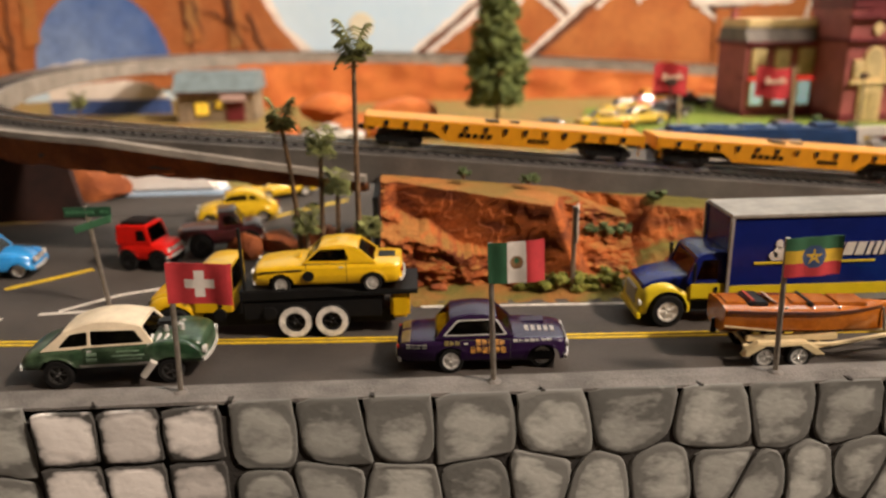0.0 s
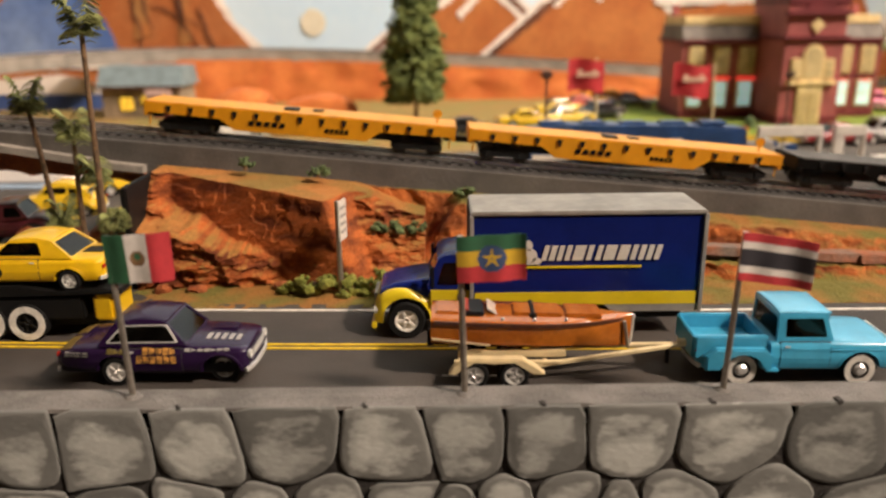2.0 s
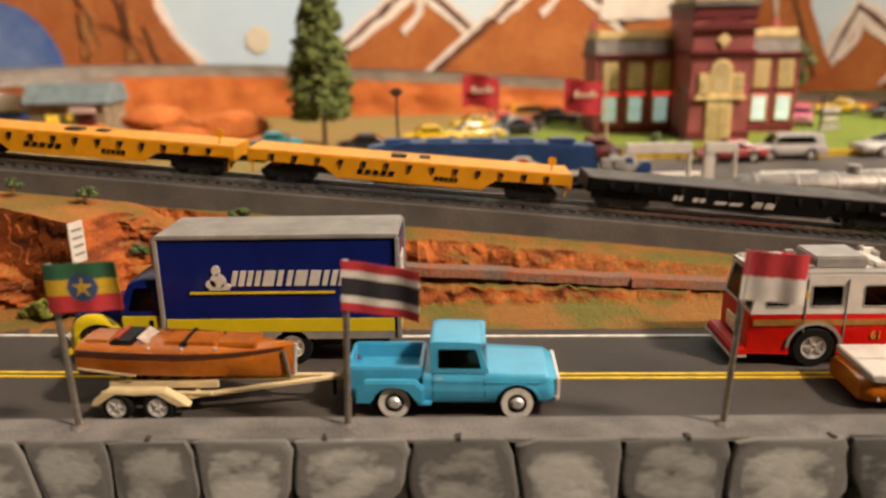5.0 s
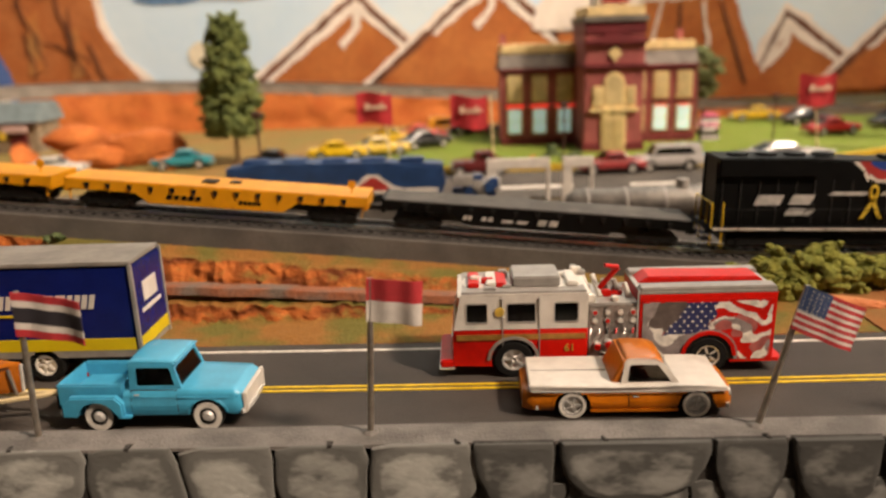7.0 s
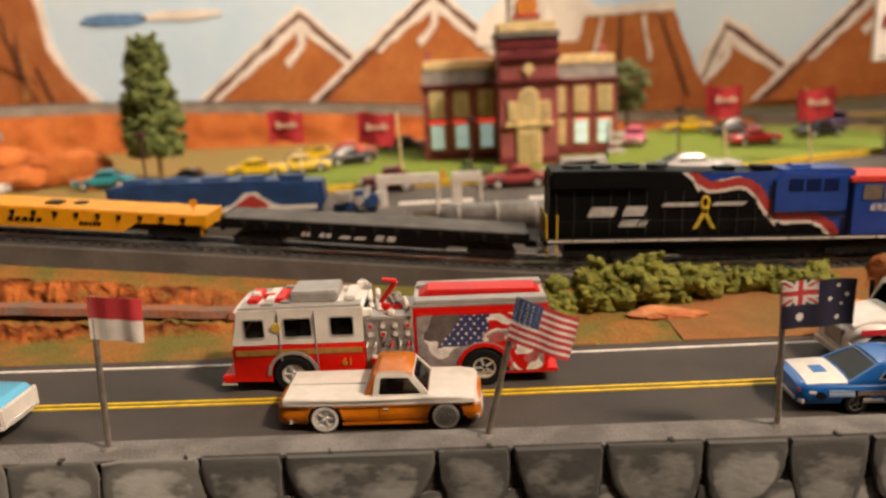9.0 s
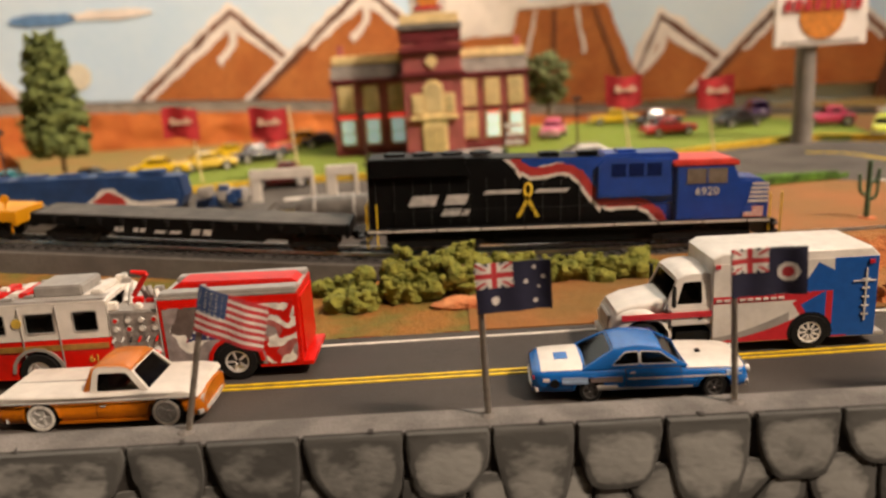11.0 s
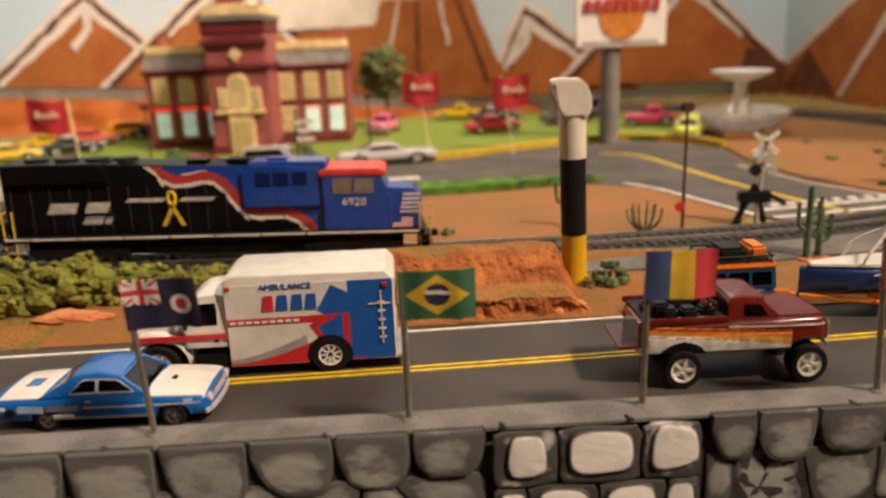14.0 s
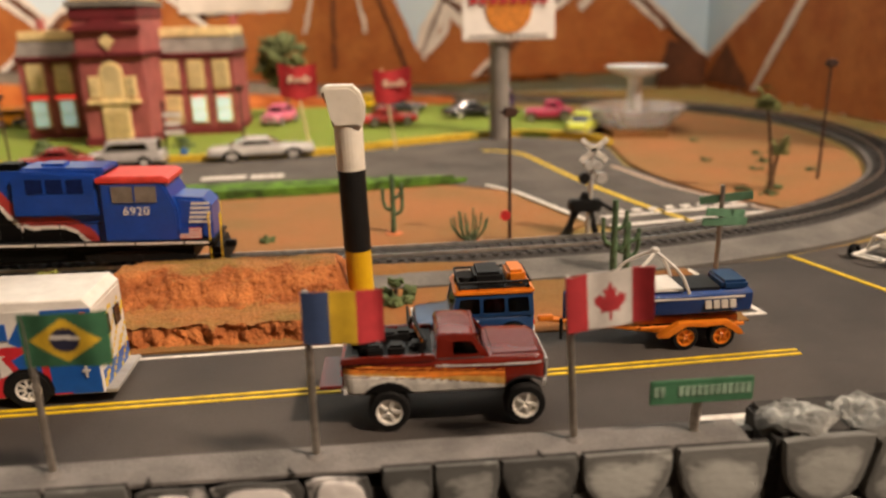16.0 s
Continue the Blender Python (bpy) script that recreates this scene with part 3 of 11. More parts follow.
rng = random.Random(11)
field_stones(-0.43, -0.154, -0.075, 0.0080, 0.031, 0.0285, WALL_Y, wall, rng)
block_stones(-0.152, (0.025, 0.025, 0.0235), 0.0072, (0.0245, 0.022, 0.022), WALL_Y - 0.002, wall, rng)
field_stones(0.3965, 0.798, -0.075, -0.0085, 0.0205, 0.0200, WALL_Y + 0.0008, wall, rng, 0.0016)
LOW_COURSE = [(-0.0768, -0.0518, -0.026, -0.003), (-0.0510, -0.0248, -0.026, 0.005), (-0.0240, -0.0075, -0.020, 0.008), (-0.0068, 0.0275, -0.022, 0.018), (0.0285, 0.0635, -0.0235, 0.012), (0.0645, 0.0950, -0.0125, 0.002), (0.0958, 0.1290, -0.0235, 0.014), (0.1295, 0.1525, -0.0155, 0.004), (0.1535, 0.1830, -0.0175, 0.006), (0.1838, 0.2130, -0.013, 0.0025), (0.2142, 0.2520, -0.019, 0.0015), (0.2530, 0.2870, -0.023, 0.007), (0.2880, 0.3205, -0.016, 0.006), (0.3215, 0.3572, -0.017, 0.0), (0.3585, 0.3940, -0.018, -0.0015)]
HIGH_COURSE = [(0.3950, 0.4240, -0.018, 0.003), (0.4260, 0.4790, -0.0145, -0.0015), (0.4800, 0.5055, -0.018, 0.001), (0.5075, 0.5385, -0.018, 0.002), (0.5400, 0.5735, -0.0195, 0.002), (0.5745, 0.6030, -0.0170, -0.0025), (0.6038, 0.6310, -0.0240, 0.0005), (0.6320, 0.6605, -0.0170, 0.0), (0.6618, 0.6900, -0.0260, 0.0015), (0.6918, 0.7200, -0.0170, 0.002), (0.7210, 0.7480, -0.0130, 0.0025), (0.7490, 0.7730, -0.0120, 0.001), (0.7740, 0.7980, -0.0090, 0.0)]
END_COURSE = [(0.8740, 0.8892, -0.009, 0.0015), (0.8900, 0.9100, -0.011, 0.001), (0.9105, 0.9345, -0.009, 0.002), (0.9360, 0.9650, -0.013, 0.0005), (0.9662, 0.9960, -0.015, 0.003)]
# irregular stones fitted to one another: a top course, smaller stones under it, and a foot course
SECOND = [-0.064, -0.040, -0.010, 0.022, 0.047, 0.070, 0.097, 0.121, 0.139, 0.159, 0.180, 0.196, 0.218, 0.251, 0.282, 0.310, 0.338, 0.362, 0.386]
seeds = [((a + b) / 2 + lean * 0.55, (0.008 + zb) / 2 - 0.0005) for a, b, zb, lean in LOW_COURSE]
seeds += [(x, -0.0365 + 0.0035 * math.sin(i * 2.1)) for i, x in enumerate(SECOND)]
seeds += [(-0.066 + 0.026 * i + rng.uniform(-.006, .006), -0.064 + rng.uniform(-.004, .004)) for i in range(18)]
for i, (px, pz) in enumerate(seeds):
    poly = [(-0.0765, -0.078), (0.3955, -0.078), (0.3955, 0.0080), (-0.0765, 0.0080)]
    for qx, qz in seeds:
        ex, ez = qx - px, qz - pz
        d = math.hypot(ex, ez)
        if 0 < d < 0.09:
            poly = cut(poly, (px + qx) / 2 - ex / d * 0.00035, (pz + qz) / 2 - ez / d * 0.00035, ex, ez)
    if len(poly) > 2:
        stone_mesh(softened(dense(poly, 5, 0.0018, keep=0.0080), 0.0080), WALL_Y, 0.0010 * rng.uniform(0.7, 1.3), STONE, wall, rng, brush=(-0.16 + rng.uniform(-.06, .06), 0.20 + rng.uniform(-.10, .08), 0.38 + rng.uniform(-.10, .06)))
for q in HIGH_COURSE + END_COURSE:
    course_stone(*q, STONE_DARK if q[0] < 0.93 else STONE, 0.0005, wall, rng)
z = 0.0072
for h, row in ((0.0210, ((0.0002, 0.0222, 0.0063, 0.0174), (0.0222, 0.0500, 0.0267, 0.0467), (0.0500, 0.0705, 0.0542, 0.0686))), (0.0205, ((0.0002, 0.0118, 0.0032, 0.0108), (0.0118, 0.0360, 0.0160, 0.0327), (0.0360, 0.0600, 0.0390, 0.0550), (0.0600, 0.0705, 0.0610, 0.0672))), (0.0240, ((0.0002, 0.0250, 0.0060, 0.0200), (0.0250, 0.0480, 0.0290, 0.0440), (0.0480, 0.0705, 0.0530, 0.0660)))):
    # brown blocks, each with a patch of whitewash on its raised middle
    for a, b, c, d in row:
        g = 0.0003
        poly = [(0.8 + a + g, z - h + g), (0.8 + b - g, z - h + g), (0.8 + b - g, z - g), (0.8 + a + g, z - g)]
        blk = stone_mesh(dense(poly, 6, 0.0007), WALL_Y - 0.002, 0.0010, BLOCK, wall, rng, "block", (-0.10, -0.06, -0.05))
        za, zb = z - h * rng.uniform(0.80, 0.90), z - h * 0.05
        c, d = c - 0.0012, d + 0.0012
        poly = [(0.8 + c, za + rng.uniform(-.001, .001)), (0.8 + d, za + rng.uniform(0, .002)), (0.8 + d + rng.uniform(-.0012, .0006), zb), (0.8 + c + rng.uniform(-.0006, .001), zb)]
        stone_mesh(eased(dense(poly, 7, 0.0009), 3), WALL_Y - 0.0028, 0.0011, BLOCK, blk, rng, "whitewash_patch", (0.55, 0.62, 0.66))
    z -= h
field_stones(0.8725, 0.997, -0.075, -0.006, 0.0225, 0.0220, WALL_Y + 0.0012, wall, rng, 0.0016)
pier = tagged(part("wall_pier", bx(0.999, 1.13, 0.2625, 0.2875, -0.4, 0.0105, 0.002), JOINT), "raised end of the stone wall", "wall", kind="structure")
field_stones(1.0, 1.129, -0.078, 0.0110, 0.0190, 0.0200, 0.2625, pier, rng, 0.003)
for i, x in enumerate((1.0125, 1.033, 1.053, 1.073, 1.094, 1.115)):
    rg = random.Random(i + 60)
    cuts = [(Vector((rg.gauss(0, 1), rg.gauss(0, 1), rg.gauss(0, 1))).normalized(), rg.uniform(0.62, 0.92)) for _ in range(13)]
    bm = bmesh.new()
    bmesh.ops.create_icosphere(bm, subdivisions=4, radius=1)
    lay = bm.verts.layers.float.new("drybrush")
    for v in bm.verts:
        p = v.co.normalized()
        d = min([1.05] + [h / p.dot(n) for n, h in cuts if p.dot(n) > 0.05])
        v[lay] = 0.42 - 2.6 * abs(d - 0.78) - 0.5 * max(0, d - 0.93)
        v.co = Vector((p.x * d * 0.0145, p.y * d * 0.0135, p.z * d * 0.0070)) + Vector((x, 0.2735, 0.0075 + 0.0015 * rg.random()))
    part("coping_stone", bm, STONE, pier)

# ---- railway loop on its grey incline ----
LOOP = [(0.785, 0.487, 0.0085), (0.62, 0.487, 0.0105), (0.55, 0.487, 0.014), (0.45, 0.487, 0.0235), (0.33, 0.486, 0.036), (0.15, 0.485, 0.0535), (-0.03, 0.485, 0.0715), (-0.18, 0.500, 0.083), (-0.30, 0.56, 0.088), (-0.40, 0.70, 0.090), (-0.45, 0.88, 0.091), (-0.455, 1.06, 0.092), (-0.41, 1.22, 0.092), (-0.30, 1.34, 0.091), (-0.1, 1.395, 0.086), (0.2, 1.40, 0.072), (0.5, 1.40, 0.052), (0.8, 1.39, 0.03), (1.0, 1.365, 0.016), (1.17, 1.30, 0.0085), (1.32, 1.17, 0.0085), (1.395, 1.0, 0.0085), (1.385, 0.82, 0.0085), (1.31, 0.66, 0.0085), (1.19, 0.55, 0.0085), (1.05, 0.500, 0.0085), (0.92, 0.488, 0.0085), (0.785, 0.487, 0.0085)]
line = smooth_line(LOOP, 10)
track = thing("railway_track", "black model railway track on a grey incline", "railway track", kind="structure")


def bank(u, p):
    """Grey foam incline down to the ground, or a thin deck where it bridges."""
    under = 0.055 if (p.x < -0.02 or p.y > 1.2) and p.z > 0.05 else p.z + 0.02
    under = min(under, 0.022) if p.z > 0.03 else under
    return [(-0.0215, -under), (0.0215, -under), (0.0205, -0.0042), (-0.0205, -0.0042)]


part("incline", ribbon(bmesh.new(), line, bank), CONCRETE, track)
part("roadbed", ribbon(bmesh.new(), line, [(-0.0165, -0.0042), (0.0165, -0.0042), (0.0135, -0.0022), (-0.0135, -0.0022)]), mat("black_roadbed", (0.032, 0.028, 0.025), 0.85, var=0.2, scale=200, fine=1500, bump=0.6), track)
for s in (-0.00825, 0.00825):
    part("rail", ribbon(bmesh.new(), line, [(s - 0.0006, -0.0014), (s + 0.0006, -0.0014), (s + 0.0005, 0.0005), (s - 0.0005, 0.0005)]), mat("rail_metal", (0.60, 0.57, 0.52), 0.28, 0.9, 0.1, 300), track)
ties = bmesh.new()
length, last = 0.0, 0.0
for a, b in zip(line, line[1:]):
    d = b - a
    while last <= length + d.length:
        p = a + d * ((last - length) / max(d.length, 1e-6))
        m = Matrix.Translation(p) @ Vector((d.x, d.y, 0)).to_track_quat("X", "Z").to_matrix().to_4x4()
        r = bmesh.ops.create_cube(ties, size=1, matrix=m @ Matrix.Translation((0, 0, -0.0018)) @ Matrix.Diagonal((0.0026, 0.029, 0.0012, 1)))
        last += 0.0068
    length += d.length
tagged(part("ties", ties, mat("tie_plastic", (0.030, 0.026, 0.022), 0.8, var=0.2, scale=300), track), kind="stuff")


def face_top(p):
    """How far below the rails the rock face of the bridge begins."""
    return -0.0195 + 0.0115 * min(1, max(0, (-0.04 - p.x) / 0.15)) if p.y < 1.2 else -0.0195


# pale ledge below the bridge curve
ledge = [Vector((p.x, p.y, p.z)) for p in smooth_line(LOOP[6:18], 10)]
part("ledge", ribbon(bmesh.new(), ledge, lambda u, p: [(-0.0275, face_top(p) - 0.001), (-0.0185, face_top(p) - 0.001), (-0.0185, face_top(p) + 0.0035), (-0.0270, face_top(p) + 0.0030)]), PALE_CONCRETE, track, "pale grey ledge under the bridge")
back = smooth_line(LOOP[9:20], 8)
part("parapet", ribbon(bmesh.new(), back, [(0.0180, -0.022), (0.0225, -0.022), (0.0225, -0.002), (0.0180, -0.002)]), PALE_CONCRETE, track, "pale grey side wall of the bridge")

# ---- terrain between the road and the track ----


def rail_z(x):
    for (xa, _, za), (xb, _, zb) in zip(LOOP, LOOP[1:7]):
        if xb <= x <= xa:
            return zb + (za - zb) * (x - xb) / (xa - xb)
    return LOOP[6][2] if x < 0 else 0.0085


def sstep(a, b, x):
    t = min(1, max(0, (x - a) / (b - a)))
    return t * t * (3 - 2 * t)


def crag(x, y, z, k):
    """Broken blocks: stepped cells with a rough skin, from -1 to 1."""
    w = Vector((x * k + 0.6 * fbm(x * 40, y * 40, z), y * k * .6 + 0.5 * fbm(y * 50, x * 35, z + 3), z))
    d = noise.voronoi(w)[0]
    return 1.2 * (d[1] - d[0]) - 0.5 + 0.5 * fbm(x * 120, y * 120, z)


def bank_height(x, y):
    top = max(0.0, rail_z(x) - 0.017) * (1 - sstep(0.50, 0.60, x)) + 0.0005
    s = (y - 0.400) / 0.062
    n = crag(x, 0.4 + 0.2 * y, 3.1, 75)
    m = crag(x, 0.3 + 0.2 * y, 8.4, 48)
    r = fbm(x * 130, y * 60, 7.7)
    c = sstep(0.115, 0.15, x)
    e = 0.14 + 0.05 * m + 0.10 * sstep(0.3, 0.45, x)
    f = 0.52 + 0.055 * n
    steps = 0.32 * sstep(e, e + 0.12, s) + 0.06 * sstep(e + .1, 0.5, s) + 0.57 * sstep(f, f + 0.24, s) + 0.05 * sstep(0.8, 1.0, s)
    h = top * ((1 - c) * 0.98 * sstep(0.80, 0.98, s) + c * steps)
    slope = 1 - abs(2 * min(1, max(0, h / top)) - 1) if top > 0.004 else 0.2
    return h + slope * (0.0016 * n + 0.0012 * r) + 0.0004 * r


def ground_and_rock(name, rock_a, rock_b, flat_a, flat_b, steep=(0.66, 0.88), relief=0.9):
    """Bare rock where the ground is steep, scatter of two colours where it lies flat."""
    m = bpy.data.materials.new(name)
    m.use_nodes = True
    nt = m.node_tree
    bsdf = nt.nodes["Principled BSDF"]
    bsdf.inputs["Roughness"].default_value, bsdf.inputs["Specular IOR Level"].default_value = 0.9, 0.3
    geo, tco, strata = nt.nodes.new("ShaderNodeNewGeometry"), nt.nodes.new("ShaderNodeTexCoord"), nt.nodes.new("ShaderNodeMapping")
    strata.inputs["Rotation"].default_value, strata.inputs["Scale"].default_value = (0, 0.45, 0), (0.8, 1, 2.4)
    nt.links.new(tco.outputs["Object"], strata.inputs["Vector"])
    sep, mixc, ovl = nt.nodes.new("ShaderNodeSeparateXYZ"), nt.nodes.new("ShaderNodeMixRGB"), nt.nodes.new("ShaderNodeMixRGB")
    nz, ng, nf, nw = (nt.nodes.new("ShaderNodeTexNoise") for _ in range(4))
    for n, sc, d, src in ((nz, 55, 7, strata), (ng, 34, 4, tco), (nf, 620, 4, tco), (nw, 120, 3, tco)):
        n.inputs["Scale"].default_value, n.inputs["Detail"].default_value = sc, d
        nt.links.new(src.outputs["Vector" if src is strata else "Object"], n.inputs["Vector"])
    rock_r, flat_r, pick_r = (nt.nodes.new("ShaderNodeValToRGB") for _ in range(3))
    for rr, a, b, ca, cb in ((rock_r, 0.36, 0.64, rock_a, rock_b), (flat_r, 0.42, 0.60, flat_a, flat_b)):
        rr.color_ramp.elements[0].position, rr.color_ramp.elements[1].position = a, b
        rr.color_ramp.elements[0].color, rr.color_ramp.elements[1].color = (*ca, 1), (*cb, 1)
    pick_r.color_ramp.elements[0].position, pick_r.color_ramp.elements[1].position = steep
    wob = nt.nodes.new("ShaderNodeMath")
    wob.operation, wob.inputs[1].default_value = "MULTIPLY_ADD", 0.35
    nt.links.new(geo.outputs["Normal"], sep.inputs["Vector"])
    nt.links.new(nw.outputs["Fac"], wob.inputs[0])
    off = nt.nodes.new("ShaderNodeMath")
    off.operation, off.inputs[1].default_value = "SUBTRACT", 0.175
    nt.links.new(sep.outputs["Z"], off.inputs[0])
    nt.links.new(off.outputs[0], wob.inputs[2])
    nt.links.new(wob.outputs[0], pick_r.inputs["Fac"])
    nt.links.new(nz.outputs["Fac"], rock_r.inputs["Fac"])
    nt.links.new(ng.outputs["Fac"], flat_r.inputs["Fac"])
    nt.links.new(pick_r.outputs["Color"], mixc.inputs["Fac"])
    nt.links.new(rock_r.outputs["Color"], mixc.inputs[1])
    nt.links.new(flat_r.outputs["Color"], mixc.inputs[2])
    ovl.blend_type, ovl.inputs["Fac"].default_value = "OVERLAY", 0.55
    nt.links.new(mixc.outputs["Color"], ovl.inputs[1])
    nt.links.new(nf.outputs["Fac"], ovl.inputs[2])
    nt.links.new(ovl.outputs["Color"], bsdf.inputs["Base Color"])
    hgt, bmp = nt.nodes.new("ShaderNodeMath"), nt.nodes.new("ShaderNodeBump")
    hgt.operation, hgt.inputs[1].default_value = "MULTIPLY_ADD", 1.6
    nt.links.new(nz.outputs["Fac"], hgt.inputs[0])
    nt.links.new(nf.outputs["Fac"], hgt.inputs[2])
    bmp.inputs["Strength"].default_value, bmp.inputs["Distance"].default_value = relief, 0.0016
    nt.links.new(hgt.outputs[0], bmp.inputs["Height"])
    nt.links.new(bmp.outputs["Normal"], bsdf.inputs["Normal"])
    return m


TERRAIN = ground_and_rock("bank_rock_and_scatter", (0.13, 0.030, 0.006), (0.44, 0.125, 0.025), (0.26, 0.115, 0.025), (0.135, 0.115, 0.022))
TAN_LEDGE = ground_and_rock("tan_ledge_rock", (0.22, 0.060, 0.014), (0.42, 0.140, 0.038), (0.30, 0.125, 0.036), (0.20, 0.115, 0.028), (0.86, 0.96))


def height_field(x0, x1, nx, y0, y1, ny, height, floor_z, rough=0.0, k=60):
    """A solid block of ground with an uneven top; rough: how far its steep faces are broken up."""
    bm = bmesh.new()
    top = []
    for i in range(nx + 1):
        col = []
        x = x0 + (x1 - x0) * i / nx
        zs = [height(x, y0 + (y1 - y0) * j / ny) for j in range(ny + 1)]
        for j in range(ny + 1):
            y = y0 + (y1 - y0) * j / ny
            rise = (zs[min(ny, j + 1)] - zs[max(0, j - 1)]) * ny / (y1 - y0) / 2
            f = min(1, max(0, rise - 0.3)) if 0 < i < nx and 0 < j < ny else 0
            z = zs[j]
            w = crag(x + 0.5 * z, 0.9 * z, 7.0, k) + 0.35 * fbm(x * 210, z * 260, 2.0) if rough and f else 0
            col.append(bm.verts.new((x + f * rough * .3 * w, y - f * rough * w, z)))
        top.append(col)
    for i in range(nx):
        for j in range(ny):
            bm.faces.new((top[i][j], top[i + 1][j], top[i + 1][j + 1], top[i][j + 1]))
    rim = [top[i][0] for i in range(nx + 1)] + [top[nx][j] for j in range(1, ny + 1)] + [top[i][ny] for i in range(nx - 1, -1, -1)] + [top[0][j] for j in range(ny - 1, 0, -1)]
    low = [bm.verts.new((v.co.x, v.co.y, floor_z)) for v in rim]
    for q in range(len(rim)):
        n = (q + 1) % len(rim)
        bm.faces.new((rim[q], rim[n], low[n], low[q]))
    return bm


tagged(part("embankment", height_field(-0.022, 0.60, 520, 0.3765, 0.466, 120, bank_height, -0.004, 0.0042), TERRAIN, smooth=True), "red rock ledges and tan soil below the track", "embankment", kind="structure")
tagged(part("cliff_edge", bx(-0.0255, -0.0222, 0.408, 0.466, -0.002, 0.0535, 0.0006), BLACK), "black cut end of the rock cliff", "cliff", kind="structure")
tagged(part("roadside", height_field(0.6, 1.045, 160, 0.3765, 0.467, 24, lambda x, y: 0.0006 + 0.0012 * max(0, fbm(x * 60, y * 60)) + 0.006 * sstep(0.45, 0.466, y) * (1 - sstep(0.9, 1.0, x)), -0.004), DIRT, smooth=True), "tan roadside soil", "ground", kind="structure")


def rock(name, label, pos, size, seed, material=ROCK, rz=0.0, sub=3, rough=0.35, cuts=11):
    """A craggy stone of broken plaster: flat fracture faces with a rough skin."""
    rg = random.Random(seed * 7 + 1)
    planes = []
    for _ in range(cuts):
        n = Vector((rg.gauss(0, 1), rg.gauss(0, 1), rg.gauss(0, 1))).normalized()
        planes.append((n, rg.uniform(0.62, 0.95)))
    bm = bmesh.new()
    bmesh.ops.create_icosphere(bm, subdivisions=sub, radius=1)
    for v in bm.verts:
        p = v.co.normalized()
        d = 1.05
        for n, h in planes:
            c = p.dot(n)
            if c > 0.05:
                d = min(d, h / c)
        d *= 1 + rough * 0.22 * noise.fractal(p * 2.6 + Vector((seed * 3.7, seed, 0)), 0.7, 2.2, 4)
        q = p * d
        v.co = (q.x * size[0], q.y * size[1], q.z * size[2])
    bmesh.ops.transform(bm, matrix=pose(0, 0, 0, 0, 0, rz), verts=bm.verts[:])
    ob = part(name, bm, material, smooth=True)
    ob.data.set_sharp_from_angle(angle=radians(22))
    ob.location = pos
    return tagged(ob, label, "rock")


# cliff: a great slanting slab, an outcrop below it and a ragged slope beside it
def cliff_point(u, v):
    x = -0.0225 + 0.150 * u
    top = rail_z(x) - 0.0165 - 0.010 * sstep(0.085, 0.125, x)
    z = -0.001 + (top + 0.001) * v
    d = x * .8 + z * .6
    q = x * .6 - z * .8
    streak = fbm(d * 30, q * 95, 4.0)
    blocky = crag(x + 0.4 * z, z * 2.5, 2.2, 52)
    back = 0.409 + 0.036 * v + 0.006 * blocky + 0.0015 * streak
    # slab: turns its face away towards the bridge, its lower edge running down to the shrubs
    edge = 0.036 - 0.42 * (x + 0.01) + 0.004 * fbm(x * 60, 0.5)
    inside = sstep(edge - 0.003, edge + 0.001, z) * sstep(-0.020, -0.012, x + 0.12 * (0.05 - z)) * sstep(0.092, 0.080, x + 0.35 * (z - 0.03))
    slab_y = 0.448 - 0.40 * (x + 0.02) + 0.16 * (z - 0.03) + 0.0012 * streak + 0.0018 * round(2.2 * fbm(d * 24, q * 40, 9.0)) / 2.2
    out = 0.4075 + 0.006 * blocky + 0.25 * max(0, z - 0.016) + 0.12 * max(0, x - 0.012)
    low = sstep(0.034, 0.026, z + 0.25 * max(0, x - 0.0)) * sstep(0.045, 0.025, x)
    y = back * (1 - low) + out * low
    y = y * (1 - inside) + slab_y * inside
    return (x, y, z)


bm = bmesh.new()
NU, NV = 190, 84
rows = [[bm.verts.new(cliff_point(i / NU, k / NV)) for k in range(NV + 1)] for i in range(NU + 1)]
for r in rows:
    x, y, z = r[-1].co
    r.append(bm.verts.new((x, 0.462, z + 0.001)))
    r.append(bm.verts.new((x, 0.462, -0.002)))
    r.append(bm.verts.new((x, r[0].co.y, -0.002)))
n = len(rows[0])
for p, q in zip(rows, rows[1:]):
    for k in range(n):
        bm.faces.new((p[k], p[(k + 1) % n], q[(k + 1) % n], q[k]))
bm.faces.new(rows[0]), bm.faces.new(rows[-1])
ob = part("cliff", bm, ground_and_rock("cliff_rock", (0.105, 0.022, 0.004), (0.38, 0.098, 0.018), (0.34, 0.135, 0.032), (0.20, 0.12, 0.028), (0.80, 0.95), 0.55), smooth=True)
ob.data.set_sharp_from_angle(angle=radians(30))
tagged(ob, "great slanting red rock slab with a broken slope beside it", "cliff", kind="structure")
rng = random.Random(21)
for i in range(9):
    x = rng.uniform(-0.012, 0.125)
    rock("rock", "small broken red rock at the cliff foot", (x, 0.399 + rng.uniform(0, 0.006), 0.001), (rng.uniform(.003, .007), rng.uniform(.003, .005), rng.uniform(.002, .004)), i + 10, rng.choice((ROCK, ROCK_PALE)), rng.uniform(0, 180), 2)
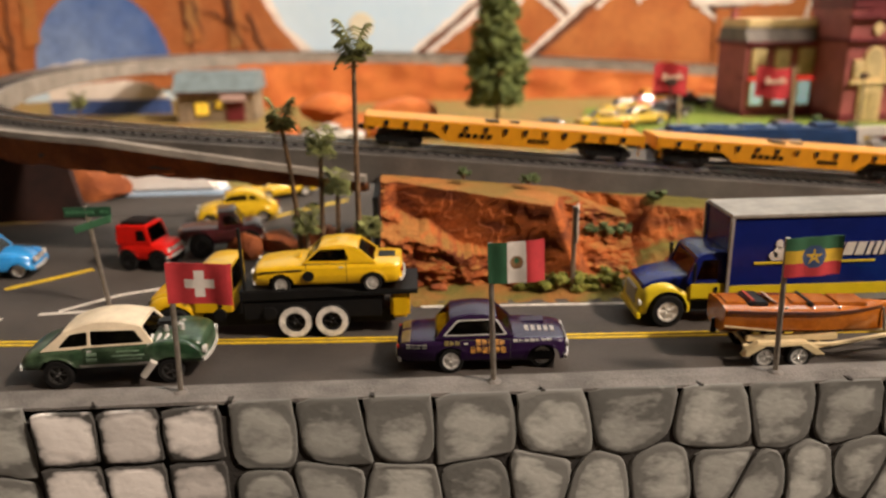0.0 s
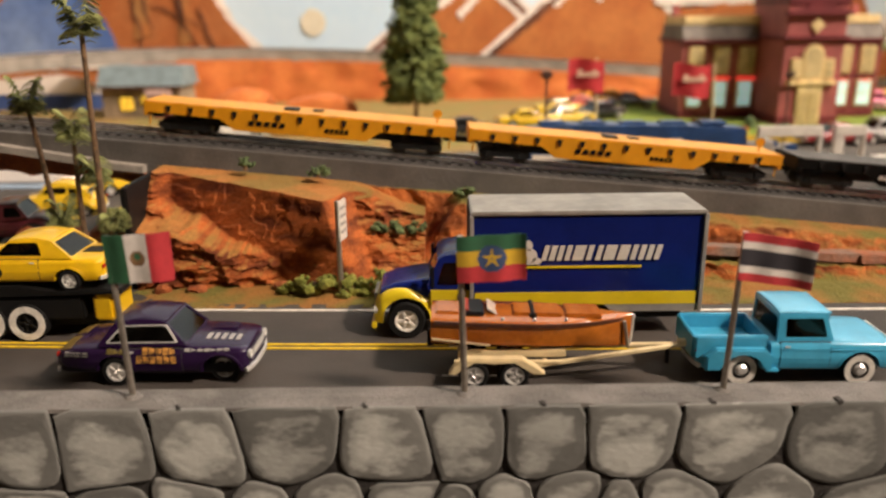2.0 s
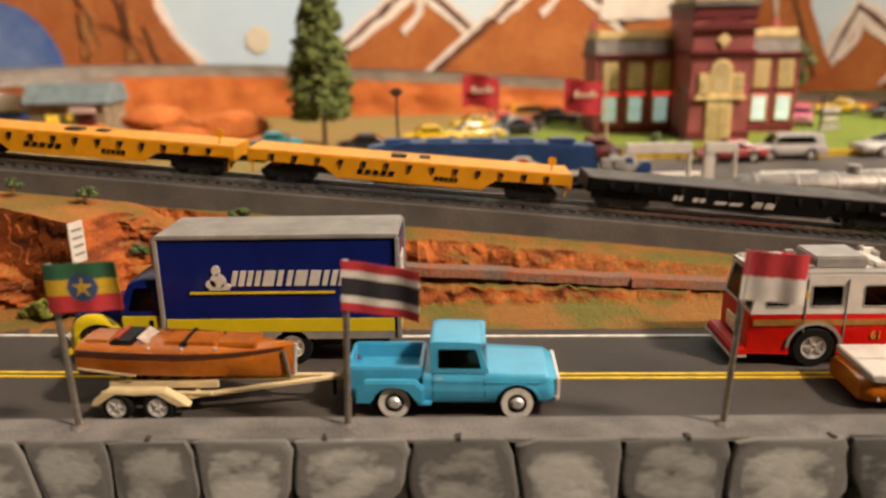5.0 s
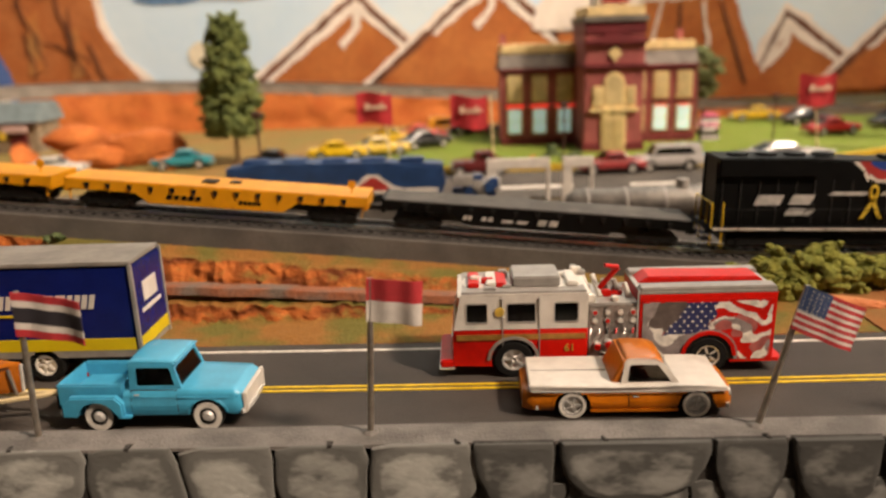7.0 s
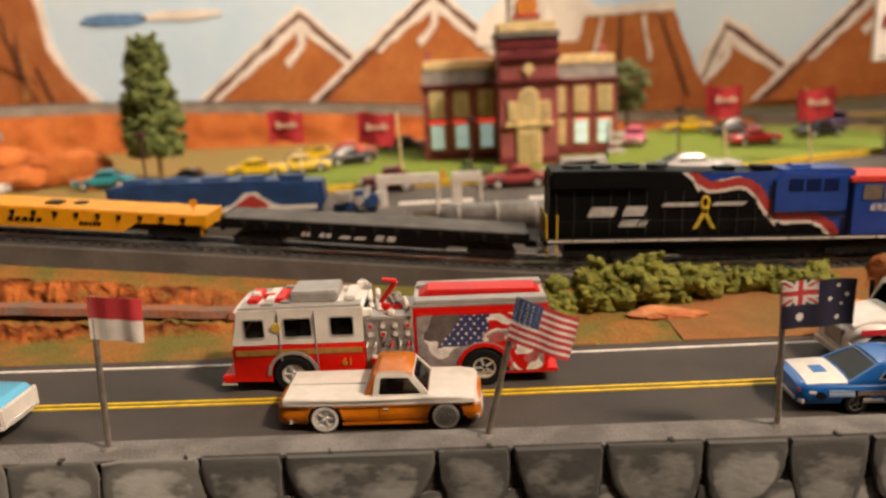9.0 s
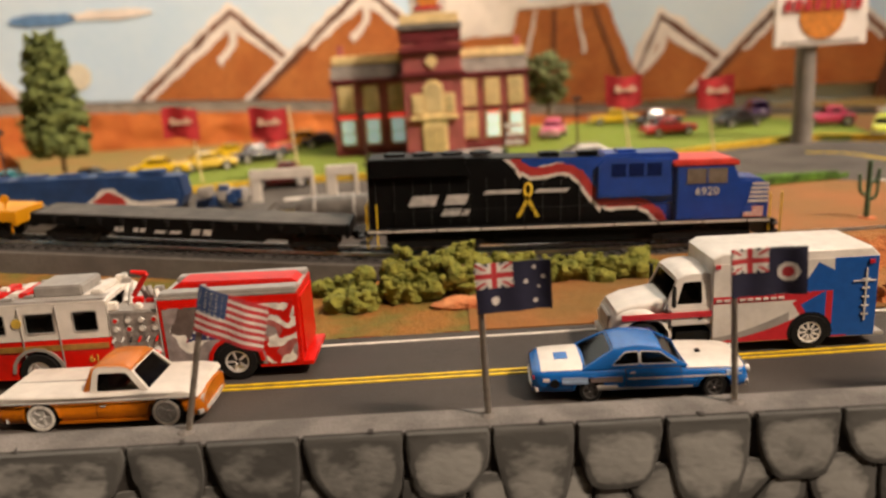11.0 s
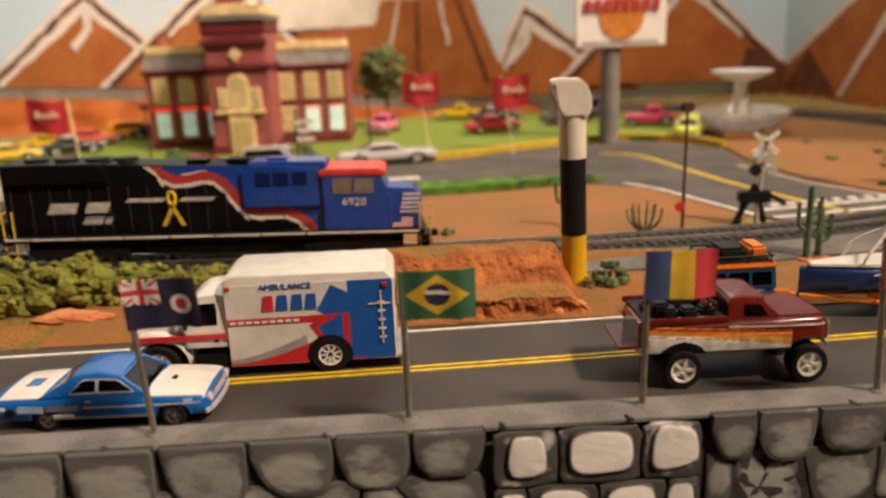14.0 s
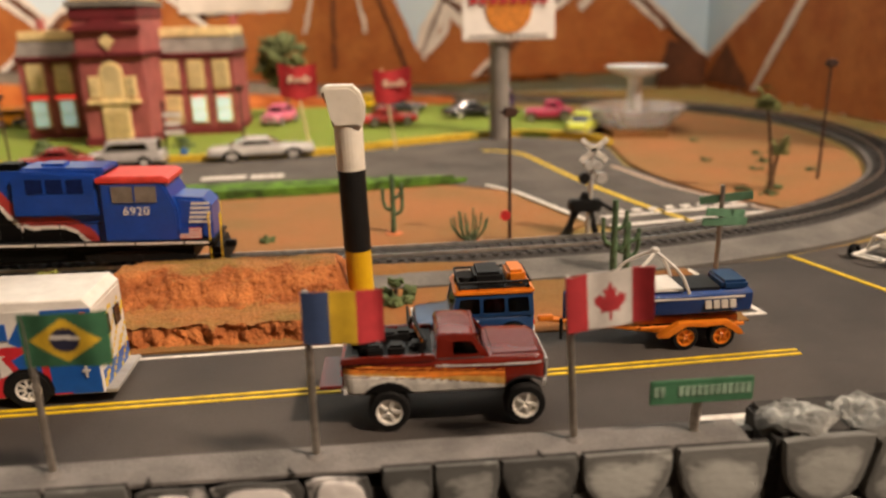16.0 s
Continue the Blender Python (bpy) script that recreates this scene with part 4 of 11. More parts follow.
# ledge of grey strata
for x0, x1, f in ((0.19, 0.30, 0.56), (0.28, 0.41, 0.52), (0.36, 0.50, 0.5)):
    pts = [Vector((x0 + (x1 - x0) * k / 8, 0.424 + 0.003 * fbm(k, x0 * 9), (rail_z(x0 + (x1 - x0) * k / 8) - 0.017) * f + 0.0012)) for k in range(9)]
    tagged(part("strata", ribbon(bmesh.new(), pts, [(-0.007, -0.003), (0.006, -0.003), (0.005, 0.0012), (-0.006, 0.0006)]), mat("grey_strata", (0.15, 0.11, 0.085), 0.9, var=0.25, scale=60, fine=600, bump=0.7, col2=(0.28, 0.085, 0.03))), "grey-brown layer of flat rock", "rock")
curve = smooth_line(LOOP[-6:-1] + [(0.848, 0.4875, 0.0085)], 10)


def shoulder(u, p):
    """A grey slope from the roadbed out to the asphalt, narrower round the bend."""
    w = 0.030 + 0.015 * sstep(1.28, 1.14, p.x)
    return [(-w, -p.z - 0.001), (-0.0200, -p.z - 0.001), (-0.0200, -0.0036), (-0.0225, -0.0036), (-w, -p.z + 0.0018)]


tagged(part("track_shoulder", ribbon(bmesh.new(), curve, shoulder), mat("pale_shoulder", (0.115, 0.104, 0.090), 0.85, var=0.14, scale=40, fine=500, bump=0.3)), "grey painted slope along the railway curve", "slope", kind="structure")
# two-stepped tan ledge beside the striped post
def ledge_height(x, y):
    n, m = crag(x, 0.2 * y, 5.5, 34), crag(x, 0.25 * y, 1.5, 70)
    r = fbm(x * 140, y * 140, 6.0)
    ends = sstep(0.722, 0.745, x + 0.004 * m) * sstep(0.862, 0.850, x + 0.003 * m)
    a, b = 0.3800 + 0.0030 * m, 0.4050 + 0.0045 * n
    low = 0.0088 * sstep(a, a + 0.0055, y) + 0.0010 * m * sstep(a, a + 0.004, y) * (1 - sstep(a + 0.012, a + 0.016, y))
    high = (0.0145 + 0.0012 * n) * sstep(b, b + 0.024, y) ** 0.75 * (1 - 0.60 * sstep(0.433 + 0.003 * m, 0.452, y))
    return 0.0004 + ends * (low + high * sstep(0.728, 0.742, x) + 0.0004 * r)


tagged(part("rock_ledge", height_field(0.718, 0.866, 210, 0.3772, 0.4665, 160, ledge_height, -0.004, 0.0062, 36), TAN_LEDGE, smooth=True), "two-stepped tan rock ledge beside the track", "rock", kind="structure")
for i, (x, y, z, sx, sy, sz, rz) in enumerate(((0.70, 0.418, 0.001, .018, .007, .003, 8), (0.60, 0.415, 0.001, .022, .008, .004, -6), (0.857, 0.392, 0.001, .005, .004, .003, 30), (0.846, 0.384, 0.001, .004, .003, .002, 70))):
    rock("rock", "low tan plaster rock beside the road", (x, y, z), (sx, sy, sz), i + 80, ROCK_TAN, rz, 4, 0.5, 9)
# hanging rock fascia under the bridge, with shade behind
fas = smooth_line(LOOP[6:11], 22)
bm = bmesh.new()
rows = []
for i, p in enumerate(fas):
    t = (fas[min(i + 1, len(fas) - 1)] - fas[max(i - 1, 0)]).normalized()
    side = Vector((-t.y, t.x, 0))
    z0, z1 = face_top(p) - 0.001, -0.0275 - 0.0022 * fbm(i * .45, 5)
    rows.append([bm.verts.new(p + side * (0.0262 + 0.0030 * fbm(i * .8, k * .9) - 0.0012 * k) + Vector((0, 0, z0 + (z1 - z0) * k / 5))) for k in range(6)] + [bm.verts.new(p + side * 0.010 + Vector((0, 0, z0 + (z1 - z0) * k / 5))) for k in (5, 0)])
for a, b in zip(rows, rows[1:]):
    for k in range(8):
        bm.faces.new((a[k], a[(k + 1) % 8], b[(k + 1) % 8], b[k]))
bm.faces.new(rows[0]), bm.faces.new(rows[-1])
tagged(part("rock_fascia", bm, ROCK_PALE, smooth=True), "craggy red rock face under the bridge deck", "rock", kind="structure")
rock("boulder", "large red rock pier at the bridge curve", (-0.40, 0.60, 0.03), (0.07, 0.05, 0.05), 131, ROCK, 30, 4)
# dark upright sheet in place of the shade under the bridge curve
tagged(part("hollow", pr([(-0.60, -0.002), (-0.262, -0.002), (-0.272, 0.055), (-0.60, 0.075)], 0.583, 0.59), mat("shade_brown", (0.022, 0.006, 0.003), 0.95, var=0.2, scale=30)), "dark brown sheet standing in for the shade under the bridge curve", "rock wall", kind="structure")
rock("boulder", "rounded pale orange rock by the shore", (-0.287, 0.655, 0.010), (0.034, 0.02, 0.020), 133, ROCK_PALE, 0, 3)
for i, (x, y) in enumerate(((-0.095, 0.487), (-0.068, 0.492), (-0.045, 0.484), (-0.115, 0.478))):
    rock("rock", "small red rock at the palm island", (x, y, 0.005), (0.017, 0.011, 0.0095), 140 + i, ROCK_PALE, i * 40, 2)

# ---- painted backdrop: flat shapes on the wall ----
SNOW = mat("snow_paint", (0.80, 0.72, 0.64), 0.8, var=0.06, scale=20, fine=160, bump=0.2)
MOUNT = mat("mountain_paint", (0.38, 0.105, 0.020), 0.8, var=0.14, scale=14, fine=110, bump=0.3, col2=(0.48, 0.165, 0.038))
MOUNT_DARK = mat("mountain_dark_paint", (0.13, 0.045, 0.018), 0.8, var=0.2, scale=16, fine=110, bump=0.3)
BUTTE = mat("butte_paint", (0.36, 0.10, 0.02), 0.8, var=0.16, scale=16, fine=120, bump=0.3, col2=(0.42, 0.15, 0.045))
mural = thing("wall_mural", "painted desert mountains on the back wall", "mural", kind="structure")


def painted(name, pts, level, material, label="", wall_axis="y"):
    """A flat painted shape; level: its layer on the wall."""
    d = 0.0015 * level
    out = []
    for i, a in enumerate(pts):
        b = pts[(i + 1) % len(pts)]
        n = max(1, int(math.hypot(b[0] - a[0], b[1] - a[1]) / 0.008))
        for k in range(n):
            x, z = a[0] + (b[0] - a[0]) * k / n, a[1] + (b[1] - a[1]) * k / n
            out.append((x + 0.0032 * fbm(x * 45, z * 45, level), z + 0.0032 * fbm(x * 45, z * 45, level + 7)))
    pts = out
    if wall_axis == "y":
        return part(name, pr(pts, 1.4998 - d, 1.4998 - d - 0.0008), material, mural, label)
    bm = bmesh.new()
    a, b = [bm.verts.new((1.4998 - d, y, z)) for y, z in pts], [bm.verts.new((1.4990 - d, y, z)) for y, z in pts]
    n = len(pts)
    bm.faces.new(a), bm.faces.new(b)
    for i in range(n):
        bm.faces.new((a[i], a[(i + 1) % n], b[(i + 1) % n], b[i]))
    return part(name, bm, material, mural, label)


def chevron(xa, xp, xb, zp, zbase, la, lb, w, drop):
    """A bent band of paint below a peak: la, lb say how far it runs down either side."""
    ax, az = xp + (xa - xp) * la, zp - drop - (zp - zbase) * la
    bx_, bz = xp + (xb - xp) * lb, zp - drop - (zp - zbase) * lb
    return [(ax, az), (xp, zp - drop), (bx_, bz), (bx_ - w * 0.5, bz - w * 0.45), (xp, zp - drop - w * 1.9), (ax + w * 0.9, az - w * 0.1)]


def peak(xa, xp, xb, zp, zbase, level, la=0.86, lb=0.5, w=0.012):
    """A mountain: pale outline, dark red ridge, brown flank and snow bands below the crest."""
    painted("snow_edge", [(xa - 0.012, zbase), (xa + (xp - xa) * .5 - 0.012, zbase + (zp - zbase) * .52), (xp, zp + 0.012), (xb + 0.012, zbase)], level, SNOW)
    painted("ridge", [(xa, zbase), (xp, zp), (xb, zbase)], level + 1, MOUNT_DARK)
    painted("flank", [(xa + 0.018, zbase), (xp, zp - 0.020), (xb - 0.018, zbase)], level + 2, MOUNT)
    painted("snow_band", chevron(xa, xp, xb, zp, zbase, la, lb, w, 0.014), level + 3, SNOW)
    painted("snow_band", [(xp - 0.004, zp - 0.034), (xp + 0.010, zp - 0.038), (xp + 0.008, zp - 0.068), (xp - 0.026, zp - 0.104), (xp - 0.034, zp - 0.092), (xp - 0.006, zp - 0.064)], level + 3.5, SNOW)
    painted("shade_band", [(xb - 0.004, zbase), (xp + (xb - xp) * .55, zp - (zp - zbase) * .58), (xp + (xb - xp) * .62, zp - (zp - zbase) * .62), (xb - 0.03, zbase)], level + 3.5, MOUNT_DARK)


peak(-0.03, 0.203, 0.40, 0.235, 0.05, 1)
peak(0.19, 0.455, 0.70, 0.262, 0.04, 5, 0.42, 0.55)
painted("dome", [(0.655 + 0.125 * math.cos(a * math.pi / 14), 0.155 + 0.10 * math.sin(a * math.pi / 14)) for a in range(15)], 9.6, SNOW, "pale painted dome")
painted("flank", [(0.58, 0.02), (0.58, 0.148), (0.70, 0.156), (0.76, 0.152), (0.76, 0.02)], 9.8, MOUNT)
painted("mesa", [(0.68, 0.02), (0.735, 0.19), (0.74, 0.207), (0.895, 0.215), (0.905, 0.19), (0.945, 0.09), (0.99, 0.02)], 10, MOUNT)
painted("mesa_top", [(0.728, 0.198), (0.735, 0.213), (0.90, 0.222), (0.905, 0.203)], 11, SNOW)
for k, x in enumerate((0.765, 0.80, 0.84, 0.872)):
    f = 1.0 if k % 2 else 0.55
    painted("ridge", [(x, 0.195), (x + 0.006, 0.196), (x + 0.03 * (k - 1.2) * f + 0.007, 0.195 - 0.145 * f), (x + 0.03 * (k - 1.2) * f, 0.195 - 0.145 * f)], 11.5, MOUNT_DARK if k % 2 else SNOW)
painted("snow_patch", [(0.935, 0.02), (0.955, 0.12), (1.0, 0.182), (1.05, 0.165), (1.03, 0.02)], 2, SNOW)
peak(0.93, 1.0, 1.22, 0.178, 0.02, 3, 0.9, 0.8)
peak(1.06, 1.28, 1.52, 0.245, 0.03, 7, 0.6, 0.55)
painted("valley", [(1.40, 0.0), (1.42, 0.09), (1.5, 0.055), (1.5, 0.0)], 11, MOUNT_DARK)
for pts, m in (([(1.5, 0.05), (1.26, 0.18), (1.02, 0.34), (0.8, 0.36), (0.64, 0.36), (0.64, 0.0), (1.5, 0.0)], SNOW),):
    painted("snow_edge", pts, 1, m, wall_axis="x")
painted("flank", [(1.5, 0.04), (1.26, 0.165), (1.02, 0.32), (0.8, 0.34), (0.64, 0.34), (0.64, 0.0), (1.5, 0.0)], 2, MOUNT, wall_axis="x")
painted("snow_streak", [(1.295, 0.01), (1.280, 0.01), (1.045, 0.27), (1.065, 0.28)], 3, SNOW, wall_axis="x")
painted("ridge", [(1.48, 0.01), (1.40, 0.085), (1.30, 0.01)], 3, MOUNT_DARK, wall_axis="x")
# buttes and the rock arch
ROCK_BRUSH = mat("butte_pale_paint", (0.46, 0.15, 0.035), 0.8, var=0.18, scale=22, fine=150, bump=0.3, col2=(0.36, 0.17, 0.05))
painted("snow_edge", [(-1.28, 0.02), (-1.28, 0.42), (-0.30, 0.42), (-0.27, 0.19), (-0.245, 0.135), (-0.18, 0.075), (-0.10, 0.02)], 1, SNOW)
painted("butte", [(-1.28, 0.02), (-1.28, 0.42), (-0.315, 0.42), (-0.285, 0.19), (-0.262, 0.14), (-0.205, 0.075), (-0.15, 0.02)], 2, BUTTE)
painted("arch_opening", [(-0.59 + 0.128 * math.cos(a * math.pi / 16), 0.05 + 0.155 * math.sin(a * math.pi / 16)) for a in range(17)], 3, mat("deep_blue_paint", (0.07, 0.14, 0.38), 0.8, var=0.15, scale=9, fine=80, bump=0.2, col2=(0.20, 0.29, 0.50)), "blue sky seen through the painted arch")
painted("cloud", [(-0.70, 0.05), (-0.70, 0.065), (-0.63, 0.074), (-0.55, 0.066), (-0.49, 0.072), (-0.47, 0.05)], 4, SNOW)
rng = random.Random(77)
for x, z, lean, ln in ((-0.44, 0.25, 0.045, 0.13), (-0.37, 0.28, 0.03, 0.16), (-0.40, 0.165, 0.09, 0.04), (-0.43, 0.18, 0.012, 0.09), (-0.335, 0.22, -0.012, 0.12), (-0.36, 0.15, 0.04, 0.06), (-0.75, 0.2, -0.01, 0.15), (-0.72, 0.28, 0.03, 0.09), (-0.41, 0.30, -0.03, 0.08), (-0.31, 0.16, 0.02, 0.09), (-0.78, 0.14, 0.025, 0.08)):
    left = [(x + lean * k / 5 + rng.uniform(-.006, .006), z - ln * k / 5) for k in range(6)]
    painted("crack", left + [(p[0] + 0.0045 * math.sin(math.pi * (k + .5) / 6) + 0.0012, p[1] + 0.001) for k, p in reversed(list(enumerate(left)))], 4.5, MOUNT_DARK)
for x, z, w, h in ((-0.43, 0.10, 0.03, 0.12), (-0.35, 0.09, 0.025, 0.10), (-0.73, 0.10, 0.03, 0.16), (-0.39, 0.24, 0.03, 0.09)):
    painted("pale_brush_stroke", [(x, z), (x + w, z + 0.01), (x + w * 1.1, z + h), (x + w * .3, z + h * .9)], 4.0, ROCK_BRUSH)
painted("moon", [(-0.098 + 0.024 * math.cos(a * math.pi / 9), 0.129 + 0.024 * math.sin(a * math.pi / 9)) for a in range(18)], 1, mat("moon_paint", (0.72, 0.66, 0.5), 0.8, var=0.06, scale=40), "round pale moon")
painted("cloud", [(-0.02 + 0.08 * math.cos(a * math.pi / 9), 0.238 + 0.009 * math.sin(a * math.pi / 9)) for a in range(18)], 1, SNOW)
painted("cloud", [(-0.15 + 0.065 * math.cos(a * math.pi / 9), 0.235 + 0.011 * math.sin(a * math.pi / 9)) for a in range(18)], 1, mat("cloud_blue", (0.12, 0.25, 0.45), 0.8, var=0.1, scale=40))

# low rock band before the backdrop
def band(x0, x1, y, top, seed, material, nm, label):
    n = int((x1 - x0) / 0.006)
    bm = bmesh.new()
    rows = []
    for i in range(n + 1):
        x = x0 + (x1 - x0) * i / n
        e = sstep(0, 0.04, x - x0) * sstep(0, 0.04, x1 - x)
        rows.append([bm.verts.new((x, y - 0.03 * (1 - k / 9) ** 1.5 + 0.012 * fbm(x * 20, k * .5, seed), (top * e + 0.008 * fbm(x * 12, 1, seed)) * k / 9)) for k in range(10)] + [bm.verts.new((x, y + 0.03, top * e * 0.9)), bm.verts.new((x, y + 0.03, -0.002))])
    for a, b in zip(rows, rows[1:]):
        for k in range(12):
            bm.faces.new((a[k], a[(k + 1) % 12], b[(k + 1) % 12], b[k]))
    bm.faces.new(rows[0]), bm.faces.new(rows[-1])
    return tagged(part(nm, bm, material, smooth=True), label, "rock", kind="structure")


BAND = mat("orange_rock_face", (0.40, 0.095, 0.016), 0.9, var=0.18, scale=24, fine=200, bump=0.9, col2=(0.50, 0.15, 0.03))
bm = bmesh.new()
rows = []
for p in smooth_line(LOOP[13:19], 26):
    h = max(0.012, p.z - 0.018)
    rows.append([bm.verts.new((p.x, p.y - 0.0245 - 0.012 * (1 - k / 7) + 0.006 * fbm(p.x * 22, k * .35, 2), -0.002 + (h + 0.002) * k / 7)) for k in range(8)] + [bm.verts.new((p.x, p.y - 0.020, h)), bm.verts.new((p.x, p.y - 0.020, -0.002))])
for a, b in zip(rows, rows[1:]):
    for k in range(10):
        bm.faces.new((a[k], a[(k + 1) % 10], b[(k + 1) % 10], b[k]))
bm.faces.new(rows[0]), bm.faces.new(rows[-1])
tagged(part("rock_face", bm, BAND, smooth=True), "orange painted rock face carrying the back track", "rock", kind="structure")
for i, (x, y, z, sx, sy, sz) in enumerate(((-0.075, 0.97, 0.012, .045, .025, .018), (-0.02, 1.0, 0.02, .05, .03, .026), (-0.11, 1.02, 0.03, .05, .03, .022), (0.03, 0.96, 0.008, .03, .02, .012), (-0.17, 0.98, 0.012, .03, .02, .02))):
    rock("boulder", "flat-topped orange rock ledge on the tan ground", (x, y, z), (sx, sy, sz), 200 + i, BAND, i * 25, 3, 0.4)

# ---- train ----


def on_track(xa, xb):
    """The pose of rolling stock between xa and xb on the front track."""
    za, zb = rail_z(xa), rail_z(xb)
    return pose((xa + xb) / 2, 0.487, (za + zb) / 2 + 0.0005) @ pose(0, 0, 0, 0, math.degrees(math.atan2(za - zb, xb - xa)), 0)


def bogie(parent, x, axles, wheel_r, half, length, material=BLACK):
    """A truck: side frames with springs and boxes, and its wheels."""
    for s in (-1, 1):
        bm = bmesh.new()
        y = s * half
        prism(bm, [(x - length / 2, 0.0045), (x - length / 2 + 0.003, 0.0035), (x + length / 2 - 0.003, 0.0035), (x + length / 2, 0.0045), (x + length / 2, 0.0075), (x + length * .2, 0.0095), (x - length * .2, 0.0095), (x - length / 2, 0.0075)], y - 0.0008, y + 0.0008, 0.0003)
        for a in axles:
            box(bm, x + a - 0.0018, x + a + 0.0018, y - 0.0014, y + 0.0014, 0.003, 0.0075, 0.0004)
        part("bogie_frame", bm, material, parent)
    for a in axles:
        bm = bmesh.new()
        tube(bm, (x + a, -0.0086, wheel_r), (x + a, -0.0062, wheel_r), wheel_r, seg=16)
        tube(bm, (x + a, 0.0062, wheel_r), (x + a, 0.0086, wheel_r), wheel_r, seg=16)
        tube(bm, (x + a, -0.0062, wheel_r), (x + a, 0.0062, wheel_r), 0.0012, seg=8)
        part("wheel_set", bm, mat("wheel_metal", (0.10, 0.09, 0.08), 0.5, 0.6), parent)
    part("bolster", bx(x - 0.004, x + 0.004, -half, half, 0.005, 0.0115), material, parent)


LOCO_BLACK = mat("loco_black", (0.004, 0.004, 0.004), 0.42, var=0.08, scale=120, bump=0.05, spec=0.12)
LOCO_BLUE = mat("loco_blue", (0.006, 0.045, 0.26), 0.3, var=0.06, scale=120, bump=0.05, coat=0.3)
LOCO_RED = mat("loco_red", (0.55, 0.045, 0.03), 0.4, var=0.06, scale=160)
STRIPE_RED = mat("stripe_red", (0.36, 0.035, 0.03), 0.35, var=0.06, scale=160)
RAIL_YELLOW = mat("handrail_yellow", (0.60, 0.40, 0.02), 0.45, var=0.06, scale=160)
loco = thing("locomotive", "black and blue diesel locomotive with a waving red and white stripe", "locomotive", on_track(0.5365, 0.7885))
loco.scale = (1.045, 1, 0.99)
bogie(loco, -0.076, (-0.0215, 0, 0.0215), 0.0058, 0.0135, 0.056)
bogie(loco, 0.076, (-0.0215, 0, 0.0215), 0.0058, 0.0135, 0.056)
part("fuel_tank", pr([(-0.036, 0.0035), (0.036, 0.0035), (0.041, 0.007), (0.041, 0.0125), (-0.041, 0.0125), (-0.041, 0.007)], -0.0145, 0.0145, 0.001), LOCO_BLACK, loco)
part("underframe", bx(-0.104, 0.104, -0.0120, 0.0120, 0.0035, 0.0126), LOCO_BLACK, loco)
part("walkway", bx(-0.116, 0.116, -0.0172, 0.0172, 0.0125, 0.0152, 0.0004), LOCO_BLACK, loco)
part("sill_stripe", bx(-0.114, 0.113, -0.0176, -0.0171, 0.0140, 0.0151), WHITE, loco, "pale grey stripe along the walkway")
for i in range(9):
    part("sill_gap", bx(-0.10 + i * 0.025, -0.0992 + i * 0.025, -0.01785, -0.0170, 0.0138, 0.0153), LOCO_BLACK, loco)
LX0, LX1, LZ0, LZ1, LH = -0.113, 0.062, 0.0152, 0.0565, 0.0122


WAVE = [(0.443, 1.14), (0.478, 1.0), (0.496, 0.886), (0.531, 0.795), (0.575, 0.809), (0.618, 0.855), (0.653, 0.827), (0.689, 0.705), (0.719, 0.51), (0.750, 0.34), (0.785, 0.286), (0.829, 0.30), (0.873, 0.30), (0.908, 0.227), (0.939, 0.10), (0.952, 0.0), (0.97, -0.2)]


def livery(u, v):
    """Black tail, blue nose, and the waving ribbon between them."""
    if u < 0.425:
        return 0
    if u > 0.965:
        return 1
    for (a, za), (b, zb) in zip(WAVE, WAVE[1:]):
        if a <= u <= b or (u < a and a == WAVE[0][0]):
            slope = (zb - za) / (b - a)
            mid = za + slope * (u - a)
            break
    d = (v - mid) / math.hypot(1, slope * 0.236)
    return 0 if d < -0.115 else 3 if d < -0.062 else 2 if d < 0.065 else 3 if d < 0.085 and 0.55 < u < 0.63 else 1


body_mats = [LOCO_BLACK, LOCO_BLUE, STRIPE_RED, WHITE]
part("hood", pr([(LX0 + 0.001, LZ0), (LX1, LZ0), (LX1, LZ1 - 0.004), (LX1 - 0.03, LZ1 - 0.003), (LX0 + 0.06, LZ1), (LX0 + 0.001, LZ1)], -LH + 0.0004, LH - 0.0004, 0.0012), LOCO_BLACK, loco)
for s in (-1, 1):
    part("hood_side", grid_panel(230, 60, lambda u, v: (LX0 + u * (LX1 - LX0), s * (LH + 0.0002), LZ0 + v * (LZ1 - 0.0015 - LZ0)), livery, 0.0005), body_mats, loco, "hood side with the painted ribbon")
part("hood_top", bx(0.02, LX1, -LH + 0.001, LH - 0.001, LZ1 - 0.004, LZ1 - 0.0006, 0.001), LOCO_BLUE, loco)
part("radiator_flare", pr([(-0.112, 0.046), (-0.055, 0.046), (-0.058, 0.0575), (-0.112, 0.0575)], -0.0152, 0.0152, 0.0008), LOCO_BLACK, loco)
for i in range(4):
    bm = bmesh.new()
    lathe(bm, [(0.0001, 0), (0.0062, 0), (0.0062, 0.0016), (0.0052, 0.0018), (0.0001, 0.0012)], 16, pose(-0.098 + i * 0.0165, 0, LZ1 + 0.001))
    part("roof_fan", bm, BLACK, loco)
for x in (-0.01, 0.012, 0.034):
    part("roof_box", bx(x - 0.005, x + 0.006, -0.005, 0.005, LZ1 - 0.002, LZ1 + 0.0009, 0.0004), LOCO_BLACK if x < 0.02 else LOCO_BLUE, loco)
part("blower_box", pr([(0.016, 0.030), (0.058, 0.030), (0.058, 0.053), (0.022, 0.055), (0.016, 0.05)], -0.0148, 0.0148, 0.0008), LOCO_BLUE, loco)
